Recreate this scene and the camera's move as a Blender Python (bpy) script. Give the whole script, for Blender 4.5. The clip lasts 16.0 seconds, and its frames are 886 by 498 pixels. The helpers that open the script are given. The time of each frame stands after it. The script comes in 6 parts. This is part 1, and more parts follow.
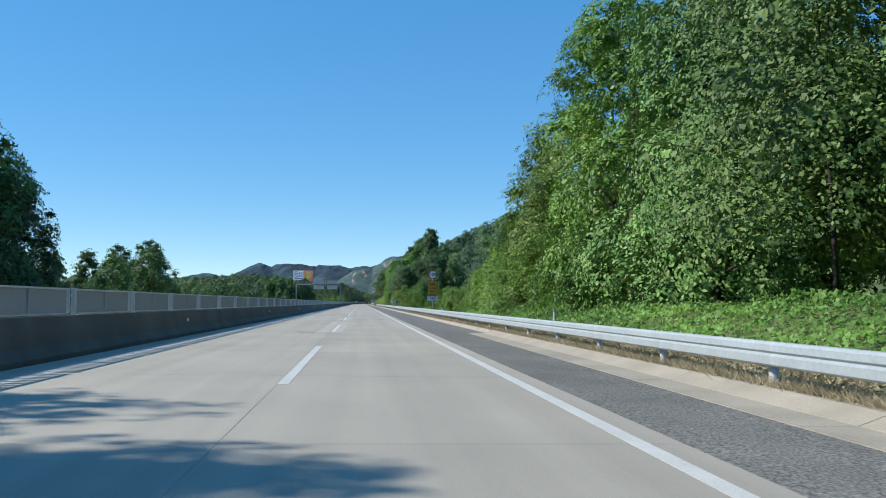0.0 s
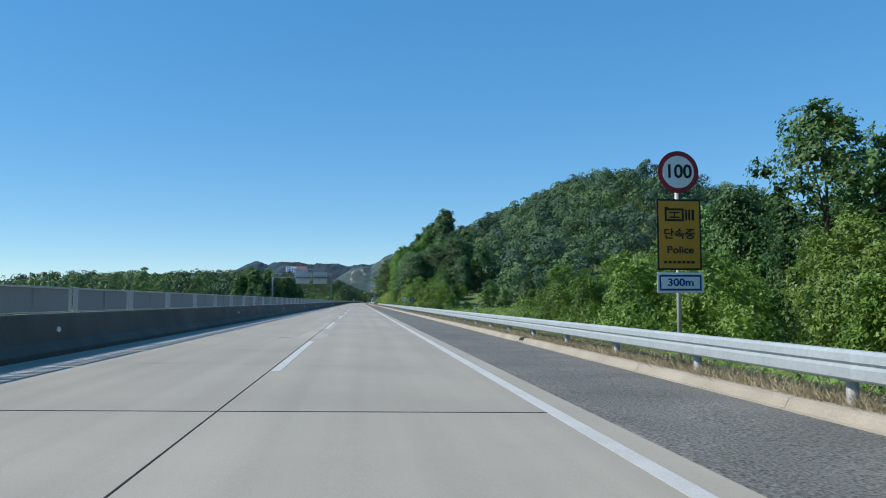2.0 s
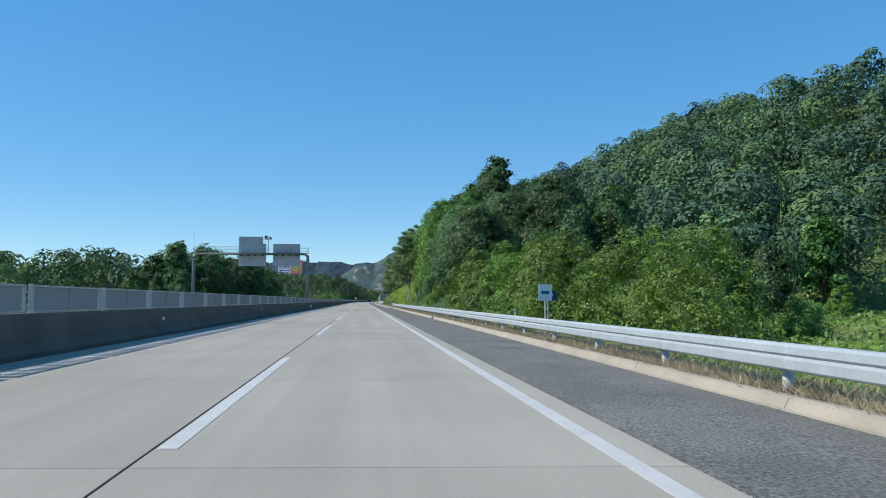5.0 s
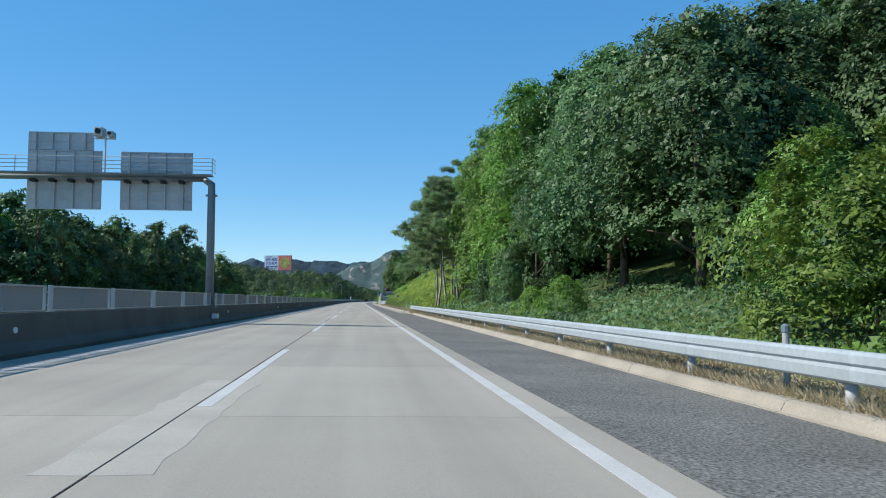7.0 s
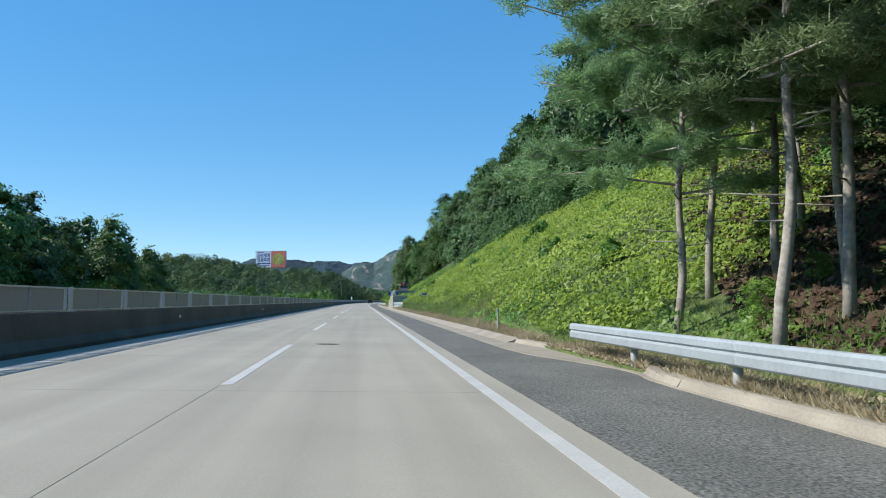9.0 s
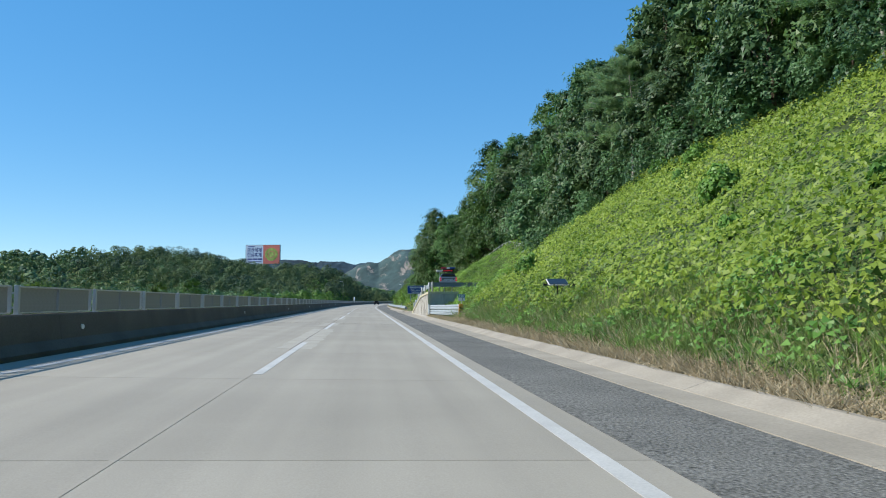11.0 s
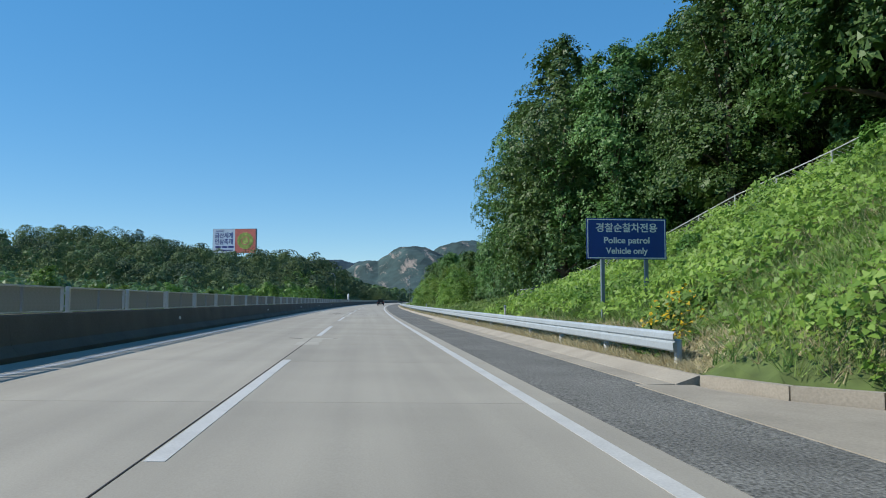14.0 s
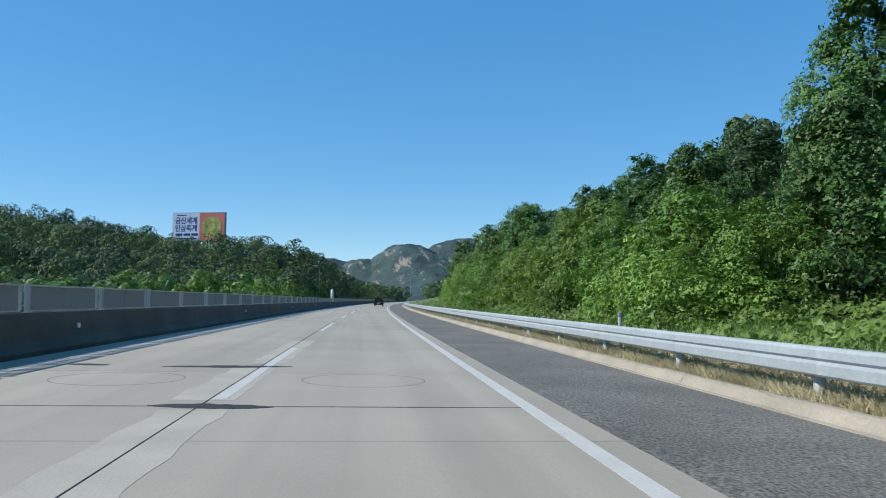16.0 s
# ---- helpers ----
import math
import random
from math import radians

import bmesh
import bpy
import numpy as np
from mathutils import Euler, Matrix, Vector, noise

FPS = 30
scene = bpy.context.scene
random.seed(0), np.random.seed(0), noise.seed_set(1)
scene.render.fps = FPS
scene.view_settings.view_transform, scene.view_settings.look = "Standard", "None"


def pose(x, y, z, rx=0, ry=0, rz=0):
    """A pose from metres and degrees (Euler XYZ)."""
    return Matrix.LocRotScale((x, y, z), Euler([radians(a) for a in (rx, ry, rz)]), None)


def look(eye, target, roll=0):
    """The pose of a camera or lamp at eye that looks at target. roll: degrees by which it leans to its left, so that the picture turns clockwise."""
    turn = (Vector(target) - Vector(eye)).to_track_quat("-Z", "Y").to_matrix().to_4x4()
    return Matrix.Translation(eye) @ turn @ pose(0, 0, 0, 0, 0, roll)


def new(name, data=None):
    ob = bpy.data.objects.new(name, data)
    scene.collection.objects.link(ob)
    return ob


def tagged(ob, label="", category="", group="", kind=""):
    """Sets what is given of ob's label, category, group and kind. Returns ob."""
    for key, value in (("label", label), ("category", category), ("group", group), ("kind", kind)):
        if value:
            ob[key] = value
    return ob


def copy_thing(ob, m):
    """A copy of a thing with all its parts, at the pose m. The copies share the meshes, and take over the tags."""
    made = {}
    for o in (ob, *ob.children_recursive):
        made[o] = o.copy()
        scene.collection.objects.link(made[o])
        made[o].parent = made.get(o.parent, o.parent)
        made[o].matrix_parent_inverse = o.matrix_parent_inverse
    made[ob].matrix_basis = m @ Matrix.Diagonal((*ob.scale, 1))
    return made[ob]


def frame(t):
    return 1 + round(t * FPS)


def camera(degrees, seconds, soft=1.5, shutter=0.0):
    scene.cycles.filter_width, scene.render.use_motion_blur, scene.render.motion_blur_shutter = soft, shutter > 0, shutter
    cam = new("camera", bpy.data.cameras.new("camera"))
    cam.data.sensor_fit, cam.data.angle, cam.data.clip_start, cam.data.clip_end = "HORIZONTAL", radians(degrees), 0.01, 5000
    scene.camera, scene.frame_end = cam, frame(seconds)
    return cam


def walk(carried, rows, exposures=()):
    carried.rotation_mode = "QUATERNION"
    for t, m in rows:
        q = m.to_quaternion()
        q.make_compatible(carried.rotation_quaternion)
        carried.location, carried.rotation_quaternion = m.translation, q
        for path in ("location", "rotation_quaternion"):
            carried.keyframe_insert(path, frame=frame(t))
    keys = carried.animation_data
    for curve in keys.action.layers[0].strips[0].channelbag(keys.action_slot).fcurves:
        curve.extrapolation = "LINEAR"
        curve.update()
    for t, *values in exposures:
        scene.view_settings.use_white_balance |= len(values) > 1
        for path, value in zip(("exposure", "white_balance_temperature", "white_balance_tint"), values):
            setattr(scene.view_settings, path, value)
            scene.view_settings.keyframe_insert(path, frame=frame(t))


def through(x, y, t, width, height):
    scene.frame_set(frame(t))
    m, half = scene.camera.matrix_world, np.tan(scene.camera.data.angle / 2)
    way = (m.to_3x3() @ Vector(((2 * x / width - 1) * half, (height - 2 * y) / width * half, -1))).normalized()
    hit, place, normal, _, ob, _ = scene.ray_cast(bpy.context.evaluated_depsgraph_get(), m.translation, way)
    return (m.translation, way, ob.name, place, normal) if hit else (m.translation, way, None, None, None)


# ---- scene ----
# ---- camera and its walk ----
cam = camera(60.85, 16.0, soft=1.0, shutter=0.02)
PATH = [
    (0, -0.635, -0.003, 1.220, 94.069, 0, -6.214),
    (0.5, -0.577, 14.581, 1.218, 93.990, 0, -6.201),
    (1, -0.489, 29.214, 1.217, 94.040, 0, -6.162),
    (1.5, -0.410, 43.798, 1.215, 93.836, 0, -6.236),
    (2, -0.352, 58.203, 1.214, 93.973, 0, -6.327),
    (2.5, -0.276, 72.567, 1.212, 93.979, 0, -6.137),
    (3, -0.203, 87.119, 1.211, 93.893, 0, -6.046),
    (3.5, -0.186, 101.694, 1.211, 93.866, 0, -5.969),
    (4, -0.224, 116.188, 1.211, 93.975, 0, -5.959),
    (6.5, -0.147, 188.154, 1.210, 93.767, 0, -6.345),
    (7, -0.065, 202.622, 1.208, 93.872, 0, -6.368),
    (7.5, 0.011, 217.237, 1.207, 94.005, 0, -6.265),
    (8, 0.043, 231.713, 1.206, 94.041, 0, -6.006),
    (8.5, 0.078, 246.053, 1.205, 93.974, 0, -6.026),
    (9, 0.118, 260.379, 1.205, 93.936, 0, -6.153),
    (11.5, -0.084, 333.063, 1.209, 94.016, 0, -5.708),
    (12, -0.168, 347.194, 1.210, 93.914, 0, -5.639),
    (12.5, -0.235, 361.441, 1.212, 94.040, 0, -5.735),
    (13, -0.261, 376.031, 1.212, 93.968, 0, -5.804),
    (13.5, -0.264, 390.699, 1.212, 93.912, 0, -5.906),
    (14, -0.222, 405.474, 1.211, 93.940, 0, -5.921),
    (14.5, -0.161, 420.086, 1.210, 93.954, 0, -5.898),
    (15, -0.143, 434.241, 1.210, 93.968, 0, -5.898),
    (15.5, -0.079, 448.174, 1.209, 93.893, 0, -6.194),
    (16, 0.005, 462.011, 1.207, 93.876, 0, -6.444),
]
walk(cam, [(t, pose(*r)) for t, *r in PATH], [(0, 0.53), (1, 0.5), (1.5, 0.42), (2, 0.36), (3.5, 0.42), (6.5, 0.43), (7.5, 0.55), (9, 0.55), (11.5, 0.52), (12.5, 0.55), (13, 0.38), (13.5, 0.3), (14.5, 0.33), (16, 0.4)])

# ---- world, sun, exposure ----
SUN_ELEVATION = 41.0
world = bpy.data.worlds.new("world")
scene.world = world
world.use_nodes = True
wn = world.node_tree.nodes
sky = wn.new("ShaderNodeTexSky")
sky.sky_type, sky.sun_disc = "NISHITA", False
sky.sun_elevation, sky.sun_rotation = radians(SUN_ELEVATION), radians(270)
sky.air_density, sky.dust_density, sky.ozone_density = 1.0, 0.0, 3.0
sky.altitude = 2500
wn["Background"].inputs["Strength"].default_value = 0.30
clear = wn.new("ShaderNodeHueSaturation")
clear.inputs["Hue"].default_value, clear.inputs["Saturation"].default_value, clear.inputs["Value"].default_value = 0.5, 2.0, 1.0
haze = wn.new("ShaderNodeGamma")
haze.inputs["Gamma"].default_value = 0.44
world.node_tree.links.new(sky.outputs["Color"], haze.inputs["Color"])
world.node_tree.links.new(haze.outputs["Color"], clear.inputs["Color"])
air = wn.new("ShaderNodeMix")
air.data_type, air.blend_type = "RGBA", "MULTIPLY"
air.inputs["Factor"].default_value, air.inputs["B"].default_value = 1.0, (0.79, 0.935, 1.0, 1)
world.node_tree.links.new(clear.outputs["Color"], air.inputs["A"])
world.node_tree.links.new(air.outputs["Result"], wn["Background"].inputs["Color"])
sun = new("sun", bpy.data.lights.new("sun", "SUN"))
sun.data.energy, sun.data.angle, sun.data.color = 4.0, radians(0.53), (1.0, 0.95, 0.86)
sun.matrix_world = look((-100 * math.cos(radians(SUN_ELEVATION)), 1.5, 100 * math.sin(radians(SUN_ELEVATION))), (0, 0, 0))

# ---- materials ----
def material(name, base, rough=0.8, metal=0.0, vary=0.25, grain=40.0, stain=1.5, bump=0.1, tint=None, spec=0.4, coords="Object", fine=0.5, deep=0.55):
    """Two scales of variation: fine grain and large stains, with a relief of the same grain."""
    m = bpy.data.materials.new(name)
    m.use_nodes = True
    n, l = m.node_tree.nodes, m.node_tree.links
    b = n["Principled BSDF"]
    b.inputs["Roughness"].default_value, b.inputs["Metallic"].default_value = rough, metal
    b.inputs["Specular IOR Level"].default_value = spec
    tc = n.new("ShaderNodeTexCoord")
    geo = n.new("ShaderNodeNewGeometry")
    src = geo.outputs["Position"] if coords == "World" else tc.outputs["Object"]
    n1, n2 = n.new("ShaderNodeTexNoise"), n.new("ShaderNodeTexNoise")
    n1.inputs["Scale"].default_value, n1.inputs["Detail"].default_value = grain, 4
    n2.inputs["Scale"].default_value, n2.inputs["Detail"].default_value = stain, 5
    for t in (n1, n2):
        l.new(src, t.inputs["Vector"])
    mix1, mix2 = n.new("ShaderNodeMix"), n.new("ShaderNodeMix")
    for x in (mix1, mix2):
        x.data_type = "RGBA"
    lo = [c * (1 - vary) for c in base]
    hi = [min(1, c * (1 + vary)) for c in base]
    if tint:
        lo = list(tint)
    mix1.inputs["A"].default_value, mix1.inputs["B"].default_value = (*lo, 1), (*hi, 1)
    ramp = n.new("ShaderNodeMapRange")
    ramp.inputs["From Min"].default_value, ramp.inputs["From Max"].default_value = 0.3, 0.7
    l.new(n2.outputs["Fac"], ramp.inputs["Value"])
    l.new(ramp.outputs["Result"], mix1.inputs["Factor"])
    mix2.blend_type = "MULTIPLY"
    mix2.inputs["Factor"].default_value = fine
    l.new(mix1.outputs["Result"], mix2.inputs["A"])
    ramp2 = n.new("ShaderNodeMapRange")
    ramp2.inputs["From Min"].default_value, ramp2.inputs["From Max"].default_value = 0.25, 0.75
    ramp2.inputs["To Min"].default_value, ramp2.inputs["To Max"].default_value = deep, 1.85 - deep
    l.new(n1.outputs["Fac"], ramp2.inputs["Value"])
    l.new(ramp2.outputs["Result"], mix2.inputs["B"])
    l.new(mix2.outputs["Result"], b.inputs["Base Color"])
    if bump:
        bp = n.new("ShaderNodeBump")
        bp.inputs["Strength"].default_value, bp.inputs["Distance"].default_value = bump, 0.02
        l.new(n1.outputs["Fac"], bp.inputs["Height"])
        l.new(bp.outputs["Normal"], b.inputs["Normal"])
    return m


def leafy(name, dark, light, patch=0.25, through=0.3, rough=0.5):
    """Leaves: each its own shade, drifts of shade over metres, light through the blade."""
    m = bpy.data.materials.new(name)
    m.use_nodes = True
    n, l = m.node_tree.nodes, m.node_tree.links
    b = n["Principled BSDF"]
    b.inputs["Roughness"].default_value = rough
    b.inputs["Specular IOR Level"].default_value = 0.35
    geo, tc, oi = n.new("ShaderNodeNewGeometry"), n.new("ShaderNodeTexCoord"), n.new("ShaderNodeObjectInfo")
    nz = n.new("ShaderNodeTexNoise")
    nz.inputs["Scale"].default_value, nz.inputs["Detail"].default_value = patch, 3
    l.new(geo.outputs["Position"], nz.inputs["Vector"])
    add = n.new("ShaderNodeMath")
    add.operation = "MULTIPLY_ADD"
    add.inputs[1].default_value = 0.45
    l.new(geo.outputs["Random Per Island"], add.inputs[0])
    sc = n.new("ShaderNodeMapRange")
    sc.inputs["From Min"].default_value, sc.inputs["From Max"].default_value = 0.3, 0.7
    sc.inputs["To Min"].default_value, sc.inputs["To Max"].default_value = -0.1, 0.6
    l.new(nz.outputs["Fac"], sc.inputs["Value"])
    l.new(sc.outputs["Result"], add.inputs[2])
    mix = n.new("ShaderNodeMix")
    mix.data_type = "RGBA"
    mix.inputs["A"].default_value, mix.inputs["B"].default_value = (*dark, 1), (*light, 1)
    l.new(add.outputs["Value"], mix.inputs["Factor"])
    hue = n.new("ShaderNodeHueSaturation")
    hr = n.new("ShaderNodeMapRange")
    hr.inputs["To Min"].default_value, hr.inputs["To Max"].default_value = 0.485, 0.515
    vr = n.new("ShaderNodeMapRange")
    vr.inputs["To Min"].default_value, vr.inputs["To Max"].default_value = 0.75, 1.2
    l.new(oi.outputs["Random"], hr.inputs["Value"])
    l.new(oi.outputs["Random"], vr.inputs["Value"])
    l.new(hr.outputs["Result"], hue.inputs["Hue"])
    l.new(vr.outputs["Result"], hue.inputs["Value"])
    l.new(mix.outputs["Result"], hue.inputs["Color"])
    l.new(hue.outputs["Color"], b.inputs["Base Color"])
    tr = n.new("ShaderNodeBsdfTranslucent")
    l.new(hue.outputs["Color"], tr.inputs["Color"])
    ms = n.new("ShaderNodeMixShader")
    ms.inputs["Fac"].default_value = through
    l.new(b.outputs["BSDF"], ms.inputs[1])
    l.new(tr.outputs["BSDF"], ms.inputs[2])
    l.new(ms.outputs["Shader"], n["Material Output"].inputs["Surface"])
    return m


def slab_material(name, base):
    """Old pavement concrete: each slab its own tone, worn wheel tracks, stains and fine grit."""
    m = material(name, base, rough=0.82, vary=0.07, grain=60, stain=0.35, bump=0.12, coords="World", fine=0.25)
    n, l = m.node_tree.nodes, m.node_tree.links
    b = n["Principled BSDF"]
    src = b.inputs["Base Color"].links[0].from_socket
    oi = n.new("ShaderNodeObjectInfo")
    mr = n.new("ShaderNodeMapRange")
    mr.inputs["To Min"].default_value, mr.inputs["To Max"].default_value = 0.95, 1.05
    l.new(oi.outputs["Random"], mr.inputs["Value"])
    geo = n.new("ShaderNodeNewGeometry")
    st = n.new("ShaderNodeVectorMath")
    st.operation = "MULTIPLY"
    st.inputs[1].default_value = (1.6, 0.03, 1)
    l.new(geo.outputs["Position"], st.inputs[0])
    nz = n.new("ShaderNodeTexNoise")
    nz.inputs["Scale"].default_value, nz.inputs["Detail"].default_value = 1.0, 3
    l.new(st.outputs["Vector"], nz.inputs["Vector"])
    mr2 = n.new("ShaderNodeMapRange")
    mr2.inputs["From Min"].default_value, mr2.inputs["From Max"].default_value = 0.3, 0.7
    mr2.inputs["To Min"].default_value, mr2.inputs["To Max"].default_value = 0.9, 1.08
    l.new(nz.outputs["Fac"], mr2.inputs["Value"])
    mu = n.new("ShaderNodeMath")
    mu.operation = "MULTIPLY"
    l.new(mr.outputs["Result"], mu.inputs[0])
    l.new(mr2.outputs["Result"], mu.inputs[1])
    mx = n.new("ShaderNodeMix")
    mx.data_type, mx.blend_type = "RGBA", "MULTIPLY"
    mx.inputs["Factor"].default_value = 1.0
    l.new(src, mx.inputs["A"])
    l.new(mu.outputs["Value"], mx.inputs["B"])
    l.new(mx.outputs["Result"], b.inputs["Base Color"])
    return m


def streaked(m):
    """Rain streaks: tall, narrow, dark stains running down a wall."""
    n, l = m.node_tree.nodes, m.node_tree.links
    b = n["Principled BSDF"]
    src = b.inputs["Base Color"].links[0].from_socket
    geo = n.new("ShaderNodeNewGeometry")
    st = n.new("ShaderNodeVectorMath")
    st.operation = "MULTIPLY"
    st.inputs[1].default_value = (2, 5.0, 0.35)
    l.new(geo.outputs["Position"], st.inputs[0])
    nz = n.new("ShaderNodeTexNoise")
    nz.inputs["Scale"].default_value, nz.inputs["Detail"].default_value = 1.3, 5
    l.new(st.outputs["Vector"], nz.inputs["Vector"])
    mr = n.new("ShaderNodeMapRange")
    mr.inputs["From Min"].default_value, mr.inputs["From Max"].default_value = 0.36, 0.56
    mr.inputs["To Min"].default_value, mr.inputs["To Max"].default_value = 0.76, 1.06
    l.new(nz.outputs["Fac"], mr.inputs["Value"])
    mx = n.new("ShaderNodeMix")
    mx.data_type, mx.blend_type = "RGBA", "MULTIPLY"
    mx.inputs["Factor"].default_value = 1.0
    l.new(src, mx.inputs["A"])
    l.new(mr.outputs["Result"], mx.inputs["B"])
    l.new(mx.outputs["Result"], b.inputs["Base Color"])
    return m


M_SLAB = slab_material("pavement_concrete", (0.338, 0.312, 0.258))
M_PATCHC = material("repair_concrete", (0.392, 0.368, 0.312), 0.85, vary=0.1, grain=50, stain=1.2, coords="World", fine=0.3)
M_CONC = material("weathered_concrete", (0.325, 0.290, 0.232), 0.9, vary=0.15, grain=30, stain=0.8, bump=0.2, coords="World", fine=0.35)
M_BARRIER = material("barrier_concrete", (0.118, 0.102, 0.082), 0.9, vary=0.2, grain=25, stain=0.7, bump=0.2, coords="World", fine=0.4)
M_WALLC = streaked(material("retaining_wall_concrete", (0.43, 0.405, 0.35), 0.9, vary=0.18, grain=20, stain=0.9, bump=0.25, coords="World", fine=0.4))
M_COPING = material("cream_painted_concrete", (0.54, 0.49, 0.33), 0.8, vary=0.1, grain=20, stain=1.0, bump=0.1, coords="World", fine=0.3)
M_ASPH = material("worn_asphalt", (0.155, 0.153, 0.138), 0.9, vary=0.2, grain=30, stain=0.5, bump=0.8, coords="World", fine=1.0, deep=0.1)
M_TAR = material("tar_repair", (0.035, 0.033, 0.032), 0.75, vary=0.3, grain=30, stain=3, coords="World")
M_LINE = material("white_road_paint", (0.52, 0.515, 0.485), 0.6, vary=0.08, grain=35, stain=2, coords="World", fine=0.3)
M_GALV = material("galvanised_steel", (0.355, 0.40, 0.42), 0.58, metal=0.12, vary=0.1, grain=14, stain=1.2, bump=0.03, fine=0.25)
M_POSTW = material("pale_painted_steel", (0.45, 0.46, 0.45), 0.5, metal=0.2, vary=0.1, grain=20, stain=2, bump=0.02, fine=0.2)
M_SLAT = material("grey_painted_slats", (0.275, 0.285, 0.285), 0.55, metal=0.2, vary=0.12, grain=20, stain=1.5, bump=0.02, fine=0.25)
M_GANTRY = material("grey_gantry_paint", (0.17, 0.215, 0.25), 0.5, metal=0.2, vary=0.1, grain=15, stain=1.2, bump=0.02, fine=0.2)
M_SIGNBACK = material("bare_aluminium_sign_back", (0.44, 0.45, 0.47), 0.5, metal=0.3, vary=0.1, grain=6, stain=0.8, bump=0.02, fine=0.2)
M_GROUND = material("grass_and_soil", (0.10, 0.14, 0.04), 0.95, vary=0.4, grain=3.0, stain=0.15, bump=0.4, tint=(0.06, 0.085, 0.025), coords="World", fine=0.7)
M_BARK = material("brown_bark", (0.12, 0.09, 0.065), 0.95, vary=0.4, grain=14, stain=2.5, bump=0.6, fine=0.7)
# shade put into the bark colour, so the trunk is lost in the hollow
M_SHADEBARK = material("shade_dark_bark", (0.04, 0.034, 0.027), 0.95, vary=0.4, grain=14, stain=2.5, bump=0.6, fine=0.7)
M_PINEBARK = material("grey_pine_bark", (0.34, 0.315, 0.275), 0.95, vary=0.5, grain=12, stain=1.8, bump=0.6, fine=0.7)
M_LEAF = leafy("oak_leaves", (0.018, 0.060, 0.014), (0.160, 0.295, 0.075), through=0.26)
M_LEAFD = leafy("dark_leaves", (0.022, 0.062, 0.026), (0.155, 0.265, 0.098), through=0.32)
M_LEAFL = leafy("locust_leaves", (0.034, 0.100, 0.014), (0.24, 0.41, 0.08), through=0.32)
M_BUSHL = leafy("bush_leaves", (0.040, 0.105, 0.014), (0.275, 0.43, 0.08), through=0.34)
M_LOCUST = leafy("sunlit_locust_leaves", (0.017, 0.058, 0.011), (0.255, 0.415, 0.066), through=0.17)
M_BROADL = leafy("large_tree_leaves", (0.018, 0.060, 0.017), (0.25, 0.395, 0.105), through=0.15, rough=0.6)
M_SILVER = leafy("silvery_willow_leaves", (0.12, 0.17, 0.10), (0.34, 0.42, 0.28), through=0.3)
M_SOIL = leafy("bare_brown_soil", (0.27, 0.20, 0.12), (0.55, 0.43, 0.28), patch=0.3, through=0.0, rough=0.9)
M_WOOD = leafy("mixed_wood_leaves", (0.030, 0.066, 0.030), (0.130, 0.215, 0.088), patch=0.12, through=0.14, rough=0.75)
M_WOODP = leafy("pale_wood_leaves", (0.048, 0.092, 0.034), (0.195, 0.295, 0.104), patch=0.12, through=0.16, rough=0.75)
# bluish tone paints distance haze into the far crowns
M_WOODHAZE = leafy("haze_tinted_wood_leaves", (0.026, 0.060, 0.036), (0.085, 0.155, 0.088), patch=0.12, through=0.12, rough=0.75)
M_LITTER = leafy("brown_needle_litter", (0.045, 0.032, 0.020), (0.15, 0.10, 0.06), patch=0.5, through=0.0, rough=0.9)
M_KUDZU = leafy("creeper_leaves", (0.165, 0.32, 0.028), (0.51, 0.70, 0.12), patch=0.35, through=0.44)
M_WEED = leafy("slope_weed_leaves", (0.075, 0.18, 0.024), (0.37, 0.55, 0.105), patch=0.4, through=0.42)
M_NEEDLE = leafy("pine_needles", (0.105, 0.185, 0.085), (0.37, 0.53, 0.24), through=0.46)
M_STRAW = leafy("dry_grass_blades", (0.30, 0.245, 0.145), (0.60, 0.51, 0.335), patch=0.6, through=0.3, rough=0.7)
M_GRASS = leafy("green_grass_blades", (0.075, 0.145, 0.03), (0.29, 0.39, 0.115), patch=0.5, through=0.35)
M_WHITE = material("white_sheeting", (0.78, 0.78, 0.77), 0.45, vary=0.05, grain=10, stain=2, bump=0, fine=0.1)
M_RED = material("red_sheeting", (0.28, 0.025, 0.035), 0.45, vary=0.12, grain=10, stain=2, bump=0, fine=0.1)
M_YELLOW = material("amber_sheeting", (0.60, 0.275, 0.03), 0.45, vary=0.08, grain=10, stain=2, bump=0, fine=0.1)
M_BLUE = material("blue_sheeting", (0.012, 0.05, 0.24), 0.45, vary=0.1, grain=10, stain=2, bump=0, fine=0.1)
M_BLACK = material("black_paint", (0.012, 0.012, 0.014), 0.5, vary=0.2, grain=20, stain=3, bump=0, fine=0.1)
M_BLACKRUB = material("black_rubber", (0.02, 0.02, 0.02), 0.8, vary=0.2, grain=20, stain=3, bump=0.1, fine=0.2)
M_GLASS = material("dark_glass", (0.02, 0.025, 0.03), 0.08, vary=0.1, grain=5, stain=2, bump=0, spec=0.6, fine=0.1)

# ---- mesh helpers ----
def link(name, mesh, mat, parent=None, label=""):
    ob = new(name, mesh)
    if mat and not mesh.materials:
        mesh.materials.append(mat)
    if parent:
        ob.parent = parent
    if label:
        ob["label"] = label
    return ob


def part(name, bm, mat, parent=None, label="", smooth=False):
    """Links a bmesh as one mesh object under a thing or a part."""
    me = bpy.data.meshes.new(name)
    bmesh.ops.recalc_face_normals(bm, faces=bm.faces)
    bm.to_mesh(me)
    bm.free()
    if smooth:
        me.polygons.foreach_set("use_smooth", [True] * len(me.polygons))
    return link(name, me, mat, parent, label)


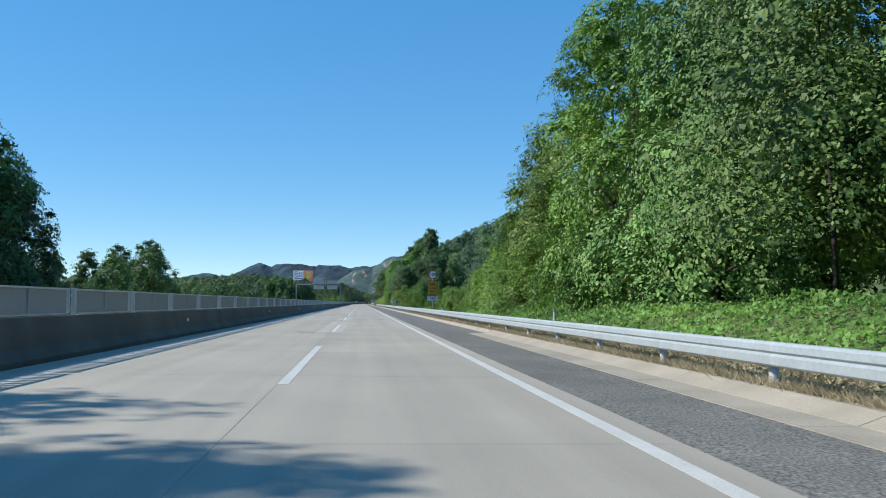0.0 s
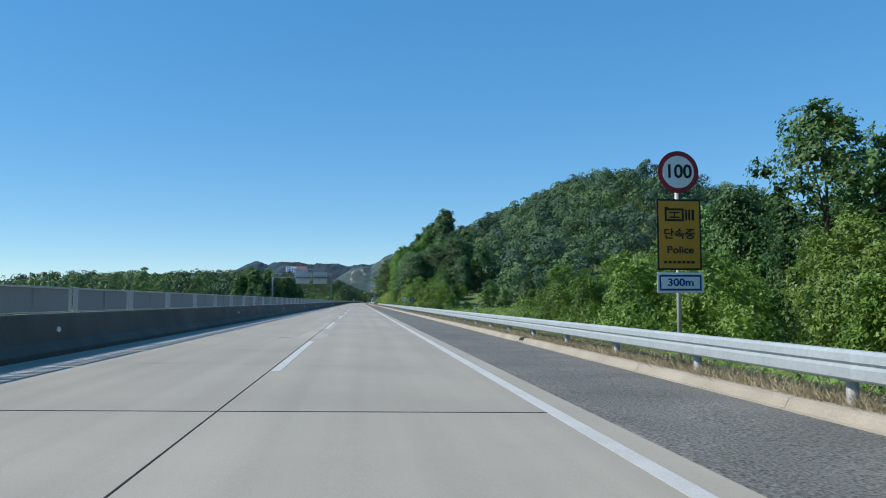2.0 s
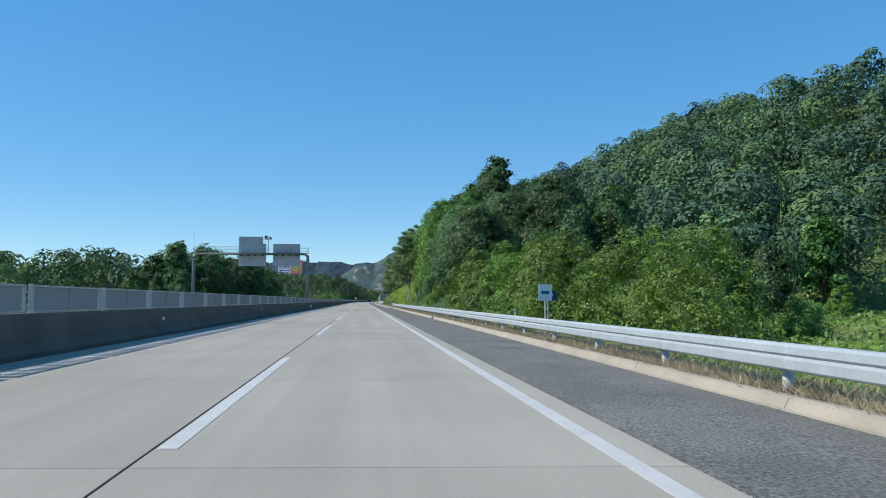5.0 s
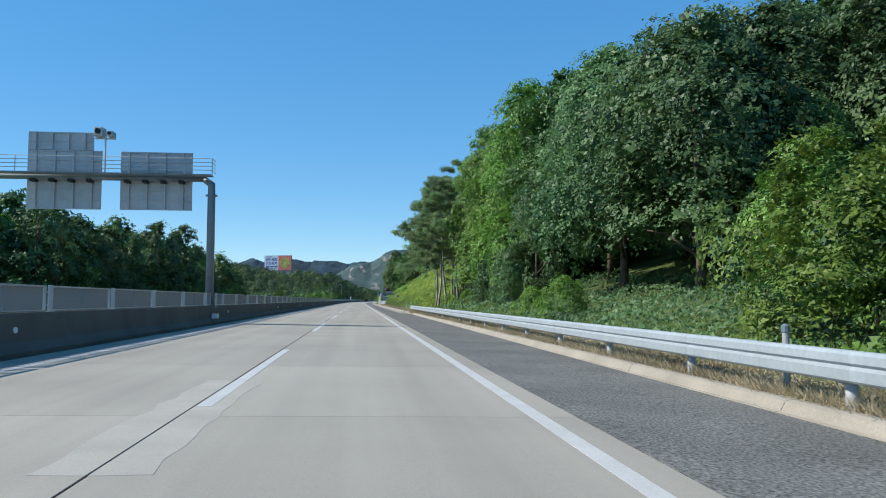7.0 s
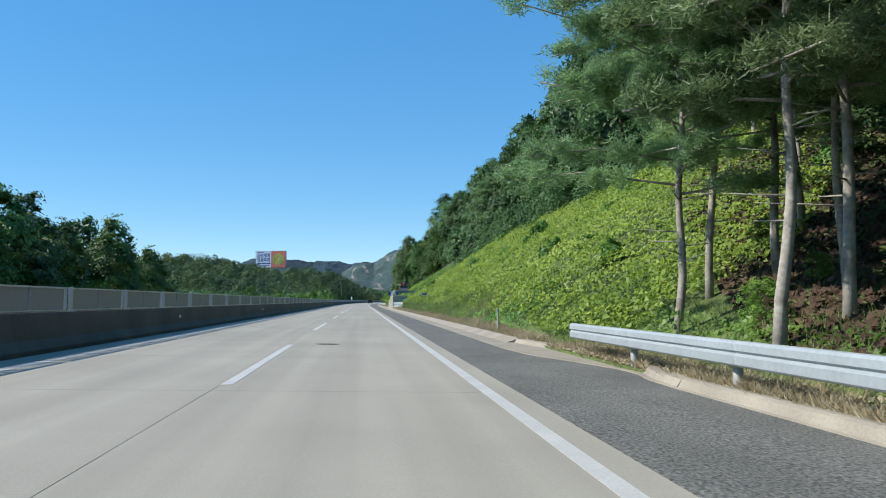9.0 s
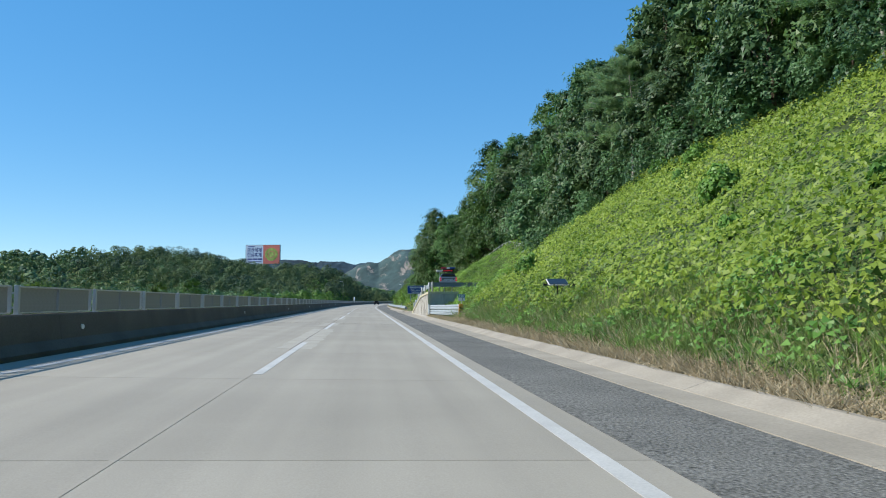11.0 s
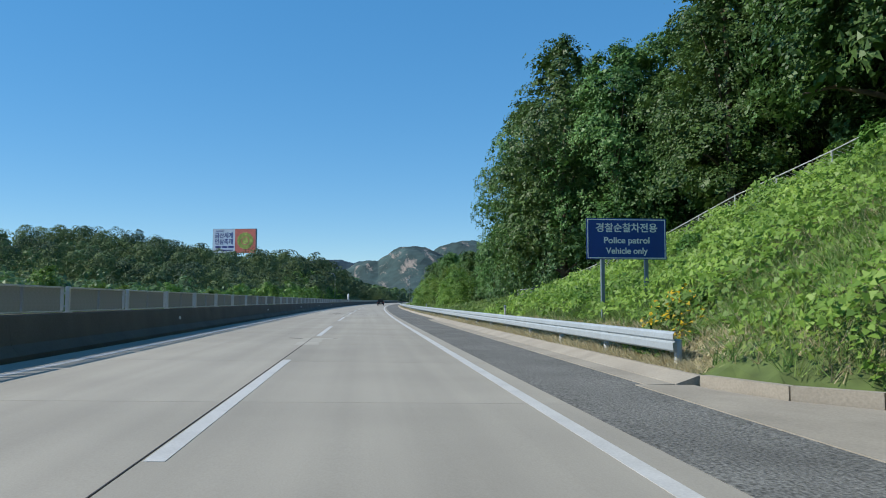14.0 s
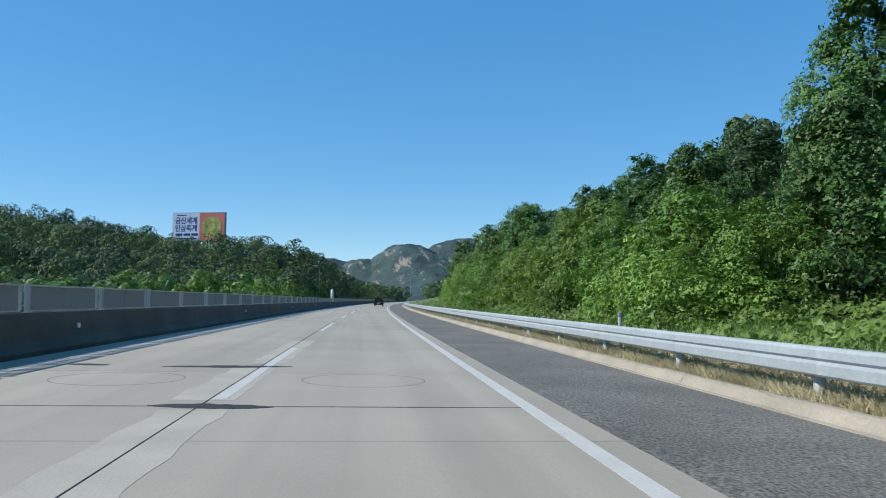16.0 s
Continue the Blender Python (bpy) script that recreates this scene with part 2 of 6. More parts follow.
def thing(name, x=0, y=0, z=0, rz=0):
    ob = new(name)
    ob.matrix_basis = pose(x, y, z, 0, 0, rz)
    return ob


def box(bm, x0, x1, y0, y1, z0, z1, bevel=0.0):
    v = [bm.verts.new((x, y, z)) for z in (z0, z1) for y in (y0, y1) for x in (x0, x1)]
    f = [bm.faces.new([v[i] for i in q]) for q in ((0, 2, 3, 1), (4, 5, 7, 6), (0, 1, 5, 4), (2, 6, 7, 3), (0, 4, 6, 2), (1, 3, 7, 5))]
    if bevel:
        edges = {e for q in f for e in q.edges}
        bmesh.ops.bevel(bm, geom=list(edges), offset=bevel, segments=2, affect="EDGES", profile=0.6)
    return bm


def tube(bm, pts, radii, n=8, cap=True):
    """A round bar through points, with a radius at each."""
    rings = []
    pts = [Vector(p) for p in pts]
    for i, p in enumerate(pts):
        a = (pts[min(i + 1, len(pts) - 1)] - pts[max(i - 1, 0)]).normalized()
        s = a.cross(Vector((0, 0, 1)) if abs(a.z) < 0.9 else Vector((1, 0, 0))).normalized()
        u = a.cross(s)
        r = radii[i] if hasattr(radii, "__len__") else radii
        rings.append([bm.verts.new(p + (s * math.cos(k * math.tau / n) + u * math.sin(k * math.tau / n)) * r) for k in range(n)])
    for a, b in zip(rings, rings[1:]):
        for k in range(n):
            bm.faces.new((a[k], a[(k + 1) % n], b[(k + 1) % n], b[k]))
    if cap:
        bm.faces.new(rings[0][::-1])
        bm.faces.new(rings[-1])
    return bm


def bmn():
    return bmesh.new()


def quads(name, verts, mat):
    """A mesh of loose faces from an array of faces by corners by three."""
    nv = verts.shape[-2]
    verts = np.ascontiguousarray(verts, dtype=np.float32).reshape(-1, 3)
    me = bpy.data.meshes.new(name)
    nf = len(verts) // nv
    me.vertices.add(len(verts))
    me.vertices.foreach_set("co", verts.ravel())
    me.loops.add(len(verts))
    me.loops.foreach_set("vertex_index", np.arange(len(verts), dtype=np.int32))
    me.polygons.add(nf)
    me.polygons.foreach_set("loop_start", np.arange(0, len(verts), nv, dtype=np.int32))
    me.update(calc_edges=True)
    me.materials.append(mat)
    return me


def unit(v):
    return v / np.maximum(np.linalg.norm(v, axis=-1, keepdims=True), 1e-6)


def leaves(rng, pos, nrm, size, slim=0.55, kite=False):
    """Leaf blades, pointed, facing roughly nrm: three-cornered, or kites with a tip and two shoulders."""
    n = len(pos)
    t = unit(np.cross(nrm, rng.normal(size=(n, 3))))
    s = np.cross(nrm, t)
    L = (size * rng.uniform(0.6, 1.3, n))[:, None]
    W = L * slim
    if kite:
        sag = nrm * L * 0.08
        return np.stack([pos - t * L * 0.5, pos - t * L * 0.05 - s * W * 0.5 + sag, pos + t * L * 0.55, pos - t * L * 0.05 + s * W * 0.5 + sag], 1)
    return np.stack([pos - t * L * 0.4 - s * W * 0.55, pos - t * L * 0.4 + s * W * 0.55, pos + t * L * 0.6], 1)


def crown_leaves(rng, H, R, base, nblob, nleaf, size, top=0.75, slim=0.55, squash=0.62, bunch=11, spread=0.95, kite=False, core=60, fat=1.0):
    """A crown from base to H: boughs that carry domed, ragged-rimmed pads of leaf sprays, tilted outwards, dense inside and parted by gaps."""
    hf = (np.arange(nblob) + rng.uniform(0, 1, nblob)) / nblob
    prof = np.sin(np.pi * np.clip(hf * top + (1 - top) * 0.55 + 0.12, 0.03, 0.97)) ** 0.8
    a = (np.arange(nblob) * 2.39996 + rng.uniform(-0.7, 0.7, nblob)) % math.tau
    rad = R * prof * np.sqrt(rng.uniform(0.15, 1.0, nblob)) * rng.uniform(0.7, 1.12, nblob)
    c = np.stack([rad * np.cos(a), rad * np.sin(a), base + (H - base) * hf], 1)
    rb = fat * R * rng.uniform(0.17, 0.40, nblob) * (0.7 + 0.45 * prof)
    out = np.stack([np.cos(a), np.sin(a), np.zeros(nblob)], 1)
    ax = unit(out * (0.95 * rad / R)[:, None] + np.array([0, 0, 0.62]) + rng.normal(size=(nblob, 3)) * 0.16)
    e1 = unit(np.cross(ax, rng.normal(size=(nblob, 3))))
    e2 = np.cross(ax, e1)
    ph = rng.uniform(0, math.tau, (nblob, 2))
    ns = max(nblob * 4, nleaf // bunch)
    k = rng.choice(nblob, ns, p=rb ** 2 / (rb ** 2).sum())
    th, r = rng.uniform(0, math.tau, ns), np.sqrt(rng.uniform(0.0, 1.0, ns))
    rim = 1 + 0.24 * np.sin(3 * th + ph[k, 0]) + 0.16 * np.sin(7 * th + ph[k, 1])
    side = e1[k] * np.cos(th)[:, None] + e2[k] * np.sin(th)[:, None]
    dome = (1 - r ** 2) * squash * np.where(rng.uniform(0, 1, ns) < 0.16, -0.45, rng.uniform(0.8, 1.1, ns))
    ps = c[k] + (side * (r * rim)[:, None] + ax[k] * dome[:, None]) * rb[k][:, None]
    ps[:, 2] -= rb[k] * 0.22 * r ** 2
    pn = unit(ax[k] + side * (1.5 * squash * r)[:, None] + rng.normal(size=(ns, 3)) * 0.2)
    j = rng.randint(0, ns, nleaf)
    off = rng.normal(size=(nleaf, 3)) * size * spread
    off -= pn[j] * (off * pn[j]).sum(1, keepdims=True) * 0.7
    p = ps[j] + off
    p[:, 2] -= 0.2 * np.linalg.norm(off, axis=1)
    v = leaves(rng, p, unit(pn[j] + rng.normal(size=(nleaf, 3)) * 0.33), np.full(nleaf, size), slim, kite)
    q = np.repeat(np.arange(nblob), core)
    pc = c[q] - ax[q] * (rb[q] * 0.16)[:, None] + rng.normal(size=(len(q), 3)) * rb[q][:, None] * np.array([0.27, 0.27, 0.25 * squash])
    vc = leaves(rng, pc, unit(ax[q] + rng.normal(size=(len(q), 3)) * 0.5), np.minimum(rb[q] * 0.5, (2.1 if kite else 1.35) * size), 0.8, kite)
    return np.concatenate([v, vc]), c


def trunk_mesh(rng, H, r, base, tips, lean=0.4, limbs=9, n=7):
    bm = bmn()
    wob = [rng.uniform(-lean, lean) for _ in range(2)]
    pts = [(wob[0] * (k / 6) ** 2, wob[1] * (k / 6) ** 1.5, H * 0.82 * k / 6 - 0.3 * (k == 0)) for k in range(7)]
    tube(bm, pts, [r * (1.25 if k == 0 else 1) * (1 - 0.13 * k) for k in range(7)], n)
    for tip in tips[:limbs]:
        zf = np.clip(tip[2] * rng.uniform(0.45, 0.75), base * 0.55, H * 0.75)
        k = zf / (H * 0.82) * 6
        s = Vector((wob[0] * (k / 6) ** 2, wob[1] * (k / 6) ** 1.5, zf))
        e = Vector(tip)
        mid = s.lerp(e, 0.5) + Vector((0, 0, (e - s).length * 0.12))
        rr = r * (1 - 0.12 * k) * 0.5
        tube(bm, [s, mid, e], [rr, rr * 0.6, rr * 0.15], 5)
    return bm


def make_tree(name, label, seed, H, R, base, nblob, nleaf, size, leafmat, bark=None, r=0.16, slim=0.55, top=0.6, squash=0.62, kite=False, bunch=11, spread=0.95, fat=1.0):
    """A broadleaf tree at the origin: trunk with limbs, and a crown."""
    rng = np.random.RandomState(seed)
    v, c = crown_leaves(rng, H, R, base, nblob, nleaf, size, top, slim, squash, bunch, spread, kite, fat=fat)
    rng.shuffle(c)
    t = thing(name, 0, 0, -50)
    part("trunk", trunk_mesh(rng, H, r, base, c), bark or M_BARK, t, smooth=True)
    link("crown", quads("crown", v, leafmat), None, t)
    return tagged(t, label, "tree")


def make_bush(name, label, seed, H, R, nblob, nleaf, size, leafmat):
    rng = np.random.RandomState(seed)
    v, c = crown_leaves(rng, H, R, 0.1, nblob, nleaf, size, 0.6)
    v[..., 2] = np.maximum(v[..., 2], 0.0)
    bm = bmn()
    for tip in c[:8]:
        tube(bm, [(0.05 * tip[0], 0.05 * tip[1], -0.2), (0.4 * tip[0], 0.4 * tip[1], tip[2] * 0.6), tip], [0.035, 0.025, 0.008], 5)
    t = thing(name, 0, 0, -50)
    part("stem", bm, M_BARK, t)
    link("foliage", quads("foliage", v, leafmat), None, t)
    return tagged(t, label, "bush")


def make_pine(name, label, seed, H, r, base, ntuft, R):
    """A pine: bare crooked trunk, tiers of spreading limbs with cushions of needle tufts, dead snags below."""
    rng = np.random.RandomState(seed)
    bm = bmn()
    wob = rng.uniform(-0.6, 0.6, 2)
    def axis(z):
        k = z / H
        return Vector((wob[0] * k * k + 0.2 * math.sin(5 * k + seed) + 0.09 * math.sin(14 * k + seed), wob[1] * k * k + 0.08 * math.sin(7 * k + 2 * seed), z))
    tube(bm, [axis(H * k / 14) - Vector((0, 0, 0.5 * (k == 0))) for k in range(15)], [r * (1.18 if k == 0 else 1 - 0.058 * k + 0.03 * math.sin(3.1 * k)) for k in range(15)], 9)
    tufts = []
    limbs = 40
    for i in range(limbs):
        k = i / (limbs - 1)
        z = base + (H - base) * k ** 0.9
        reach = R * (0.55 + 0.6 * math.sin(math.pi * min(1, 0.28 + 0.7 * k))) * rng.uniform(0.55, 1.1) * (1 - 0.55 * k * k)
        a = 2.39996 * i + rng.uniform(-0.5, 0.5)
        s = axis(z)
        e = s + Vector((math.cos(a) * reach, math.sin(a) * reach, reach * rng.uniform(-0.05, 0.32)))
        m = s.lerp(e, 0.55) + Vector((0, 0, 0.06 * reach))
        tube(bm, [s, m, e], [r * 0.3 * (1 - 0.6 * k), r * 0.17 * (1 - 0.6 * k), 0.02], 5)
        cushions = 5 if k < 0.75 else 3
        for q in range(cushions):
            f = 0.36 + 0.64 * (q + rng.uniform(0.3, 0.9)) / cushions
            b = s.lerp(e, f) + Vector((rng.normal(), rng.normal(), 0)) * 0.2 * reach * f * (1.15 - f) + Vector((0, 0, 0.12))
            u = rng.uniform(0.36, 0.66)
            for g in range(ntuft // (limbs * 4)):
                o = unit(rng.normal(size=3)) * rng.uniform(0.2, 1.0) * u
                tufts.append((b.x + o[0], b.y + o[1], b.z + 0.5 * o[2] + 0.1 * u))
    for i in range(7):
        a, z = rng.uniform(0, math.tau), base * rng.uniform(0.5, 1.0)
        s = axis(z)
        tube(bm, [s, s + Vector((math.cos(a), math.sin(a), 0.1)) * rng.uniform(0.4, 1.6)], [0.022, 0.006], 4)
    c = np.array(tufts)
    n = 38
    d = rng.normal(size=(len(c), n, 3))
    d[..., 2] = d[..., 2] * 0.55 + 0.45
    d = unit(d)
    s = unit(np.cross(d, rng.normal(size=d.shape))) * 0.014
    L = rng.uniform(0.13, 0.29, (len(c), n, 1))
    o = c[:, None, :] + rng.normal(size=d.shape) * 0.09
    v = np.stack([o - s, o + s, o + d * L], 2)
    t = thing(name, 0, 0, -50)
    part("trunk", bm, M_PINEBARK, t, smooth=True)
    link("crown", quads("crown", v, M_NEEDLE), None, t)
    return tagged(t, label, "tree")


def lettering(name, body, size, mat, parent, x, y, z, width=None, label=""):
    """Raised letters in the built-in font, facing the oncoming road."""
    cu = bpy.data.curves.new(name, "FONT")
    cu.body, cu.size, cu.extrude = body, size, 0.003
    cu.offset = size * 0.02
    cu.align_x, cu.align_y = "CENTER", "CENTER"
    tmp = bpy.data.objects.new(name, cu)
    scene.collection.objects.link(tmp)
    dg = bpy.context.evaluated_depsgraph_get()
    me = bpy.data.meshes.new_from_object(tmp.evaluated_get(dg))
    bpy.data.objects.remove(tmp)
    xs = [v.co.x for v in me.vertices]
    k = width / max(1e-3, max(xs) - min(xs)) if width and xs else 1.0
    me.transform(Matrix.Diagonal((k, 1, 1, 1)))
    root = list(range(len(me.vertices)))

    def find(v):
        while root[v] != v:
            root[v] = root[root[v]]
            v = root[v]
        return v
    for e in me.edges:
        root[find(e.vertices[0])] = find(e.vertices[1])
    span = {}
    for v in me.vertices:
        r = find(v.index)
        a, b = span.get(r, (9e9, -9e9))
        span[r] = (min(a, v.co.x), max(b, v.co.x))
    signs, reach = [], -9e9
    for r in sorted(span, key=lambda q: span[q]):
        if span[r][0] > reach:
            signs.append(set())
        signs[-1].add(r)
        reach = max(reach, span[r][1])
    for sign in signs:
        keep = [p for p in me.polygons if find(p.vertices[0]) in sign]
        used = sorted({v for p in keep for v in p.vertices})
        at = {v: n for n, v in enumerate(used)}
        glyph = bpy.data.meshes.new(name)
        glyph.from_pydata([me.vertices[v].co for v in used], [], [[at[v] for v in p.vertices] for p in keep])
        link(name, glyph, mat, parent, label).matrix_basis = pose(x, y, z, 90, 0, 0)


def wall_of(name, prof, y0, y1, step, mat, parent=None, label="", closed=True, smooth=False):
    """A profile of (x, height over the road's plane) carried along the road's line."""
    bm = bmn()
    rings = []
    n = max(1, round((y1 - y0) / step))
    for i in range(n + 1):
        y = y0 + (y1 - y0) * i / n
        rings.append([bm.verts.new((x + cx(y), y, road_z(x) + h)) for x, h in prof])
    m = len(prof)
    for a, b in zip(rings, rings[1:]):
        for k in range(m if closed else m - 1):
            bm.faces.new((a[k], a[(k + 1) % m], b[(k + 1) % m], b[k]))
    if closed:
        bm.faces.new(rings[0])
        bm.faces.new(rings[-1][::-1])
    return part(name, bm, mat, parent, label, smooth)


# ---- the road's line and the lie of the land ----
def cx(y):
    """How far the road has bent to the right at y."""
    if y < 440:
        return 0.0
    if y < 900:
        return 1.4e-4 * (y - 440) ** 2
    return 1.4e-4 * 460 ** 2 + 0.1288 * (y - 900)


def road_z(x):
    """The carriageway falls two in a hundred to the right."""
    return -0.02 * x


def heading(y):
    return -math.degrees(math.atan((cx(y + 1) - cx(y - 1)) / 2))


def ease(a, b, v):
    k = min(1.0, max(0.0, (v - a) / (b - a)))
    return k * k * (3 - 2 * k)


def along(v, table):
    """Straight lines between the rows of a table."""
    for (a, p), (b, q) in zip(table, table[1:]):
        if v < b:
            return p + (q - p) * max(0.0, (v - a) / (b - a))
    return table[-1][1]


def land(x, y):
    """Height of the ground; x from the road's line."""
    if -17.6 < x < 5.15:
        return -0.6
    rough_ = 0.25 * noise.noise(Vector((x * 0.15, y * 0.15, 0)))
    if x >= 5.15:
        toe = along(y, [(262, 5.6), (274, 6.6), (284, 6.4), (292, 5.6), (366, 5.6), (377, 6.3), (381, 7.4), (392, 8.6), (398, 10.0), (404, 10.9), (407.5, 10.3), (411.5, 8.35), (414.3, 6.5), (415.2, 5.75), (416.8, 5.2)])
        if 381 < y < 417 and x < toe:
            return -0.55
        d = max(0.0, x - toe)
        near = along(y, [(-50, 0.28), (52, 0.28), (70, -0.12), (196, -0.1), (218, 0.15), (245, 0.32), (274, 0.36), (284, 0.5), (292, 0.69), (394, 0.69), (420, 0.61), (433, 0.50), (450, 0.25), (475, 0.15), (620, 0.2)])
        z = near * min(d, 3.8 if y < 200 else 14.5)
        back = y + 11 * ease(60, 80, x) * (1 - ease(230, 290, y))
        if back >= 190:
            up = along(back, [(190, 0.0), (203, 0.0), (258, 0.515), (330, 0.5), (440, 0.42), (480, 0.25), (700, 0.3), (1500, 0.1)])
            z += up * min(max(0.0, d - 14.5), 52) - 0.30 * max(0.0, d - 70) * ease(190, 240, y)
        elif d > 40:
            z += 0.12 * ease(120, 190, y) * min(d - 40, 120)
        z = max(z, -2.0)
        return z - 0.03 + rough_ * min(1.0, d * 0.25)
    d = -17.6 - x
    z = -0.3 - 0.06 * min(d, 12)
    z += ease(570, 670, y) * (1 - ease(900, 1300, y)) * (13 * ease(4, 50, d) + 5 * ease(50, 75, d))
    z += ease(800, 1100, y) * 12 * ease(50, 160, d)
    z += 1.0 * math.exp(-((x + 100) / 32) ** 2 - ((y - 690) / 60) ** 2)
    z += 8.5 * ease(625, 690, y) * (1 - ease(790, 880, y)) * ease(0, 12, d) * (1 - ease(20, 42, d))
    return z + rough_ * min(1.0, d * 0.2)


def ground_at(x, y):
    return land(x - cx(y), y)


def place(proto, x, y, scale=1.0, turn=0.0, sink=0.1, lift=None):
    """Stands a copy of a tree on the ground; x from the road's line."""
    xx = x + cx(y)
    z = (land(x, y) if lift is None else lift) - sink
    m = pose(xx, y, z, 0, 0, turn)
    ob = copy_thing(proto, m)
    ob.scale = (scale, scale, scale * (0.94 + 0.12 * ((x * 7.3 + y * 3.1) % 1)))
    return ob

# ---- ground: one sheet to the horizon ----
def axis_steps(spans):
    out = []
    for a, b, s in spans:
        k = max(1, round((b - a) / s))
        out += [a + (b - a) * i / k for i in range(k)]
    return out + [spans[-1][1]]


gx = axis_steps([(-3800, -800, 300), (-800, -200, 60), (-200, -60, 10), (-60, -17.6, 4), (-17.55, 5.12, 4), (5.16, 6.0, 0.21), (6, 12, 0.5), (12, 24, 1.0), (24, 90, 3), (90, 200, 10), (200, 800, 60), (800, 3800, 300)])
gy = axis_steps([(-600, -60, 60), (-60, 264, 4), (264, 292, 2), (292, 376, 4), (376, 424, 1), (424, 600, 4), (600, 1000, 12), (1000, 1600, 50), (1600, 4700, 310)])
gx = sorted(gx + [5.1, -17.5])
gv = [(x + cx(y), y, land(x, y)) for y in gy for x in gx]
nx = len(gx)
gf = [(j * nx + i, j * nx + i + 1, (j + 1) * nx + i + 1, (j + 1) * nx + i) for j in range(len(gy) - 1) for i in range(nx - 1)]
gm = bpy.data.meshes.new("ground")
gm.from_pydata(gv, [], gf)
tagged(link("ground", gm, M_GROUND), "grassy ground with soil, banks and a hillside beside the road", "ground", kind="structure")

# ---- far mountains ----
def mountain(name, label, peaks, x0, x1, y0, y1, mat, seed):
    nxm, nym = 200, 80
    vs = []
    for j in range(nym):
        for i in range(nxm):
            x, y = x0 + (x1 - x0) * i / (nxm - 1), y0 + (y1 - y0) * j / (nym - 1)
            z = max(h * math.exp(-((x - px) / sx) ** 2 - ((y - py) / sy) ** 2) for px, py, h, sx, sy in peaks)
            f = noise.hetero_terrain(Vector((x / 230, y / 230, seed)), 0.9, 2.1, 5, 0.6)
            g = noise.noise(Vector((x / 28, y / 28, seed + 3)))
            r = 1 - abs(noise.noise(Vector((x / 110, y / 150, seed + 7))))
            vs.append((x, y, z * (0.80 + 0.12 * f + 0.08 * r) + 4.0 * g * min(1, z / 40) - 12))
    me = bpy.data.meshes.new(name)
    me.from_pydata(vs, [], [(j * nxm + i, j * nxm + i + 1, (j + 1) * nxm + i + 1, (j + 1) * nxm + i) for j in range(nym - 1) for i in range(nxm - 1)])
    return tagged(link(name, me, mat), label, "mountain", kind="structure")


def mountain_material(name, wood, rock, cover):
    m = material(name, wood, 0.95, vary=0.45, grain=0.06, stain=0.008, bump=0.0, coords="World", fine=0.6)
    n, l = m.node_tree.nodes, m.node_tree.links
    b = n["Principled BSDF"]
    src = b.inputs["Base Color"].links[0].from_socket
    geo = n.new("ShaderNodeNewGeometry")
    st = n.new("ShaderNodeVectorMath")
    st.operation = "MULTIPLY"
    st.inputs[1].default_value = (1.2, 0.4, 0.9)
    l.new(geo.outputs["Position"], st.inputs[0])
    nz = n.new("ShaderNodeTexNoise")
    nz.inputs["Scale"].default_value, nz.inputs["Detail"].default_value = 0.019, 10
    nz.inputs["Roughness"].default_value, nz.inputs["Distortion"].default_value = 0.74, 0.35
    l.new(st.outputs["Vector"], nz.inputs["Vector"])
    mr = n.new("ShaderNodeMapRange")
    mr.inputs["From Min"].default_value, mr.inputs["From Max"].default_value = cover, cover + 0.06
    l.new(nz.outputs["Fac"], mr.inputs["Value"])
    mx = n.new("ShaderNodeMix")
    mx.data_type = "RGBA"
    mx.inputs["B"].default_value = (*rock, 1)
    l.new(mr.outputs["Result"], mx.inputs["Factor"])
    l.new(src, mx.inputs["A"])
    l.new(mx.outputs["Result"], b.inputs["Base Color"])
    return m


# the blue in both wood colours is distance haze mixed into the base
M_MOUNT = mountain_material("haze_tinted_wooded_granite", (0.040, 0.072, 0.070), (0.25, 0.215, 0.185), 0.555)
M_RIDGE = mountain_material("haze_blue_wooded_ridge", (0.026, 0.052, 0.07), (0.11, 0.12, 0.13), 0.78)
mountain("mountain_1", "steep wooded mountain with bare pale granite faces", [(160, 2700, 190, 190, 330), (330, 2800, 205, 260, 300), (20, 2650, 120, 160, 260), (640, 2800, 210, 280, 300)], -420, 1000, 2150, 3300, M_MOUNT, 2.0)
mountain("mountain_2", "distant wooded mountain ridge tinted blue for haze", [(-170, 4200, 205, 420, 240), (-360, 4200, 222, 330, 240), (-560, 4200, 205, 330, 240), (60, 4250, 200, 380, 240), (-800, 4150, 165, 400, 240), (-1100, 4200, 130, 430, 240)], -1500, 900, 3700, 4600, M_RIDGE, 5.0)

# ---- the carriageways ----
road = tagged(thing("road"), "two-lane motorway carriageway of pale worn concrete slabs", "road", kind="structure")
SLAB_L, JOINT = 6.0, -1.86
FIRST, LAST = -54, 570


def slab_mesh(x0, x1):
    bm = bmn()
    g = 0.004
    v = []
    for z, s in ((-0.3, 0.0), (-0.012, 0.0), (0.0, 0.008)):
        v.append([bm.verts.new((x, y, road_z(x) + z)) for x, y in ((x0 + g + s, g + s), (x1 - g - s, g + s), (x1 - g - s, SLAB_L - g - s), (x0 + g + s, SLAB_L - g - s))])
    for a, b in zip(v, v[1:]):
        for k in range(4):
            bm.faces.new((a[k], a[(k + 1) % 4], b[(k + 1) % 4], b[k]))
    bm.faces.new(v[-1])
    me = bpy.data.meshes.new("slab")
    bmesh.ops.recalc_face_normals(bm, faces=bm.faces)
    bm.to_mesh(me)
    bm.free()
    me.materials.append(M_SLAB)
    return me


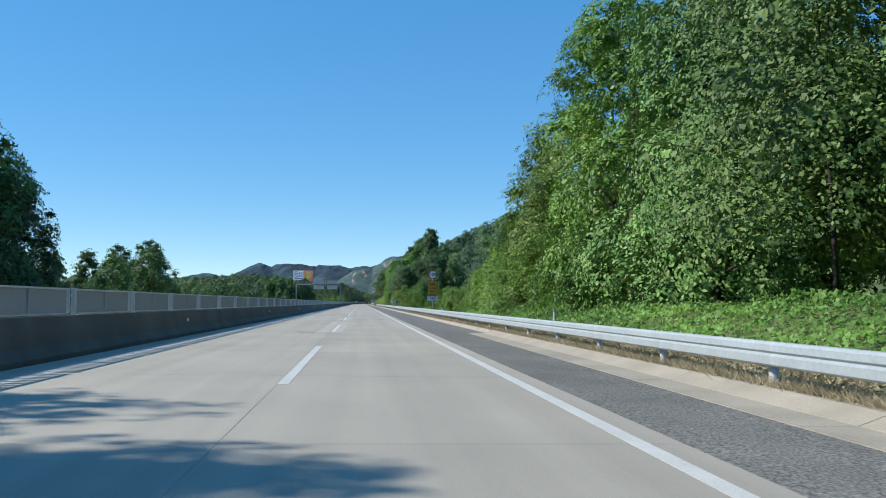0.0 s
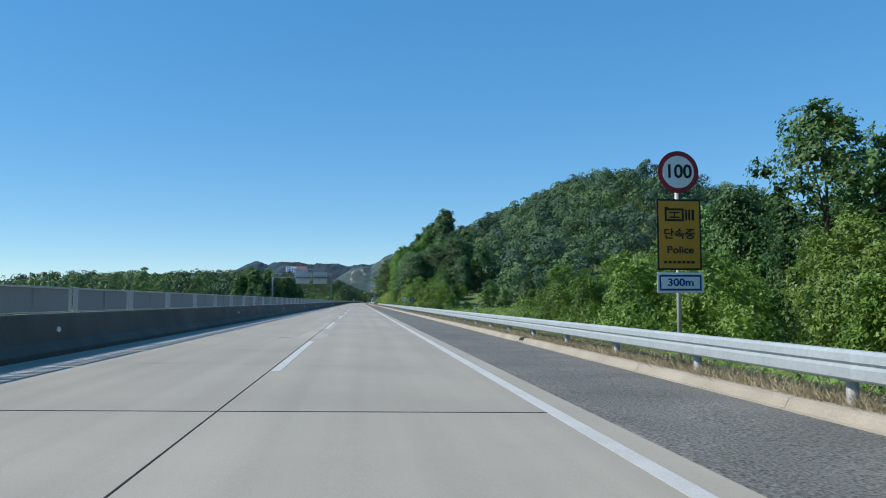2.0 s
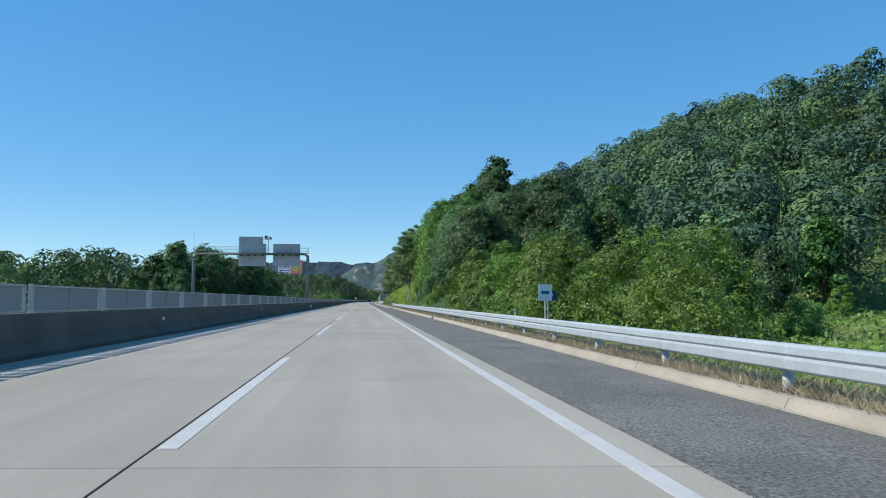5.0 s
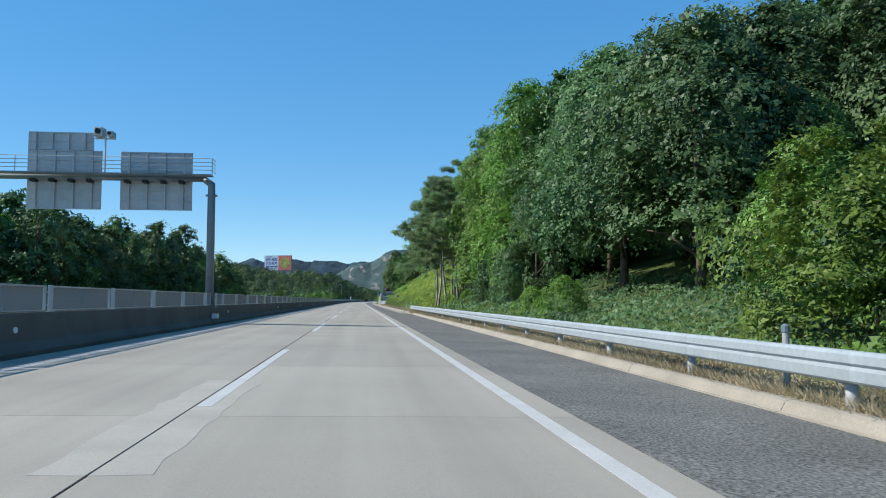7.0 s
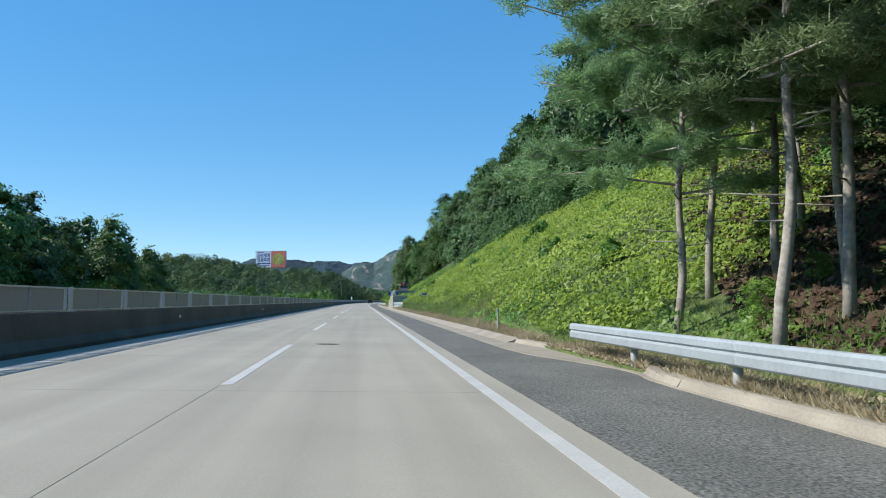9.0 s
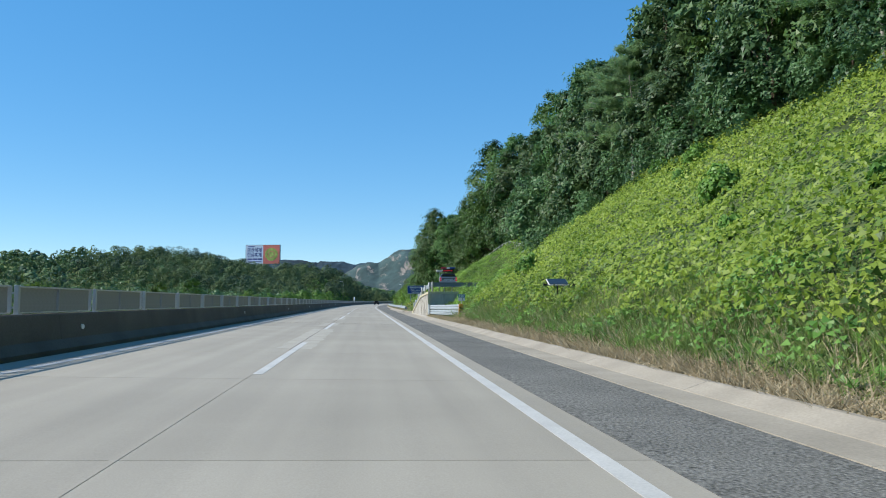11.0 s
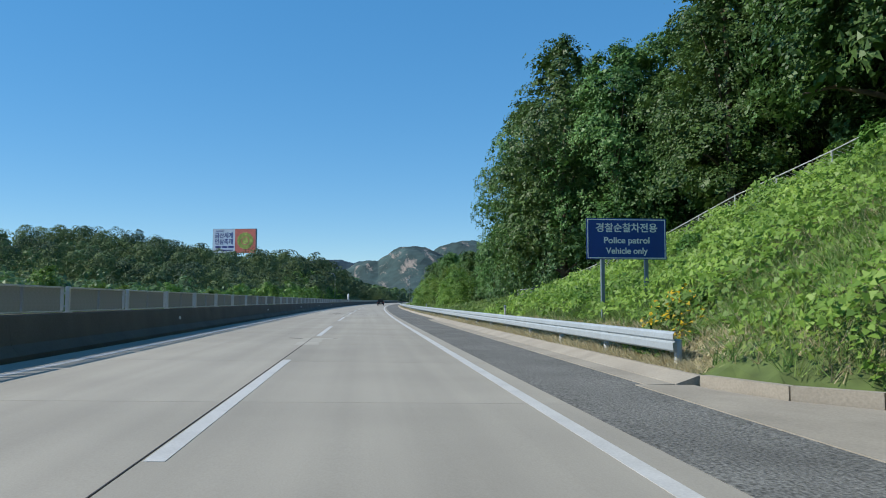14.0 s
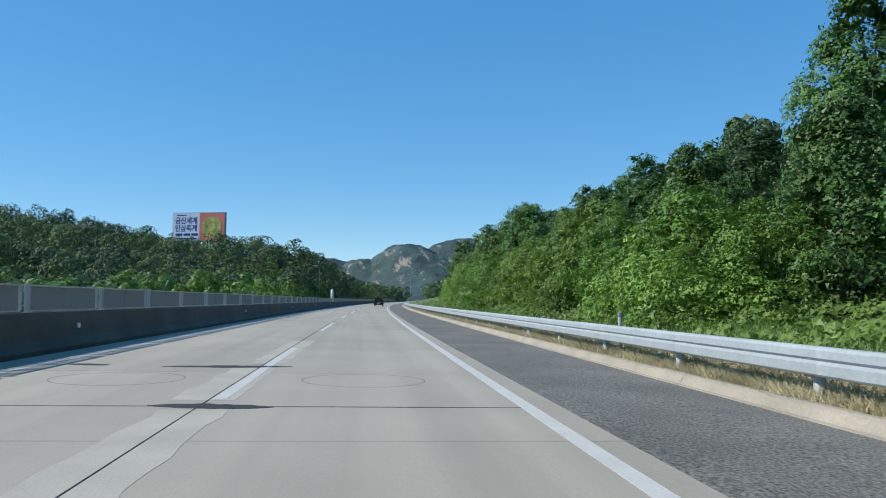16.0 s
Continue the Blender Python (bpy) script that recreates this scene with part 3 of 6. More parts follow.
slab_left, slab_right = slab_mesh(-6.34, JOINT), slab_mesh(JOINT, 2.28)
for y in range(FIRST, LAST, 6):
    for me in (slab_left, slab_right):
        ob = new("slab", me)
        ob.parent = road
        ob.matrix_basis = pose(cx(y), y + 0.6, 0, 0, 0, heading(y + 3))
wall_of("far_slab", [(-6.34, -0.3), (2.28, -0.3), (2.28, 0.0), (-6.34, 0.0)], LAST + 0.6, 1500, 15, M_SLAB, road)
wall_of("underlay", [(-6.3, -0.32), (2.3, -0.32), (2.3, -0.03), (-6.3, -0.03)], -58, 600, 6, M_TAR, road, "dark joint filler under the slabs")

tagged(wall_of("shoulder", [(2.285, -0.3), (4.9, -0.3), (4.9, -0.012), (2.285, -0.004)], -56, 1500, 6, M_ASPH), "coarse dark grey asphalt hard shoulder", "shoulder", kind="structure")
tagged(wall_of("opposite_road", [(-17.5, -0.4), (-7.25, -0.4), (-7.25, -0.2), (-17.5, -0.35)], -56, 1500, 8, M_SLAB), "opposite concrete carriageway behind the median barrier", "road", kind="structure")

# painted lines lie on the slabs
def stripe(name, x0, x1, y0, y1, mat, h=0.004, step=6.0, label=""):
    bm = bmn()
    n = max(1, math.ceil((y1 - y0) / step))
    rows = []
    for i in range(n + 1):
        y = y0 + (y1 - y0) * i / n
        rows.append([bm.verts.new((x + cx(y), y, road_z(x) + hh)) for x, hh in ((x0, 0.0005), (x0, h), (x1, h), (x1, 0.0005))])
    for a, b in zip(rows, rows[1:]):
        for k in range(3):
            bm.faces.new((a[k], a[k + 1], b[k + 1], b[k]))
    bm.faces.new(rows[0])
    bm.faces.new(rows[-1][::-1])
    return part(name, bm, mat, road, label)


stripe("edge_line", 1.76, 1.94, -54, 1200, M_LINE, label="solid white edge line")
stripe("edge_line", -5.62, -5.46, -54, 1200, M_LINE, label="solid white edge line")
for k in range(-2, 60):
    y = 11.28 + 20 * k
    stripe("lane_dash", -1.83, -1.67, y, y + 9.65, M_LINE, step=5)

stripe("joint_cover", JOINT - 0.03, JOINT + 0.03, -53, 30.2, M_SLAB, 0.003)
for y0, y1 in ((30.9, 262.5), (337.5, 429.72), (455.5, 500)):
    stripe("joint_sealant", JOINT - 0.006, JOINT + 0.006, y0, y1, M_TAR, 0.0055, label="dark sealed joint between the lanes")
for y0, y1 in ((262.6, 337.4), (429.8, 455.4)):
    stripe("joint_cover", JOINT - 0.03, JOINT + 0.03, y0, y1, M_SLAB, 0.003)

# ---- repairs in the concrete ----
def ragged(name, x0, x1, y0, y1, mat, seed, h=0.003, jag=0.06, step=0.5, label=""):
    """A flat repair with a crooked outline."""
    rng = random.Random(seed)
    bm = bmn()
    n = max(2, math.ceil((y1 - y0) / step))
    m = max(2, math.ceil((x1 - x0) / step))
    rim = [(x0 + (x1 - x0) * i / m, y0 + rng.uniform(-jag, jag) * (0 < i < m)) for i in range(m)]
    rim += [(x1 + rng.uniform(-jag, jag), y0 + (y1 - y0) * i / n) for i in range(n)]
    rim += [(x1 - (x1 - x0) * i / m, y1 + rng.uniform(-jag, jag)) for i in range(m)]
    rim += [(x0 + rng.uniform(-jag, jag), y1 - (y1 - y0) * i / n) for i in range(n)]
    top = [bm.verts.new((x + cx(y), y, road_z(x) + h)) for x, y in rim]
    low = [bm.verts.new((x + cx(y), y, road_z(x) + 0.0004)) for x, y in rim]
    bm.faces.new(top)
    for k in range(len(rim)):
        bm.faces.new((top[k], low[k], low[(k + 1) % len(rim)], top[(k + 1) % len(rim)]))
    return part(name, bm, mat, road, label)


def tar_lens(x0, x1, y0, y1, seed):
    """A smear of tar over a joint: thick in the middle, running out to ragged points."""
    rng = random.Random(seed)
    n = max(8, round((x1 - x0) / 0.09))
    u = [2 * i / n - 1 for i in range(n + 1)]
    half = [0.5 * (y1 - y0) * (0.05 + (1 - v * v) ** 0.75) for v in u]
    drift = rng.uniform(-0.25, 0.25) * (y1 - y0)
    bm = bmn()
    rows = []
    for v, h in zip(u, half):
        x, y = x0 + (x1 - x0) * (v + 1) / 2, (y0 + y1) / 2 + drift * v
        a, b = y - h * rng.uniform(0.75, 1.15), y + h * rng.uniform(0.75, 1.15)
        rows.append([bm.verts.new((x + cx(y), q, road_z(x) + z)) for q, z in ((a, 0.0004), (a + 0.004, 0.005), (b - 0.004, 0.005), (b, 0.0004))])
    for p, q in zip(rows, rows[1:]):
        for k in range(3):
            bm.faces.new((p[k], p[k + 1], q[k + 1], q[k]))
    return part("tar_repair", bm, M_TAR, road, DARK)


PALE = "pale concrete repair along the joint"
DARK = "black tar repair"
for i, (x0, x1, y0, y1) in enumerate([
        (-2.35, -1.35, 30.6, 47), (-2.2, -1.4, 51, 59), (-2.3, -1.45, 83, 88), (-2.15, -1.5, 91, 100), (-2.15, -1.55, 118, 126), (-2.25, -1.5, 128.5, 133),
        (-2.1, -1.5, 197, 206), (-2.25, -1.45, 208, 214), (-2.3, -1.5, 253, 257), (-2.2, -1.5, 259, 264), (-2.25, -1.35, 338, 352), (-2.25, -1.45, 356, 361), (-2.2, -1.45, 367.5, 376), (-2.2, -1.4, 383.5, 385.5),
        (-2.1, -1.48, 426.0, 429.26), (-2.2, -1.5, 463, 470.4), (-2.3, -1.55, 471.2, 475.4), (-2.15, -1.5, 476.4, 484),
        (-3.0, 1.7, 30.4, 30.75), (-0.6, 1.7, 60.6, 60.8), (-0.9, 1.9, 36.6, 37.2), (-1.7, 1.75, 87.2, 87.6), (-5.2, -2.0, 253.2, 253.7), (-1.2, 1.75, 253.6, 254.0), (-5.3, -2.1, 398.2, 398.5),
        (-5.2, -2.1, 360.2, 360.6), (-1.4, 1.75, 400.8, 401.3), (-2.45, -0.92, 429.3, 429.68), (-3.0, -0.9, 356.6, 357.0)]):
    ragged("concrete_repair", x0, x1, y0, y1, M_PATCHC, i, 0.002, 0.05 if x1 - x0 < 2 else 0.03, label=PALE)
for i, (x0, x1, y0, y1) in enumerate([
        (-3.3, -2.35, 30.3, 30.65), (-2.42, -1.04, 470.5, 470.86), (-3.5, -1.3, 475.42, 475.82), (-1.15, -0.45, 281.25, 281.75), (-2.02, -1.57, 126.65, 126.9), (0.75, 1.05, 55.2, 55.5),
        (-2.9, -2.45, 82.7, 82.85), (-2.56, -2.12, 429.4, 429.68), (-1.2, -1.05, 429.5, 429.64), (-5.2, -4.4, 475.6, 475.9)]):
    tar_lens(x0, x1, y0, y1, 50 + i)
ragged("expansion_joint", -6.3, 2.2, 238.72, 238.84, M_TAR, 80, 0.004, 0.006, label="black expansion joint across both lanes")
for y in (66.6, 470.66, 360.9):
    ragged("cracked_joint", -6.3, 1.9, y, y + 0.03, M_TAR, int(y), 0.003, 0.008, label="thin dark crack along a slab joint")

def loop_cut(x, y, r):
    """A round saw cut for a vehicle detector, filled with tar."""
    bm = bmn()
    n = 40
    rows = []
    for i in range(n):
        a = i * math.tau / n
        px, py = x + cx(y) + r * math.cos(a), y + r * math.sin(a)
        d = Vector((math.cos(a), math.sin(a), 0)) * 0.0055
        rows.append([bm.verts.new((px + s * d.x, py + s * d.y, road_z(px) + h)) for s, h in ((-1, 0.0005), (-1, 0.004), (1, 0.004), (1, 0.0005))])
    for i in range(n):
        a, b = rows[i], rows[(i + 1) % n]
        for k in range(3):
            bm.faces.new((a[k], a[k + 1], b[k + 1], b[k]))
    return part("loop_cut", bm, M_TAR, road, "round saw cut filled with dark sealant")


loop_cut(-0.05, 473.55, 0.92)
loop_cut(-3.6, 473.55, 0.92)

# ---- kerb and gutter on the right ----
def kerb(y0, y1, gutter, back=5.12, rise=0.14, face=0.26, name="kerb", label="low weathered concrete kerb and gutter"):
    prof = [(gutter, -0.25), (back, -0.25), (back, rise), (back - 0.14, rise + 0.005), (back - 0.2, rise - 0.02), (back - face, 0.016), (back - face - 0.012, -0.012), (back - face - 0.03, 0.012), (gutter, 0.003)]
    k = tagged(thing(name), label, "kerb", kind="structure")
    n = max(1, round((y1 - y0) / 5))
    for i in range(n):
        a, b = y0 + (y1 - y0) * i / n, y0 + (y1 - y0) * (i + 1) / n
        wall_of("kerb_stone", prof, a + 0.006, b - 0.006, 5, M_CONC, k)
    return k


kerb(-56, 32, 3.95, face=0.5)
kerb(32, 82.1, 4.80)
kerb(82.75, 199.4, 4.80)
kerb(201.02, 271.4, 4.80)
for y, dy, turn, tilt in ((82.1, 0.6, 0, 0), (199.5, 1.45, 3.5, 2.0)):
    ks = tagged(thing("loose_kerb_stone", 4.98 + 0.05 * (turn > 0), y + 0.03, road_z(4.98), -turn), "loose weathered kerb stone shifted out of line beside a drain gap", "kerb stone", kind="structure")
    b = part("stone", box(bmn(), -0.13, 0.13, 0.0, dy, -0.2 if turn else -0.24, 0.12 if turn else 0.04, 0.02), M_CONC, ks)
    b.matrix_basis = pose(0, 0, 0, tilt, 0, 0)
    # a tar-black sliver paints the shade inside the gap
    part("drain_gap", box(bmn(), -0.1, 0.1, dy + 0.01, dy + 0.03, -0.25, -0.1), M_TAR, ks, "thin black block for the shade inside the drain gap")
kerb(283.6, 380.4, 3.95, face=0.5)
kerb(380.4, 401, 3.95, back=5.05, rise=0.03)
kerb(416.9, 458.3, 4.12, face=0.5)
tagged(wall_of("gutter", [(3.95, -0.25), (4.9, -0.25), (4.9, 0.002), (3.95, 0.003)], 401.01, 416.89, 4, M_CONC), "flat concrete gutter along the lay-by", "gutter", kind="structure")


def kerb_flare(rows):
    """Where the narrow kerb swings out to the wide gutter; a row is y, gutter edge, back edge."""
    k = tagged(thing("kerb_flare"), "weathered concrete kerb swinging out to a wide gutter", "kerb", kind="structure")
    for (y0, g0, b0), (y1, g1, b1) in zip(rows, rows[1:]):
        bm = bmn()
        rings = []
        for y, g, b in ((y0 + 0.006, g0, b0), (y1 - 0.006, g1, b1)):
            prof = [(g, -0.25), (b, -0.25), (b, 0.14), (b - 0.2, 0.12), (b - 0.27, 0.014), (min(g, b - 0.29), 0.003)]
            rings.append([bm.verts.new((x, y, road_z(x) + h)) for x, h in prof])
        for i in range(6):
            bm.faces.new((rings[0][i], rings[0][(i + 1) % 6], rings[1][(i + 1) % 6], rings[1][i]))
        bm.faces.new(rings[0]), bm.faces.new(rings[1][::-1])
        part("kerb_stone", bm, M_CONC, k)


kerb_flare([(271.4, 4.80, 5.12), (272.6, 4.86, 5.22), (273.6, 5.05, 5.42), (274.6, 5.06, 5.58), (276.2, 4.7, 5.62), (278.4, 4.1, 5.6), (281, 3.95, 5.4), (283.6, 3.95, 5.12)])
tagged(part("gutter_edge", box(bmn(), 4.902, 5.04, 271.5, 277.5, -0.35, -0.112), M_ASPH), "patch of asphalt running out to the kerb flare", "shoulder", kind="structure")
kerb(458.3, 700, 4.78)

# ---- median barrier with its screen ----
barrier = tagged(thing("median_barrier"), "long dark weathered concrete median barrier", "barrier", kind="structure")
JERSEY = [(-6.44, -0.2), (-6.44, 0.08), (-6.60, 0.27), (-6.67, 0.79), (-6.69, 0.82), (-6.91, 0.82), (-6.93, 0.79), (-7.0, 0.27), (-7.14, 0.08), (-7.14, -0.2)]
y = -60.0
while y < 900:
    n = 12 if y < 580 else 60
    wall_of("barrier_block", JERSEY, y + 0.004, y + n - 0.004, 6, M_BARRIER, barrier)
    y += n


SCREEN_X, BAY = -6.80, 4.229


def screen_panel():
    """One bay of the slatted anti-glare screen: pale post, framed panel of slats with a middle stile, and a gap to the next post."""
    t = thing("median_screen", SCREEN_X, 0, -40)
    part("post", box(bmn(), 0.0, 0.085, -0.045, 0.045, 0.0, 0.575, 0.008), M_POSTW, t, "pale square post")
    part("post_foot", box(bmn(), -0.03, 0.115, -0.08, 0.08, 0.0, 0.02), M_POSTW, t)
    a, b = 0.11, BAY - 0.26
    for z0, z1 in ((0.53, 0.565), (0.015, 0.045)):
        part("rail", box(bmn(), -0.03, 0.035, a, b, z0, z1, 0.006), M_POSTW, t)
    for y0, y1, x1, m in ((a - 0.04, a, 0.03, M_SLAT), (b, b + 0.045, 0.045, M_POSTW), (0.5 * (a + b) - 0.03, 0.5 * (a + b) + 0.03, 0.04, M_SLAT)):
        part("stile", box(bmn(), -0.03, x1, y0, y1, 0.046, 0.529 if y0 > 1 and y1 < 3 else 0.56, 0.006), m, t)
    part("clamp", box(bmn(), 0.046, 0.075, b + 0.005, b + 0.04, 0.40, 0.44), M_GALV, t)
    part("clamp", box(bmn(), 0.046, 0.075, b + 0.005, b + 0.04, 0.12, 0.16), M_GALV, t)
    n = 18
    s = part("slat", box(bmn(), -0.005, 0.005, -0.060, 0.060, 0.048, 0.527), M_SLAT, t)
    for k in range(n):
        o = s
        if k:
            o = s.copy()
            scene.collection.objects.link(o)
        o.matrix_basis = pose(-0.025, a + (b - a) * (k + 0.5) / n, 0, 0, 0, -23)
    return tagged(t, "grey slatted anti-glare screen panel on the barrier", "fence", "screen panels on the median barrier")


panel = screen_panel()
for k in range(-14, 132):
    y = 0.08 + BAY * k
    if k == 10:
        continue
    if 237.6 < y + 2 < 240.2:
        for ya, ky in ((y, 0.27), (y + 2.45, 0.42)):
            copy_thing(panel, pose(SCREEN_X, ya, road_z(SCREEN_X) + 0.822)).scale = (1, ky, 1)
        continue
    copy_thing(panel, pose(SCREEN_X + cx(y), y, road_z(SCREEN_X) + 0.822, 0, 0, heading(y + 2)))
panel.matrix_basis = pose(SCREEN_X, 0.08 + BAY * 10, road_z(SCREEN_X) + 0.822)
wall_of("far_screen", [(-6.81, 0.823), (-6.79, 0.823), (-6.79, 1.385), (-6.81, 1.385)], 0.08 + BAY * 132, 880, 10, M_SLAT, barrier)

# ---- guardrails ----
W = [(-0.02, 0.0), (-0.055, 0.012), (-0.076, 0.035), (-0.082, 0.15), (-0.042, 0.182), (-0.042, 0.196), (-0.08, 0.222), (-0.076, 0.31), (-0.05, 0.347), (-0.01, 0.355)]


def beam_bm(length, prof=W):
    bm = bmn()
    loop = prof + [(x + 0.006, z) for x, z in reversed(prof)]
    a = [bm.verts.new((x, 0, z)) for x, z in loop]
    b = [bm.verts.new((x, length, z)) for x, z in loop]
    m = len(loop)
    for k in range(m):
        bm.faces.new((a[k], a[(k + 1) % m], b[(k + 1) % m], b[k]))
    return bm


def guardrail(y0, n, x=5.16, ground=-0.1, label="galvanised steel guardrail on round posts", high=0.33):
    g = tagged(thing("guardrail"), label, "guardrail")
    bme = part("beam", beam_bm(4.02), M_GALV, g)
    pme = part("post", tube(bmn(), [(0, 0, -0.5), (0, 0, 0.62), (0, 0, 0.63)], [0.07, 0.07, 0.055], 12), M_POSTW, g, smooth=True)
    bolt = part("block", box(bmn(), -0.05, 0.06, -0.05, 0.05, 0.40, 0.56, 0.01), M_GALV, g)
    for i in range(n):
        y = y0 + 4 * i
        for src, m in ((bme, pose(x + cx(y) + 0.004 * (i % 2), y, ground + high + 0.09, 0, 0, heading(y + 2))),
                       (pme, pose(x + 0.14 + cx(y), y + 0.3, ground, 0, 0, 0)), (bolt, pose(x + 0.05 + cx(y), y + 0.3, ground))):
            o = src if i == 0 else src.copy()
            if i:
                scene.collection.objects.link(o)
            o.matrix_basis = m
    return g


guardrail(-41.9, 80)
guardrail(418.2, 67, x=5.2)

# ---- trees: kinds ----
BROAD, DARKT, PINE, BUSH, FARB, FARS, MID = [], [], [], [], [], [], []
for i in range(3):
    BROAD.append(make_tree("broadleaf_tree", "dense green broadleaf tree on the roadside slope", 10 + i, 10 + i, 3.3 + 0.3 * i, 1.4, 58, 10000, 0.235, M_LEAF))
    DARKT.append(make_tree("oak_tree", "tall green oak at the forest edge", 20 + i, 12 + i, 3.4 + 0.3 * i, 1.4, 62, 10500, 0.235, (M_LEAFD, M_LEAF, M_LEAFD)[i], r=0.2))
    BUSH.append(make_bush("bush", "bright green leafy bush beside the guardrail", 40 + i, 3.0 + 0.5 * i, 1.9 + 0.2 * i, 30, 7500, 0.105, M_BUSHL))
    MID.append(make_tree("broadleaf_tree", "full green tree above the open slope", 34 + i, 11.5 + i, 3.5, 1.6, 46, 4600, 0.36, (M_LEAFD, M_LEAF, M_LEAFD)[i]))
    FARB.append(make_tree("broadleaf_tree", "dense green tree deeper in the wood", 30 + i, 11 + i, 3.5, 2.0, 42, 2800, 0.48, (M_LEAF, M_LEAFD, M_LEAFD)[i]))
    FARS.append(make_bush("bush", "leafy green bush standing off the road", 44 + i, 3.0 + 0.5 * i, 1.9, 22, 3600, 0.16, M_LEAFL))
    PINE.append(make_pine("pine_tree", "tall pine with a bare grey trunk on the slope", 50 + i, 10.6 + 0.8 * i, 0.118, 3.7 + 0.35 * i, 2200, 4.2))
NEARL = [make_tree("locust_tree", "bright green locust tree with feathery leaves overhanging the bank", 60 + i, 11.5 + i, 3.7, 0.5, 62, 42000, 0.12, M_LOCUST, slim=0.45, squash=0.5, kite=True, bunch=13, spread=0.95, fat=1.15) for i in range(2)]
NEARB = make_tree("broadleaf_tree", "large-leaved tree beside the bank", 66, 12.5, 4.2, 0.3, 60, 42000, 0.15, M_BROADL, slim=0.62, squash=0.6, kite=True, bunch=9, spread=1.0, fat=1.2)
CAVE = make_tree("broadleaf_tree", "large-leaved tree hanging over deep shade beside the bank", 67, 12.8, 4.6, 1.7, 64, 50000, 0.13, M_BROADL, bark=M_SHADEBARK, r=0.08, slim=0.62, squash=0.6, kite=True, bunch=9, spread=1.0, fat=1.2)
TALL = [make_tree("oak_tree", "tall full oak at the wood's edge", 70 + i, 15 + i % 2, 4.2, 1.6, 84, 29000, 0.165, (M_LEAF, M_LEAFL, M_LEAF)[i], r=0.24, slim=0.62, kite=True) for i in range(3)]
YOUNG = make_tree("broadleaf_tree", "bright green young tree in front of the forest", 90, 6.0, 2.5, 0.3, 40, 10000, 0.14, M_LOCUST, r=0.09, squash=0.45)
HIGH = make_tree("oak_tree", "tall oak with a high spreading crown over deep shade", 95, 11.6, 4.7, 2.9, 80, 27000, 0.17, M_LEAFD, r=0.2, slim=0.62, kite=True)
SLIM = make_tree("poplar_tree", "slender grey-green young poplar", 68, 9.5, 1.7, 1.0, 34, 2200, 0.3, M_LEAFD, r=0.1)
protos = BROAD + MID + DARKT + BUSH + PINE + FARB + FARS + NEARL + TALL + [NEARB, CAVE, SLIM, YOUNG, HIGH]

rg = random.Random(7)


def grove(kinds, spots, group, lo=0.85, hi=1.15, jitter=0.6, sink=0.15):
    for x, y in spots:
        ob = place(rg.choice(kinds), x + rg.uniform(-jitter, jitter), y + rg.uniform(-jitter, jitter), rg.uniform(lo, hi), rg.uniform(0, 360), sink)
        ob["group"] = group


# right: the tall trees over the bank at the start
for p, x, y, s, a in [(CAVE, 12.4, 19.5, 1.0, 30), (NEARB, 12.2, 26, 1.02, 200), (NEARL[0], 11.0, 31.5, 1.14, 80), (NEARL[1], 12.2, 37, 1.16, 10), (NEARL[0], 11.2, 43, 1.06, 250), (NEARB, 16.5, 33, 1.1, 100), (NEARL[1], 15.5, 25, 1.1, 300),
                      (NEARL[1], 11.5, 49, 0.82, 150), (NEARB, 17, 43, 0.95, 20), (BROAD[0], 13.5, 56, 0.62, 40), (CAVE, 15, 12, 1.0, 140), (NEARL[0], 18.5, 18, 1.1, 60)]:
    place(p, x, y, s, a)["group"] = "trees over the bank"
grove(BUSH, [(9.2 + 1.5 * (k % 3), 40 + 1.6 * k) for k in range(14)], "bushes along the guardrail", 0.75, 1.15)
grove(BROAD, [(12.6, 52), (15.8, 51), (14.5, 61), (17.5, 58), (19, 64), (16, 65), (20, 72)], "trees over the bank", 0.55, 0.75)
grove(BROAD, [(18.5, 86), (19.5, 92), (18.5, 97), (21.5, 98), (20, 104), (22, 108), (23, 90), (17.2, 90.5), (22.5, 82)], "trees over the bank", 0.6, 0.72)
grove(BUSH, [(10.2 + 1.6 * (k % 3), 88 + 1.9 * k) for k in range(8)], "bushes along the guardrail", 0.7, 1.0)
grove(BROAD, [(13.6, 69.5), (15.2, 72.5)], "trees over the bank", 0.78, 0.86, 0.3)
grove(BROAD, [(15.9, 65.5), (18.6, 69.5)], "trees over the bank", 0.76, 0.84, 0.3)
grove(BROAD, [(17, 79), (21, 86), (20.5, 78), (16.4, 83.5)], "trees over the bank", 0.64, 0.74, 0.4)
grove(BUSH, [(9.4 + 1.5 * (k % 3), 58 + 2.2 * k) for k in range(18)], "bushes along the guardrail", 0.7, 1.05)
grove(FARB, [(20.5 + 4.2 * j + (k % 2), 8 + 5.5 * k) for k in range(9) for j in range(2)], "trees over the bank", 0.85, 1.0, 0.8)
grove(BUSH, [(9.5 + 2.2 * (k % 4), 8 + 3.2 * k) for k in range(8, 16)], "bushes along the guardrail", 0.5, 0.9)
willow = make_bush("willow_bush", "silvery grey-green willow bush beside the street lamp", 80, 4.6, 2.6, 30, 3600, 0.2, M_SILVER)
place(willow, 49.4, 191.2, 1.0, 0)
grove(FARS, [(18, 172), (26, 190), (33, 196), (62, 196), (38, 203), (22, 214), (24, 211), (26.5, 214), (20.5, 218), (28, 210), (44, 201), (47, 204), (53, 203), (56, 199), (59, 203), (65, 200), (41, 198)], "bushes in the low field", 0.45, 0.8, 2.0)
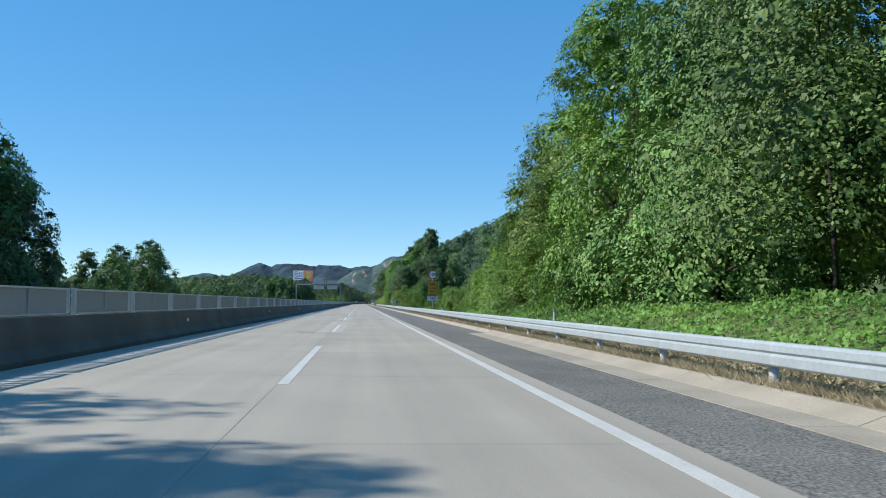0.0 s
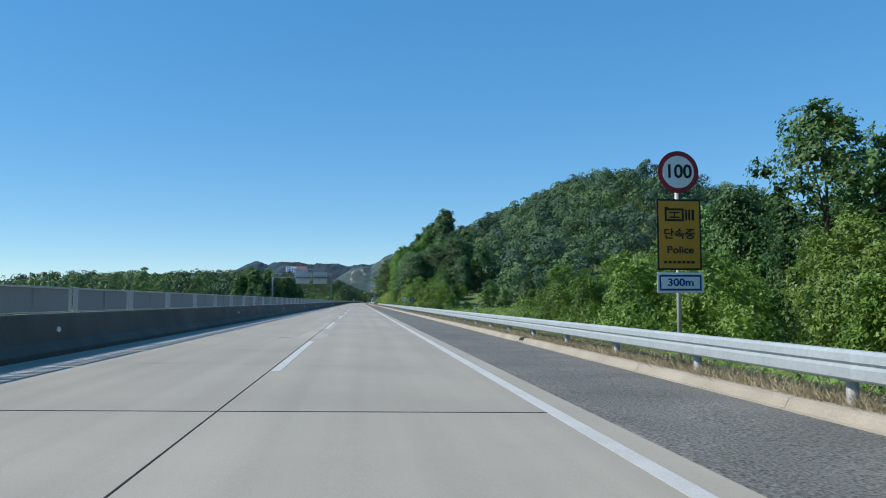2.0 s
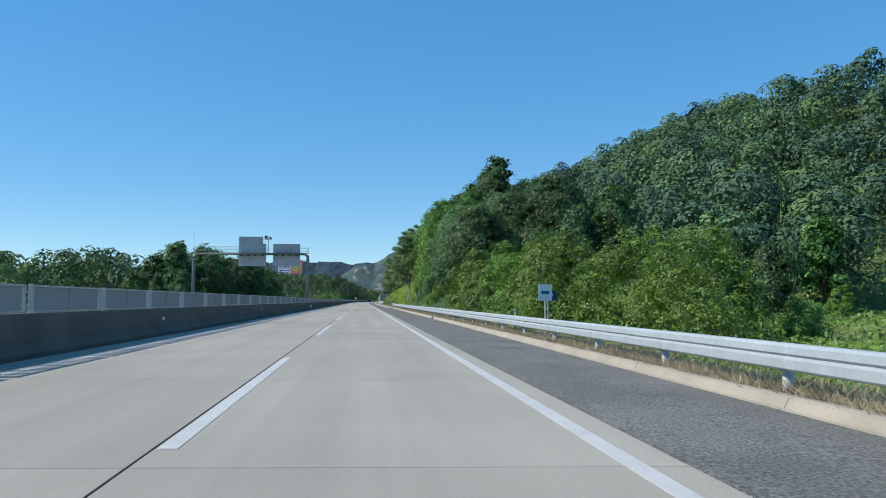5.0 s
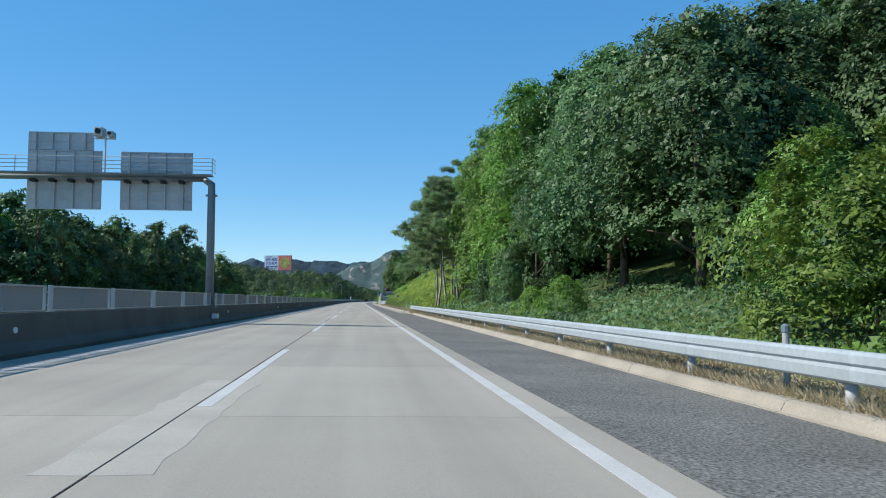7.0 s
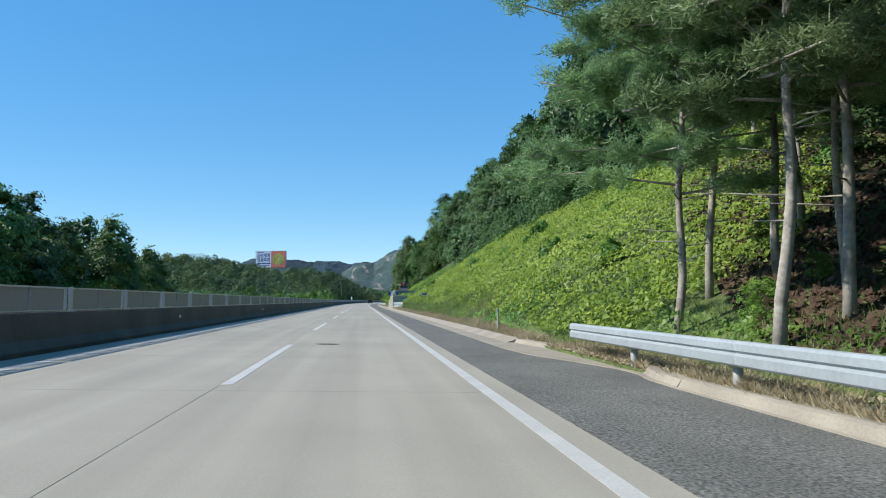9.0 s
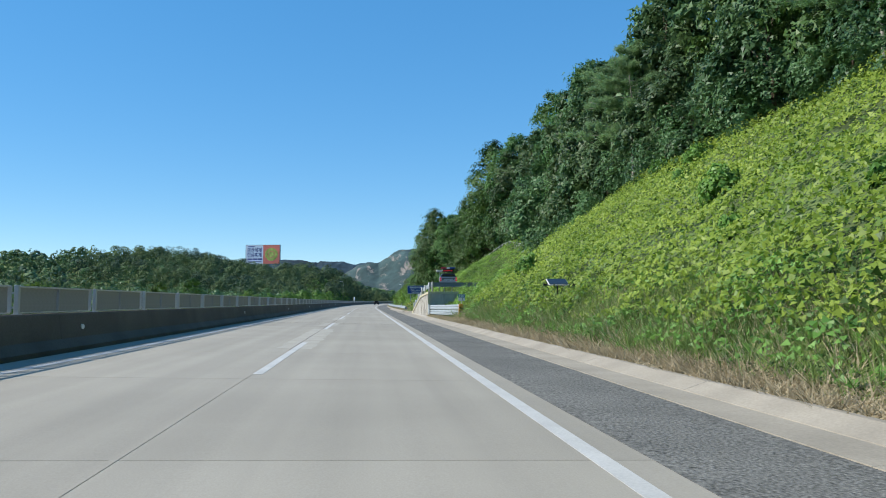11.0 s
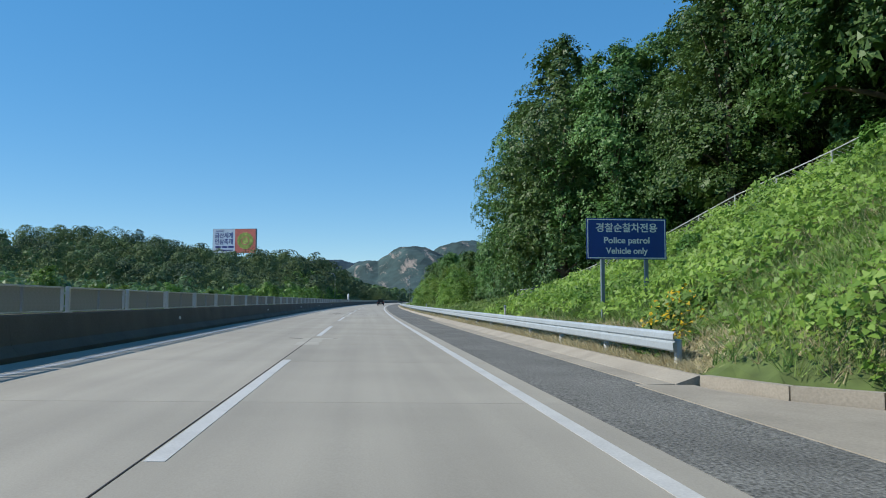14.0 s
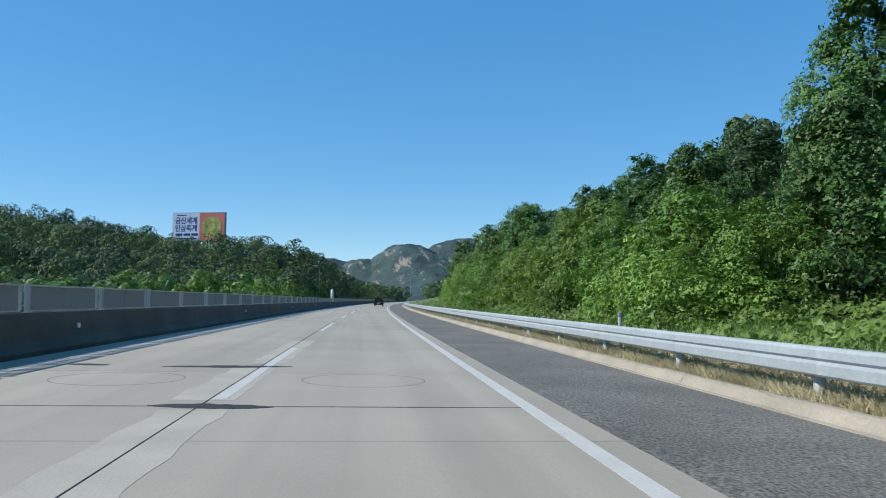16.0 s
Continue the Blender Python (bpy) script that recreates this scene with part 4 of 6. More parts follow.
grove(BUSH, [(9.5 + 3 * (k % 2), 168 + 3.0 * k) for k in range(18)], "bushes along the guardrail", 0.8, 1.35)
grove(BROAD, [(22, 192), (27, 198), (14, 203), (12.5, 208), (18, 206)], "trees at the forest edge", 0.36, 0.5, 1.2)
grove(FARB, [(33, 203), (40, 207), (46, 203), (57, 205), (63, 212), (63, 205)], "trees at the forest edge", 0.5, 0.72, 1.2)
# right: the forest edge before the pines
grove([YOUNG], [(10.6 + 3.6 * j, 206 + 4.6 * k) for k in range(4) for j in range(2)], "young trees before the forest", 0.7, 0.98, 0.9)
grove(BROAD, [(17 + 4.5 * j, 209 + 5.0 * k) for k in range(5) for j in range(1)], "trees at the forest edge", 0.4, 0.56, 1.2)
grove(DARKT + BROAD, [(12.0 + 4.6 * j + (k % 2) * 2, 246.4 + 5.2 * k) for k in range(4) for j in range(2)], "trees at the forest edge", 0.8, 1.0, 1.3)
grove([DARKT[0], DARKT[2]], [(10.2 + 0.7 * (k % 2), 244.5 + 4.0 * k) for k in range(4)], "trees at the forest edge", 0.42, 0.56, 0.4)
grove(FARB, [(21.2 + 4.6 * j + (k % 2) * 2, 222 + 5.2 * k) for k in range(11) for j in range(2)], "trees at the forest edge", 0.68, 0.88, 1.3)
grove(BUSH, [(8.2, 230.5), (8.0, 236.2)] + [(8.4 + 1.4 * (k % 2), 245 + 4.6 * k) for k in range(5)], "bushes along the guardrail", 0.35, 0.6)
for k, (x, y, sc) in enumerate([(12.6, 229.5, 0.92), (12.0, 236.0, 1.0), (13.4, 242.0, 0.96), (17.5, 233, 1.0), (18, 240, 1.0), (21.5, 229, 1.0), (22, 236.5, 1.0)]):
    place(HIGH, x, y, sc, 100 * k)["group"] = "trees at the forest edge"
for k, (x, y, sc) in enumerate([(10.3, 261.0, 0.84), (11.4, 255.2, 0.84), (16.2, 264.5, 0.9), (10.8, 249.6, 0.84)]):
    place(TALL[1], x, y, sc, 70 * k)["group"] = "trees at the forest edge"
grove(BUSH, [(8.4, 275.6), (10.0, 281.5), (7.7, 282.6), (12.4, 282.5), (8.7, 270.6), (11.0, 277.5), (7.0, 264.2), (7.4, 262.0)], "bushes below the pines", 0.22, 0.4, 0.3)
grove(BUSH, [(6.9, 378.9), (8.2, 378.4), (9.3, 379)], "bushes before the retaining wall", 0.36, 0.46, 0.2)
grove(BUSH, [(9.8, 261.5), (10.4, 258)], "bushes along the guardrail", 0.34, 0.42, 0.3)
grove([DARKT[0], DARKT[2]], [(8.6 + 0.9 * (k % 2), 243.5 + 2.6 * k) for k in range(6)], "young trees before the forest", 0.22, 0.32, 0.4)
# right: pines on the slope
for k, (x, y) in enumerate([(7.6, 277.7), (9.5, 279.7), (7.55, 272.7), (9.0, 273.3), (7.25, 268.0), (8.4, 268.6), (9.6, 267.4), (11.2, 279.2), (10.6, 275.8), (11.6, 272.2), (10.4, 270.2), (12.4, 267.8), (13.4, 275.4), (13.2, 282), (15.2, 279.5), (15.5, 271.5)]):
    place(PINE[k % 3], x, y, 0.92 + 0.04 * (k % 4), 77 * k, sink=0.0)["group"] = "pines on the slope"
grove(PINE, [(18.5, 272), (19.5, 278), (17.5, 287), (20.5, 284), (16.2, 276), (21.5, 291), (22.5, 273), (23, 280), (18.8, 293)], "pines on the slope", 0.85, 1.05, 0.8)
grove(MID, [(20.5 + 3.5 * j, 268.5 + 4.4 * k) for k in range(4) for j in range(2)], "trees behind the pines", 0.75, 0.95, 0.8)
grove(FARB, [(25 + 4.5 * j, 270 + 4.6 * k) for k in range(5) for j in range(2)], "trees behind the pines", 0.85, 1.05, 1.0)
# right: trees above the open slope
grove(MID + PINE[:1], [(21.5 + (k % 2) * 1.5, 290 + 4.8 * k) for k in range(18)], "trees above the open slope", 0.85, 1.15, 1.2)
grove(MID + PINE[:1], [(21.5 + (k % 2) * 1.5, 376 + 4.8 * k) for k in range(10)], "trees above the open slope", 1.0, 1.3, 1.2)
grove(FARB, [(26.1 + (k % 2) * 1.5, 290 + 4.8 * k) for k in range(28)], "trees above the open slope", 1.0, 1.35, 1.2)
for k, (x, y, sc) in enumerate([(19.2, 431, 1.25), (17.4, 440, 1.0), (23.5, 434, 1.15), (17.2, 446, 0.9), (21.4, 425, 1.05)]):
    place(TALL[0 if k % 2 else 2], x, y, sc, 110 * k)["group"] = "trees above the open slope"
place(TALL[0], 15.6, 483.5, 0.66, 10)["group"] = "trees past the lay-by"
for k, (x, y, sc) in enumerate([(24.6, 400, 1.2), (27, 409, 1.25), (24, 391, 1.0), (25.5, 417, 1.15)]):
    place(TALL[0 if k % 2 else 2], x, y, sc, 70 * k)["group"] = "trees above the open slope"
grove(MID, [(20.5 + 4.5 * j, 424 + 5 * k) for k in range(5) for j in range(2)], "trees above the open slope", 0.9, 1.1, 1.2)
grove([TALL[0], TALL[2]], [(14.5, 447), (19.5, 446), (20.5, 463), (22.5, 452)], "trees past the lay-by", 0.85, 1.0, 0.6)
# right: past the lay-by
for k, (x, y) in enumerate([(12.0, 451), (14.2, 456), (12.2, 461.5), (16.5, 450), (16.8, 461), (13.2, 467), (18.5, 455), (17.5, 468)]):
    place(TALL[0 if k % 2 else 2], x, y, 1.03 - 0.035 * k, 50 * k)["group"] = "trees past the lay-by"
grove(DARKT + BROAD, [(15.5 + (k % 2) * 1.5, 488 + 5.5 * k) for k in range(15)], "trees past the lay-by", 0.5, 0.68, 1.4)
grove(FARB, [(20.5 + 5.0 * j + (k % 2) * 1.5, 478 + 5.5 * k) for k in range(5, 17) for j in range(2)], "trees past the lay-by", 0.55, 0.7, 1.4)
grove(DARKT, [(20.5 + 5.0 * j + (k % 2) * 1.5, 478 + 5.5 * k) for k in range(5) for j in range(2)], "trees past the lay-by", 0.55, 0.7, 1.4)
grove(BROAD, [(12.0, 474 + 6 * k) for k in range(5)], "trees past the lay-by", 0.42, 0.58, 1.2)
grove(BROAD, [(12.4, 504 + 6 * k) for k in range(9)], "trees past the lay-by", 0.6, 0.78, 1.2)
grove(BUSH, [(8.6 + 1.0 * (k % 2), 470 + 2.9 * k) for k in range(3, 26)], "bushes past the lay-by", 0.7, 1.2, 0.6)
grove(BUSH, [(11.0, 470 + 3.1 * k) for k in range(4, 26)], "bushes past the lay-by", 0.9, 1.3, 0.7)
# left: along the far side of the opposite carriageway
place(DARKT[0], -22, 38.5, 1.0, 200), place(DARKT[2], -22.5, 43, 0.86, 310), place(DARKT[0], -20, 44.5, 0.72, 100), place(DARKT[2], -25, 47.5, 0.66, 10), place(DARKT[1], -20.5, 41, 0.88, 20), place(DARKT[0], -24, 36, 0.85, 120), place(DARKT[2], -21.5, 46.5, 0.7, 60), place(DARKT[0], -19.5, 34, 0.85, 220), place(BROAD[1], -18.9, 69, 0.58, 50), place(BROAD[0], -23, 76, 0.6, 90), place(BROAD[2], -20.8, 64.5, 0.5, 190), place(BROAD[0], -20.5, 72.5, 0.55, 290), place(FARB[0], -26, 60, 0.5, 10), place(FARB[1], -27, 68, 0.5, 80), place(DARKT[2], -19.3, 8.8, 1.0, 10), place(DARKT[1], -19.6, 15, 0.9, 70), place(DARKT[2], -19.0, 12.0, 0.8, 250), place(DARKT[0], -19.3, 4.8, 1.27, 140)
grove(FARS, [(-24 - 5 * (k % 3), 112 + 9 * k) for k in range(11)], "trees beyond the opposite carriageway", 0.4, 0.6, 2)
grove(MID, [(-25 - 5.5 * j, 246 + 6.5 * k) for k in range(3) for j in range(2)], "trees beyond the opposite carriageway", 0.46, 0.58, 1.8)
grove(MID, [(-24 - 5.5 * j, 265 + 6.5 * k) for k in range(12) for j in range(2)], "trees beyond the opposite carriageway", 0.64, 0.84, 1.8)
grove(MID, [(-23.5, 340), (-27, 341.5), (-23, 346), (-26.5, 348), (-24, 352.5)], "trees beyond the opposite carriageway", 0.48, 0.6, 0.5)
grove(MID, [(-28.5, 103), (-32.5, 105), (-36, 103)], "trees beyond the opposite carriageway", 0.72, 0.84, 0.5)
grove(FARB, [(-28.5 - 2.5 * (k % 2), 258 + 4.6 * k) for k in range(19)], "trees beyond the opposite carriageway", 0.8, 0.95, 1.2)
grove(MID, [(-22.6, 268.5 + 6.5 * k) for k in range(8)], "trees beyond the opposite carriageway", 0.5, 0.66, 1.0)
for x, y in ((-22.5, 258), (-23, 263), (-22, 287), (-23.5, 291), (-24, 296)):
    place(SLIM, x, y, 1.0, y)["group"] = "trees beyond the opposite carriageway"
grove(FARS, [(-23 - 3 * (k % 3), 84 + 3.2 * k) for k in range(12)], "bushes beyond the opposite carriageway", 0.5, 0.9, 1.2)
grove(FARS, [(-21 - 3 * (k % 2), 300 + 6 * k) for k in range(60)], "bushes beyond the opposite carriageway", 0.6, 1.2, 1.5)
for p in protos + [willow]:
    for o in [p, *p.children_recursive]:
        bpy.data.objects.remove(o)


# ---- woods too far to count ----
def dome_leaves(rng, R, H, n, size):
    """A far crown: a round head of leaf lobes, each lobe a ball of leaves that face outwards, with dark clefts between."""
    m = 11
    d = unit(rng.normal(size=(m, 3)) * np.array([1, 1, 0.8]) + np.array([0, 0, 0.35]))
    low = max(R * 0.5, H - 1.15 * R)
    c = d * R * rng.uniform(0.5, 0.74, m)[:, None] * np.array([1, 1, 1.1]) + np.array([0, 0, low])
    r = R * rng.uniform(0.30, 0.54, m)
    k = rng.choice(m, n, p=r ** 2 / (r ** 2).sum())
    u = unit(rng.normal(size=(n, 3)) + 0.8 * d[k] + np.array([0, 0, 0.35]))
    p = c[k] + u * (r[k] * rng.uniform(0.9, 1.04, n))[:, None]
    skirt = rng.uniform(0, 1, n) < 0.12
    p[skirt, 2] *= rng.uniform(0.1, 0.8, skirt.sum())
    return leaves(rng, p, unit(u + rng.normal(size=(n, 3)) * 0.14), np.full(n, size), 0.8)


def woods(name, label, spots, mat, per, size, seed, mix=(0.45, 0.35, 0.20)):
    """Crown after crown over a hillside; a spot is x from the road's line, y, crown radius, height."""
    rng = np.random.RandomState(seed)
    out = [dome_leaves(rng, R, H, per, size) + np.array([x + cx(y), y, land(x, y) - 0.3]) for x, y, R, H in spots]
    me = quads(name, np.concatenate(out), mat)
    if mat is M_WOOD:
        for other in (M_WOODP, M_WOODHAZE):
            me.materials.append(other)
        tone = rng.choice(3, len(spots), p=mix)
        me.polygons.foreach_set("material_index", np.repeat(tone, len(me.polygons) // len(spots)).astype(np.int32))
    return tagged(link(name, me, None), label, "woods", kind="stuff")


def scatter(x0, x1, y0, y1, step, seed, keep=lambda x, y: True, R=(2.2, 3.4), H=(7, 12)):
    r = random.Random(seed)
    out = []
    y = y0
    while y < y1:
        x = x0 + r.uniform(0, step)
        while x < x1:
            px, py = x + r.uniform(-0.4, 0.4) * step, y + r.uniform(-0.4, 0.4) * step
            if keep(px, py):
                out.append((px, py, r.uniform(*R), r.uniform(*H)))
            x += step
        y += step
    return out


def on_hill(x, y):
    if y < 207 + 0.05 * max(0, x - 30):
        return False
    return not (47 < x < 58 and y < 218) and not (68 < x < 84 and y < 208)


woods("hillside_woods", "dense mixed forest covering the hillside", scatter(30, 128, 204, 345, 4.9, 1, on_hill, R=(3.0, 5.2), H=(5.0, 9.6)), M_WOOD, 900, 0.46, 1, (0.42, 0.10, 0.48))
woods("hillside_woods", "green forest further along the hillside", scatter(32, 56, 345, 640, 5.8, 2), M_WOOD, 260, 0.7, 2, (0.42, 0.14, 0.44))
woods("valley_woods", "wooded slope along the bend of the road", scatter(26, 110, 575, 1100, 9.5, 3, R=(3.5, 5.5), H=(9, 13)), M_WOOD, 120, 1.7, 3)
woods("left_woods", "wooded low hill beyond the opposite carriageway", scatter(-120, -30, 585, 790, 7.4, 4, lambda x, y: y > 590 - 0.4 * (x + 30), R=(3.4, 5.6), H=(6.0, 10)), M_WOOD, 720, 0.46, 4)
woods("left_bushes", "scrub in the field beyond the opposite carriageway", scatter(-135, -26, 465, 590, 6.0, 17, R=(1.8, 3.2), H=(3, 6)), M_LEAFD, 170, 0.55, 17)
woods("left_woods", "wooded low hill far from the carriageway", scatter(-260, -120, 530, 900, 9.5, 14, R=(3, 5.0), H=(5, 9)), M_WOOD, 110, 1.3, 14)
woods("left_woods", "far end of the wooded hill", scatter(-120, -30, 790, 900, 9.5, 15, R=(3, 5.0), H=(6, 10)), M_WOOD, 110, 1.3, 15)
woods("left_bushes", "bright green bushes below the wooded hill", scatter(-30, -19, 560, 700, 4.0, 16, R=(1.8, 3.0), H=(3.5, 6.5)), M_LEAFL, 300, 0.5, 16)
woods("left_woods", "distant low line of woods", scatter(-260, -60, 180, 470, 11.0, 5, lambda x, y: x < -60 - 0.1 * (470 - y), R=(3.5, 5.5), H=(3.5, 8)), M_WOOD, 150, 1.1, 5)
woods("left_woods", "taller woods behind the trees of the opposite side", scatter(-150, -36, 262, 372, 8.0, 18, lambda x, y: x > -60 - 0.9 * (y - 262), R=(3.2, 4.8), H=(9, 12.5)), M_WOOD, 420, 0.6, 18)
woods("left_bushes", "scrub at the foot of the wooded hill", scatter(-150, -45, 588, 650, 6.0, 19, R=(2.2, 3.4), H=(3.5, 6)), M_LEAFD, 190, 0.6, 19)
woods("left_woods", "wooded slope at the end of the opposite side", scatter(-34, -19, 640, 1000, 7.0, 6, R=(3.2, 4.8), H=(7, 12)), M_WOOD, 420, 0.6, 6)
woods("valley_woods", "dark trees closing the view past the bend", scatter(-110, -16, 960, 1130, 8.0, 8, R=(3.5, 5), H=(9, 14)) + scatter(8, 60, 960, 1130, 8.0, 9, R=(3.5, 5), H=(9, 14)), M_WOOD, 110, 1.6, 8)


def thicket(name, label, spots, lo, hi, seed, mat=M_LEAFD):
    """Bushes grown into one another: no telling one from the next."""
    r, rng = random.Random(seed), np.random.RandomState(seed)
    out = []
    for x, y in spots:
        x, y, k = x + r.uniform(-0.9, 0.9), y + r.uniform(-0.9, 0.9), r.uniform(lo, hi)
        v, c = crown_leaves(rng, 3.6 * k, 2.2 * k, 0.4 * k, 11, 1600, 0.165, 0.66, 0.7, 0.8, 4, 0.5, core=3, fat=1.3)
        out.append(v + np.array([x + cx(y), y, land(x, y) - 0.3]))
    return tagged(link(name, quads(name, np.concatenate(out), mat), None), label, "woods", kind="stuff")


thicket("undergrowth", "dark leafy undergrowth at the forest edge", [(11.5 + 3.4 * j, 212 + 4.0 * k) for k in range(16) for j in range(2) if not 226 < 212 + 4.0 * k < 245], 0.6, 1.0, 90)
thicket("undergrowth", "tangled undergrowth past the lay-by", [(11.5 + 2.4 * j, 447 + 3.4 * k) for k in range(8) for j in range(3)], 0.7, 1.2, 92)
thicket("undergrowth", "low bushes in the shade of the pines", [(19 + 2.6 * j, 283 + 3.4 * k) for k in range(5) for j in range(2)], 0.5, 0.95, 93)
thicket("undergrowth", "dense undergrowth along the top of the slope", [(20.2 + 2.6 * j, 289 + 3.6 * k) for k in range(41) for j in range(2)], 0.6, 1.25, 94)
thicket("slope_bushes", "low dark bushes scattered over the creeper-grown slope", [(random.Random(k).uniform(8, 20), 286 + 3.7 * k) for k in range(40) if not 378 < 286 + 3.7 * k < 421], 0.16, 0.42, 97, M_LEAFL)

# ---- gantry over the opposite carriageway ----
GY = 238.7
gantry = tagged(thing("sign_gantry", -6.95, GY, road_z(-6.95) + 0.86), "grey steel sign gantry seen from behind, with two bare sign backs", "gantry")
gx0, gz0 = -6.95, road_z(-6.95) + 0.86


def gl(x, z):
    return x - gx0, z - gz0


for px, foot in ((-6.95, 0.86), (-20.55, -0.3)):
    a, b = gl(px, foot + (0 if foot > 0 else 0.1))
    bm = tube(bmn(), [(a, 0, b), (a, 0, 6.15 - gz0), (a, 0, 6.18 - gz0), (a, 0, 6.6 - gz0), (a + (-0.35 if px > -10 else 0.35), 0, 6.86 - gz0)], [0.19, 0.175, 0.175, 0.175, 0.15], 14)
    pst = part("post", bm, M_GANTRY, gantry, smooth=True)
    part("flange", tube(bmn(), [(a, 0, 6.05 - gz0), (a, 0, 6.12 - gz0)], 0.27, 14), M_GANTRY, pst)
    part("base_plate", box(bmn(), a - 0.3, a + 0.3, -0.22, 0.22, b - 0.02, b + 0.05), M_GANTRY, pst)
a0, a1 = gl(-20.3, 0)[0], gl(-7.2, 0)[0]
part("crossbeam", tube(bmn(), [(a0, 0, 6.87 - gz0), (a1, 0, 6.87 - gz0)], 0.15, 12), M_GANTRY, gantry, smooth=True)
part("walkway", box(bmn(), a0, a1 + 0.35, -0.75, -0.16, 6.93 - gz0, 6.98 - gz0), M_GANTRY, gantry)
for z in (7.16, 7.34, 7.52, 7.70):
    part("handrail", tube(bmn(), [(a0, -0.76, z - gz0), (a1 + 0.4, -0.76, z - gz0), (a1 + 0.4, 0.1, z - gz0)], 0.017, 6), M_POSTW, gantry)
for k in range(12):
    x = a0 + (a1 + 0.4 - a0) * k / 11
    part("baluster", tube(bmn(), [(x, -0.76, 6.95 - gz0), (x, -0.76, 7.70 - gz0)], 0.02, 6), M_POSTW, gantry)
for panels in ([(-15.3, -12.0, 5.4, 8.15), (-15.3, -12.39, 8.155, 9.0)], [(-11.16, -7.9, 5.4, 8.14)]):
    for x0, x1, z0, z1 in panels:
        sb = part("sign_panel", box(bmn(), gl(x0, 0)[0], gl(x1, 0)[0], 0.3, 0.34, z0 - gz0, z1 - gz0, 0.01), M_SIGNBACK, gantry, "bare aluminium sign back")
        n = max(2, round((z1 - z0) / 0.45))
        for k in range(n + 1):
            z = z0 + (z1 - z0) * k / n - gz0
            part("stiffener", box(bmn(), gl(x0, 0)[0] + 0.02, gl(x1, 0)[0] - 0.02, 0.262, 0.298, z - 0.025 + 0.03 * (k == 0) - 0.03 * (k == n), z + 0.025 + 0.03 * (k == 0) - 0.03 * (k == n)), M_SIGNBACK, sb)
        for k in range(4):
            x = gl(x0 + (x1 - x0) * (k + 0.5) / 4, 0)[0]
            part("bracket", box(bmn(), x - 0.03, x + 0.03, 0.19, 0.26, z0 - gz0 + 0.05, z1 - gz0 - 0.05), M_SIGNBACK, sb)
    for k in range(4):
        x0, x1 = panels[0][:2]
        x = gl(x0 + (x1 - x0) * (k + 0.5) / 4, 0)[0]
        part("clamp", box(bmn(), x - 0.12, x + 0.12, -0.2, 0.2, 6.62 - gz0, 6.74 - gz0, 0.01), M_BLACK, gantry)
mast = thing("traffic_camera_mast", -11.68, GY - 0.3, 6.98)
tagged(mast, "slim grey mast with two traffic cameras on the gantry walkway", "camera mast")
part("pole", tube(bmn(), [(0, 0, 0), (0, 0, 1.75)], 0.04, 8), M_POSTW, mast)
part("crossarm", box(bmn(), -0.45, 0.45, -0.03, 0.03, 1.6, 1.66), M_POSTW, mast)
for x, w, h in ((-0.25, 0.2, 0.42), (0.25, 0.13, 0.26)):
    c = part("camera_housing", box(bmn(), x - w, x + w, -0.3, 0.3, 1.70, 1.70 + h, 0.05), M_POSTW, mast)
    part("lens_hood", tube(bmn(), [(x, -0.3, 1.70 + h / 2), (x, -0.38, 1.70 + h / 2)], h * 0.3, 10), M_BLACK, c)
rod = tagged(thing("lightning_rod", -20.55, GY, 6.9), "thin lightning rod on the gantry post", "rod")
part("rod", tube(bmn(), [(0, 0, 0), (0, 0, 2.6)], [0.025, 0.01], 6), M_GANTRY, rod)
hood = tagged(thing("barrier_light", -6.56, 237.6, 0.58), "small white barrier lamp leaning on the barrier foot", "marker lamp")
part("body", box(bmn(), -0.02, 0.22, -0.25, 0.25, -0.2, 0.02, 0.03), M_WHITE, hood)

# ---- speed camera sign ----
def disc(bm, x, y, z, r, depth, n=36):
    return tube(bm, [(x, y, z), (x, y + depth, z)], r, n)


sg = tagged(thing("speed_camera_sign", 6.33, 73.4, ground_at(6.33, 73.4)), "speed limit 100 disc over an amber camera warning board", "road sign")
z0 = ground_at(6.33, 73.4)
part("post", tube(bmn(), [(0, 0.06, -0.4), (0, 0.06, 4.05 - z0)], 0.045, 10), M_POSTW, sg, smooth=True)
d1 = part("speed_disc", disc(bmn(), 0.02, 0, 3.95 - z0, 0.45, 0.012), M_RED, sg, "round red-rimmed speed limit disc")
part("disc_face", disc(bmn(), 0.02, -0.006, 3.95 - z0, 0.345, 0.004), M_WHITE, d1)
lettering("digit", "100", 0.40, M_BLACK, d1, 0.02, -0.012, 3.95 - z0, 0.52)
yb = part("warning_board", box(bmn(), -0.47, 0.50, 0.0, 0.014, 1.87 - z0, 3.37 - z0, 0.004), M_BLACK, sg, "amber enforcement camera board with a black border")
part("board_face", box(bmn(), -0.43, 0.46, -0.004, -0.001, 1.91 - z0, 3.33 - z0), M_YELLOW, yb)
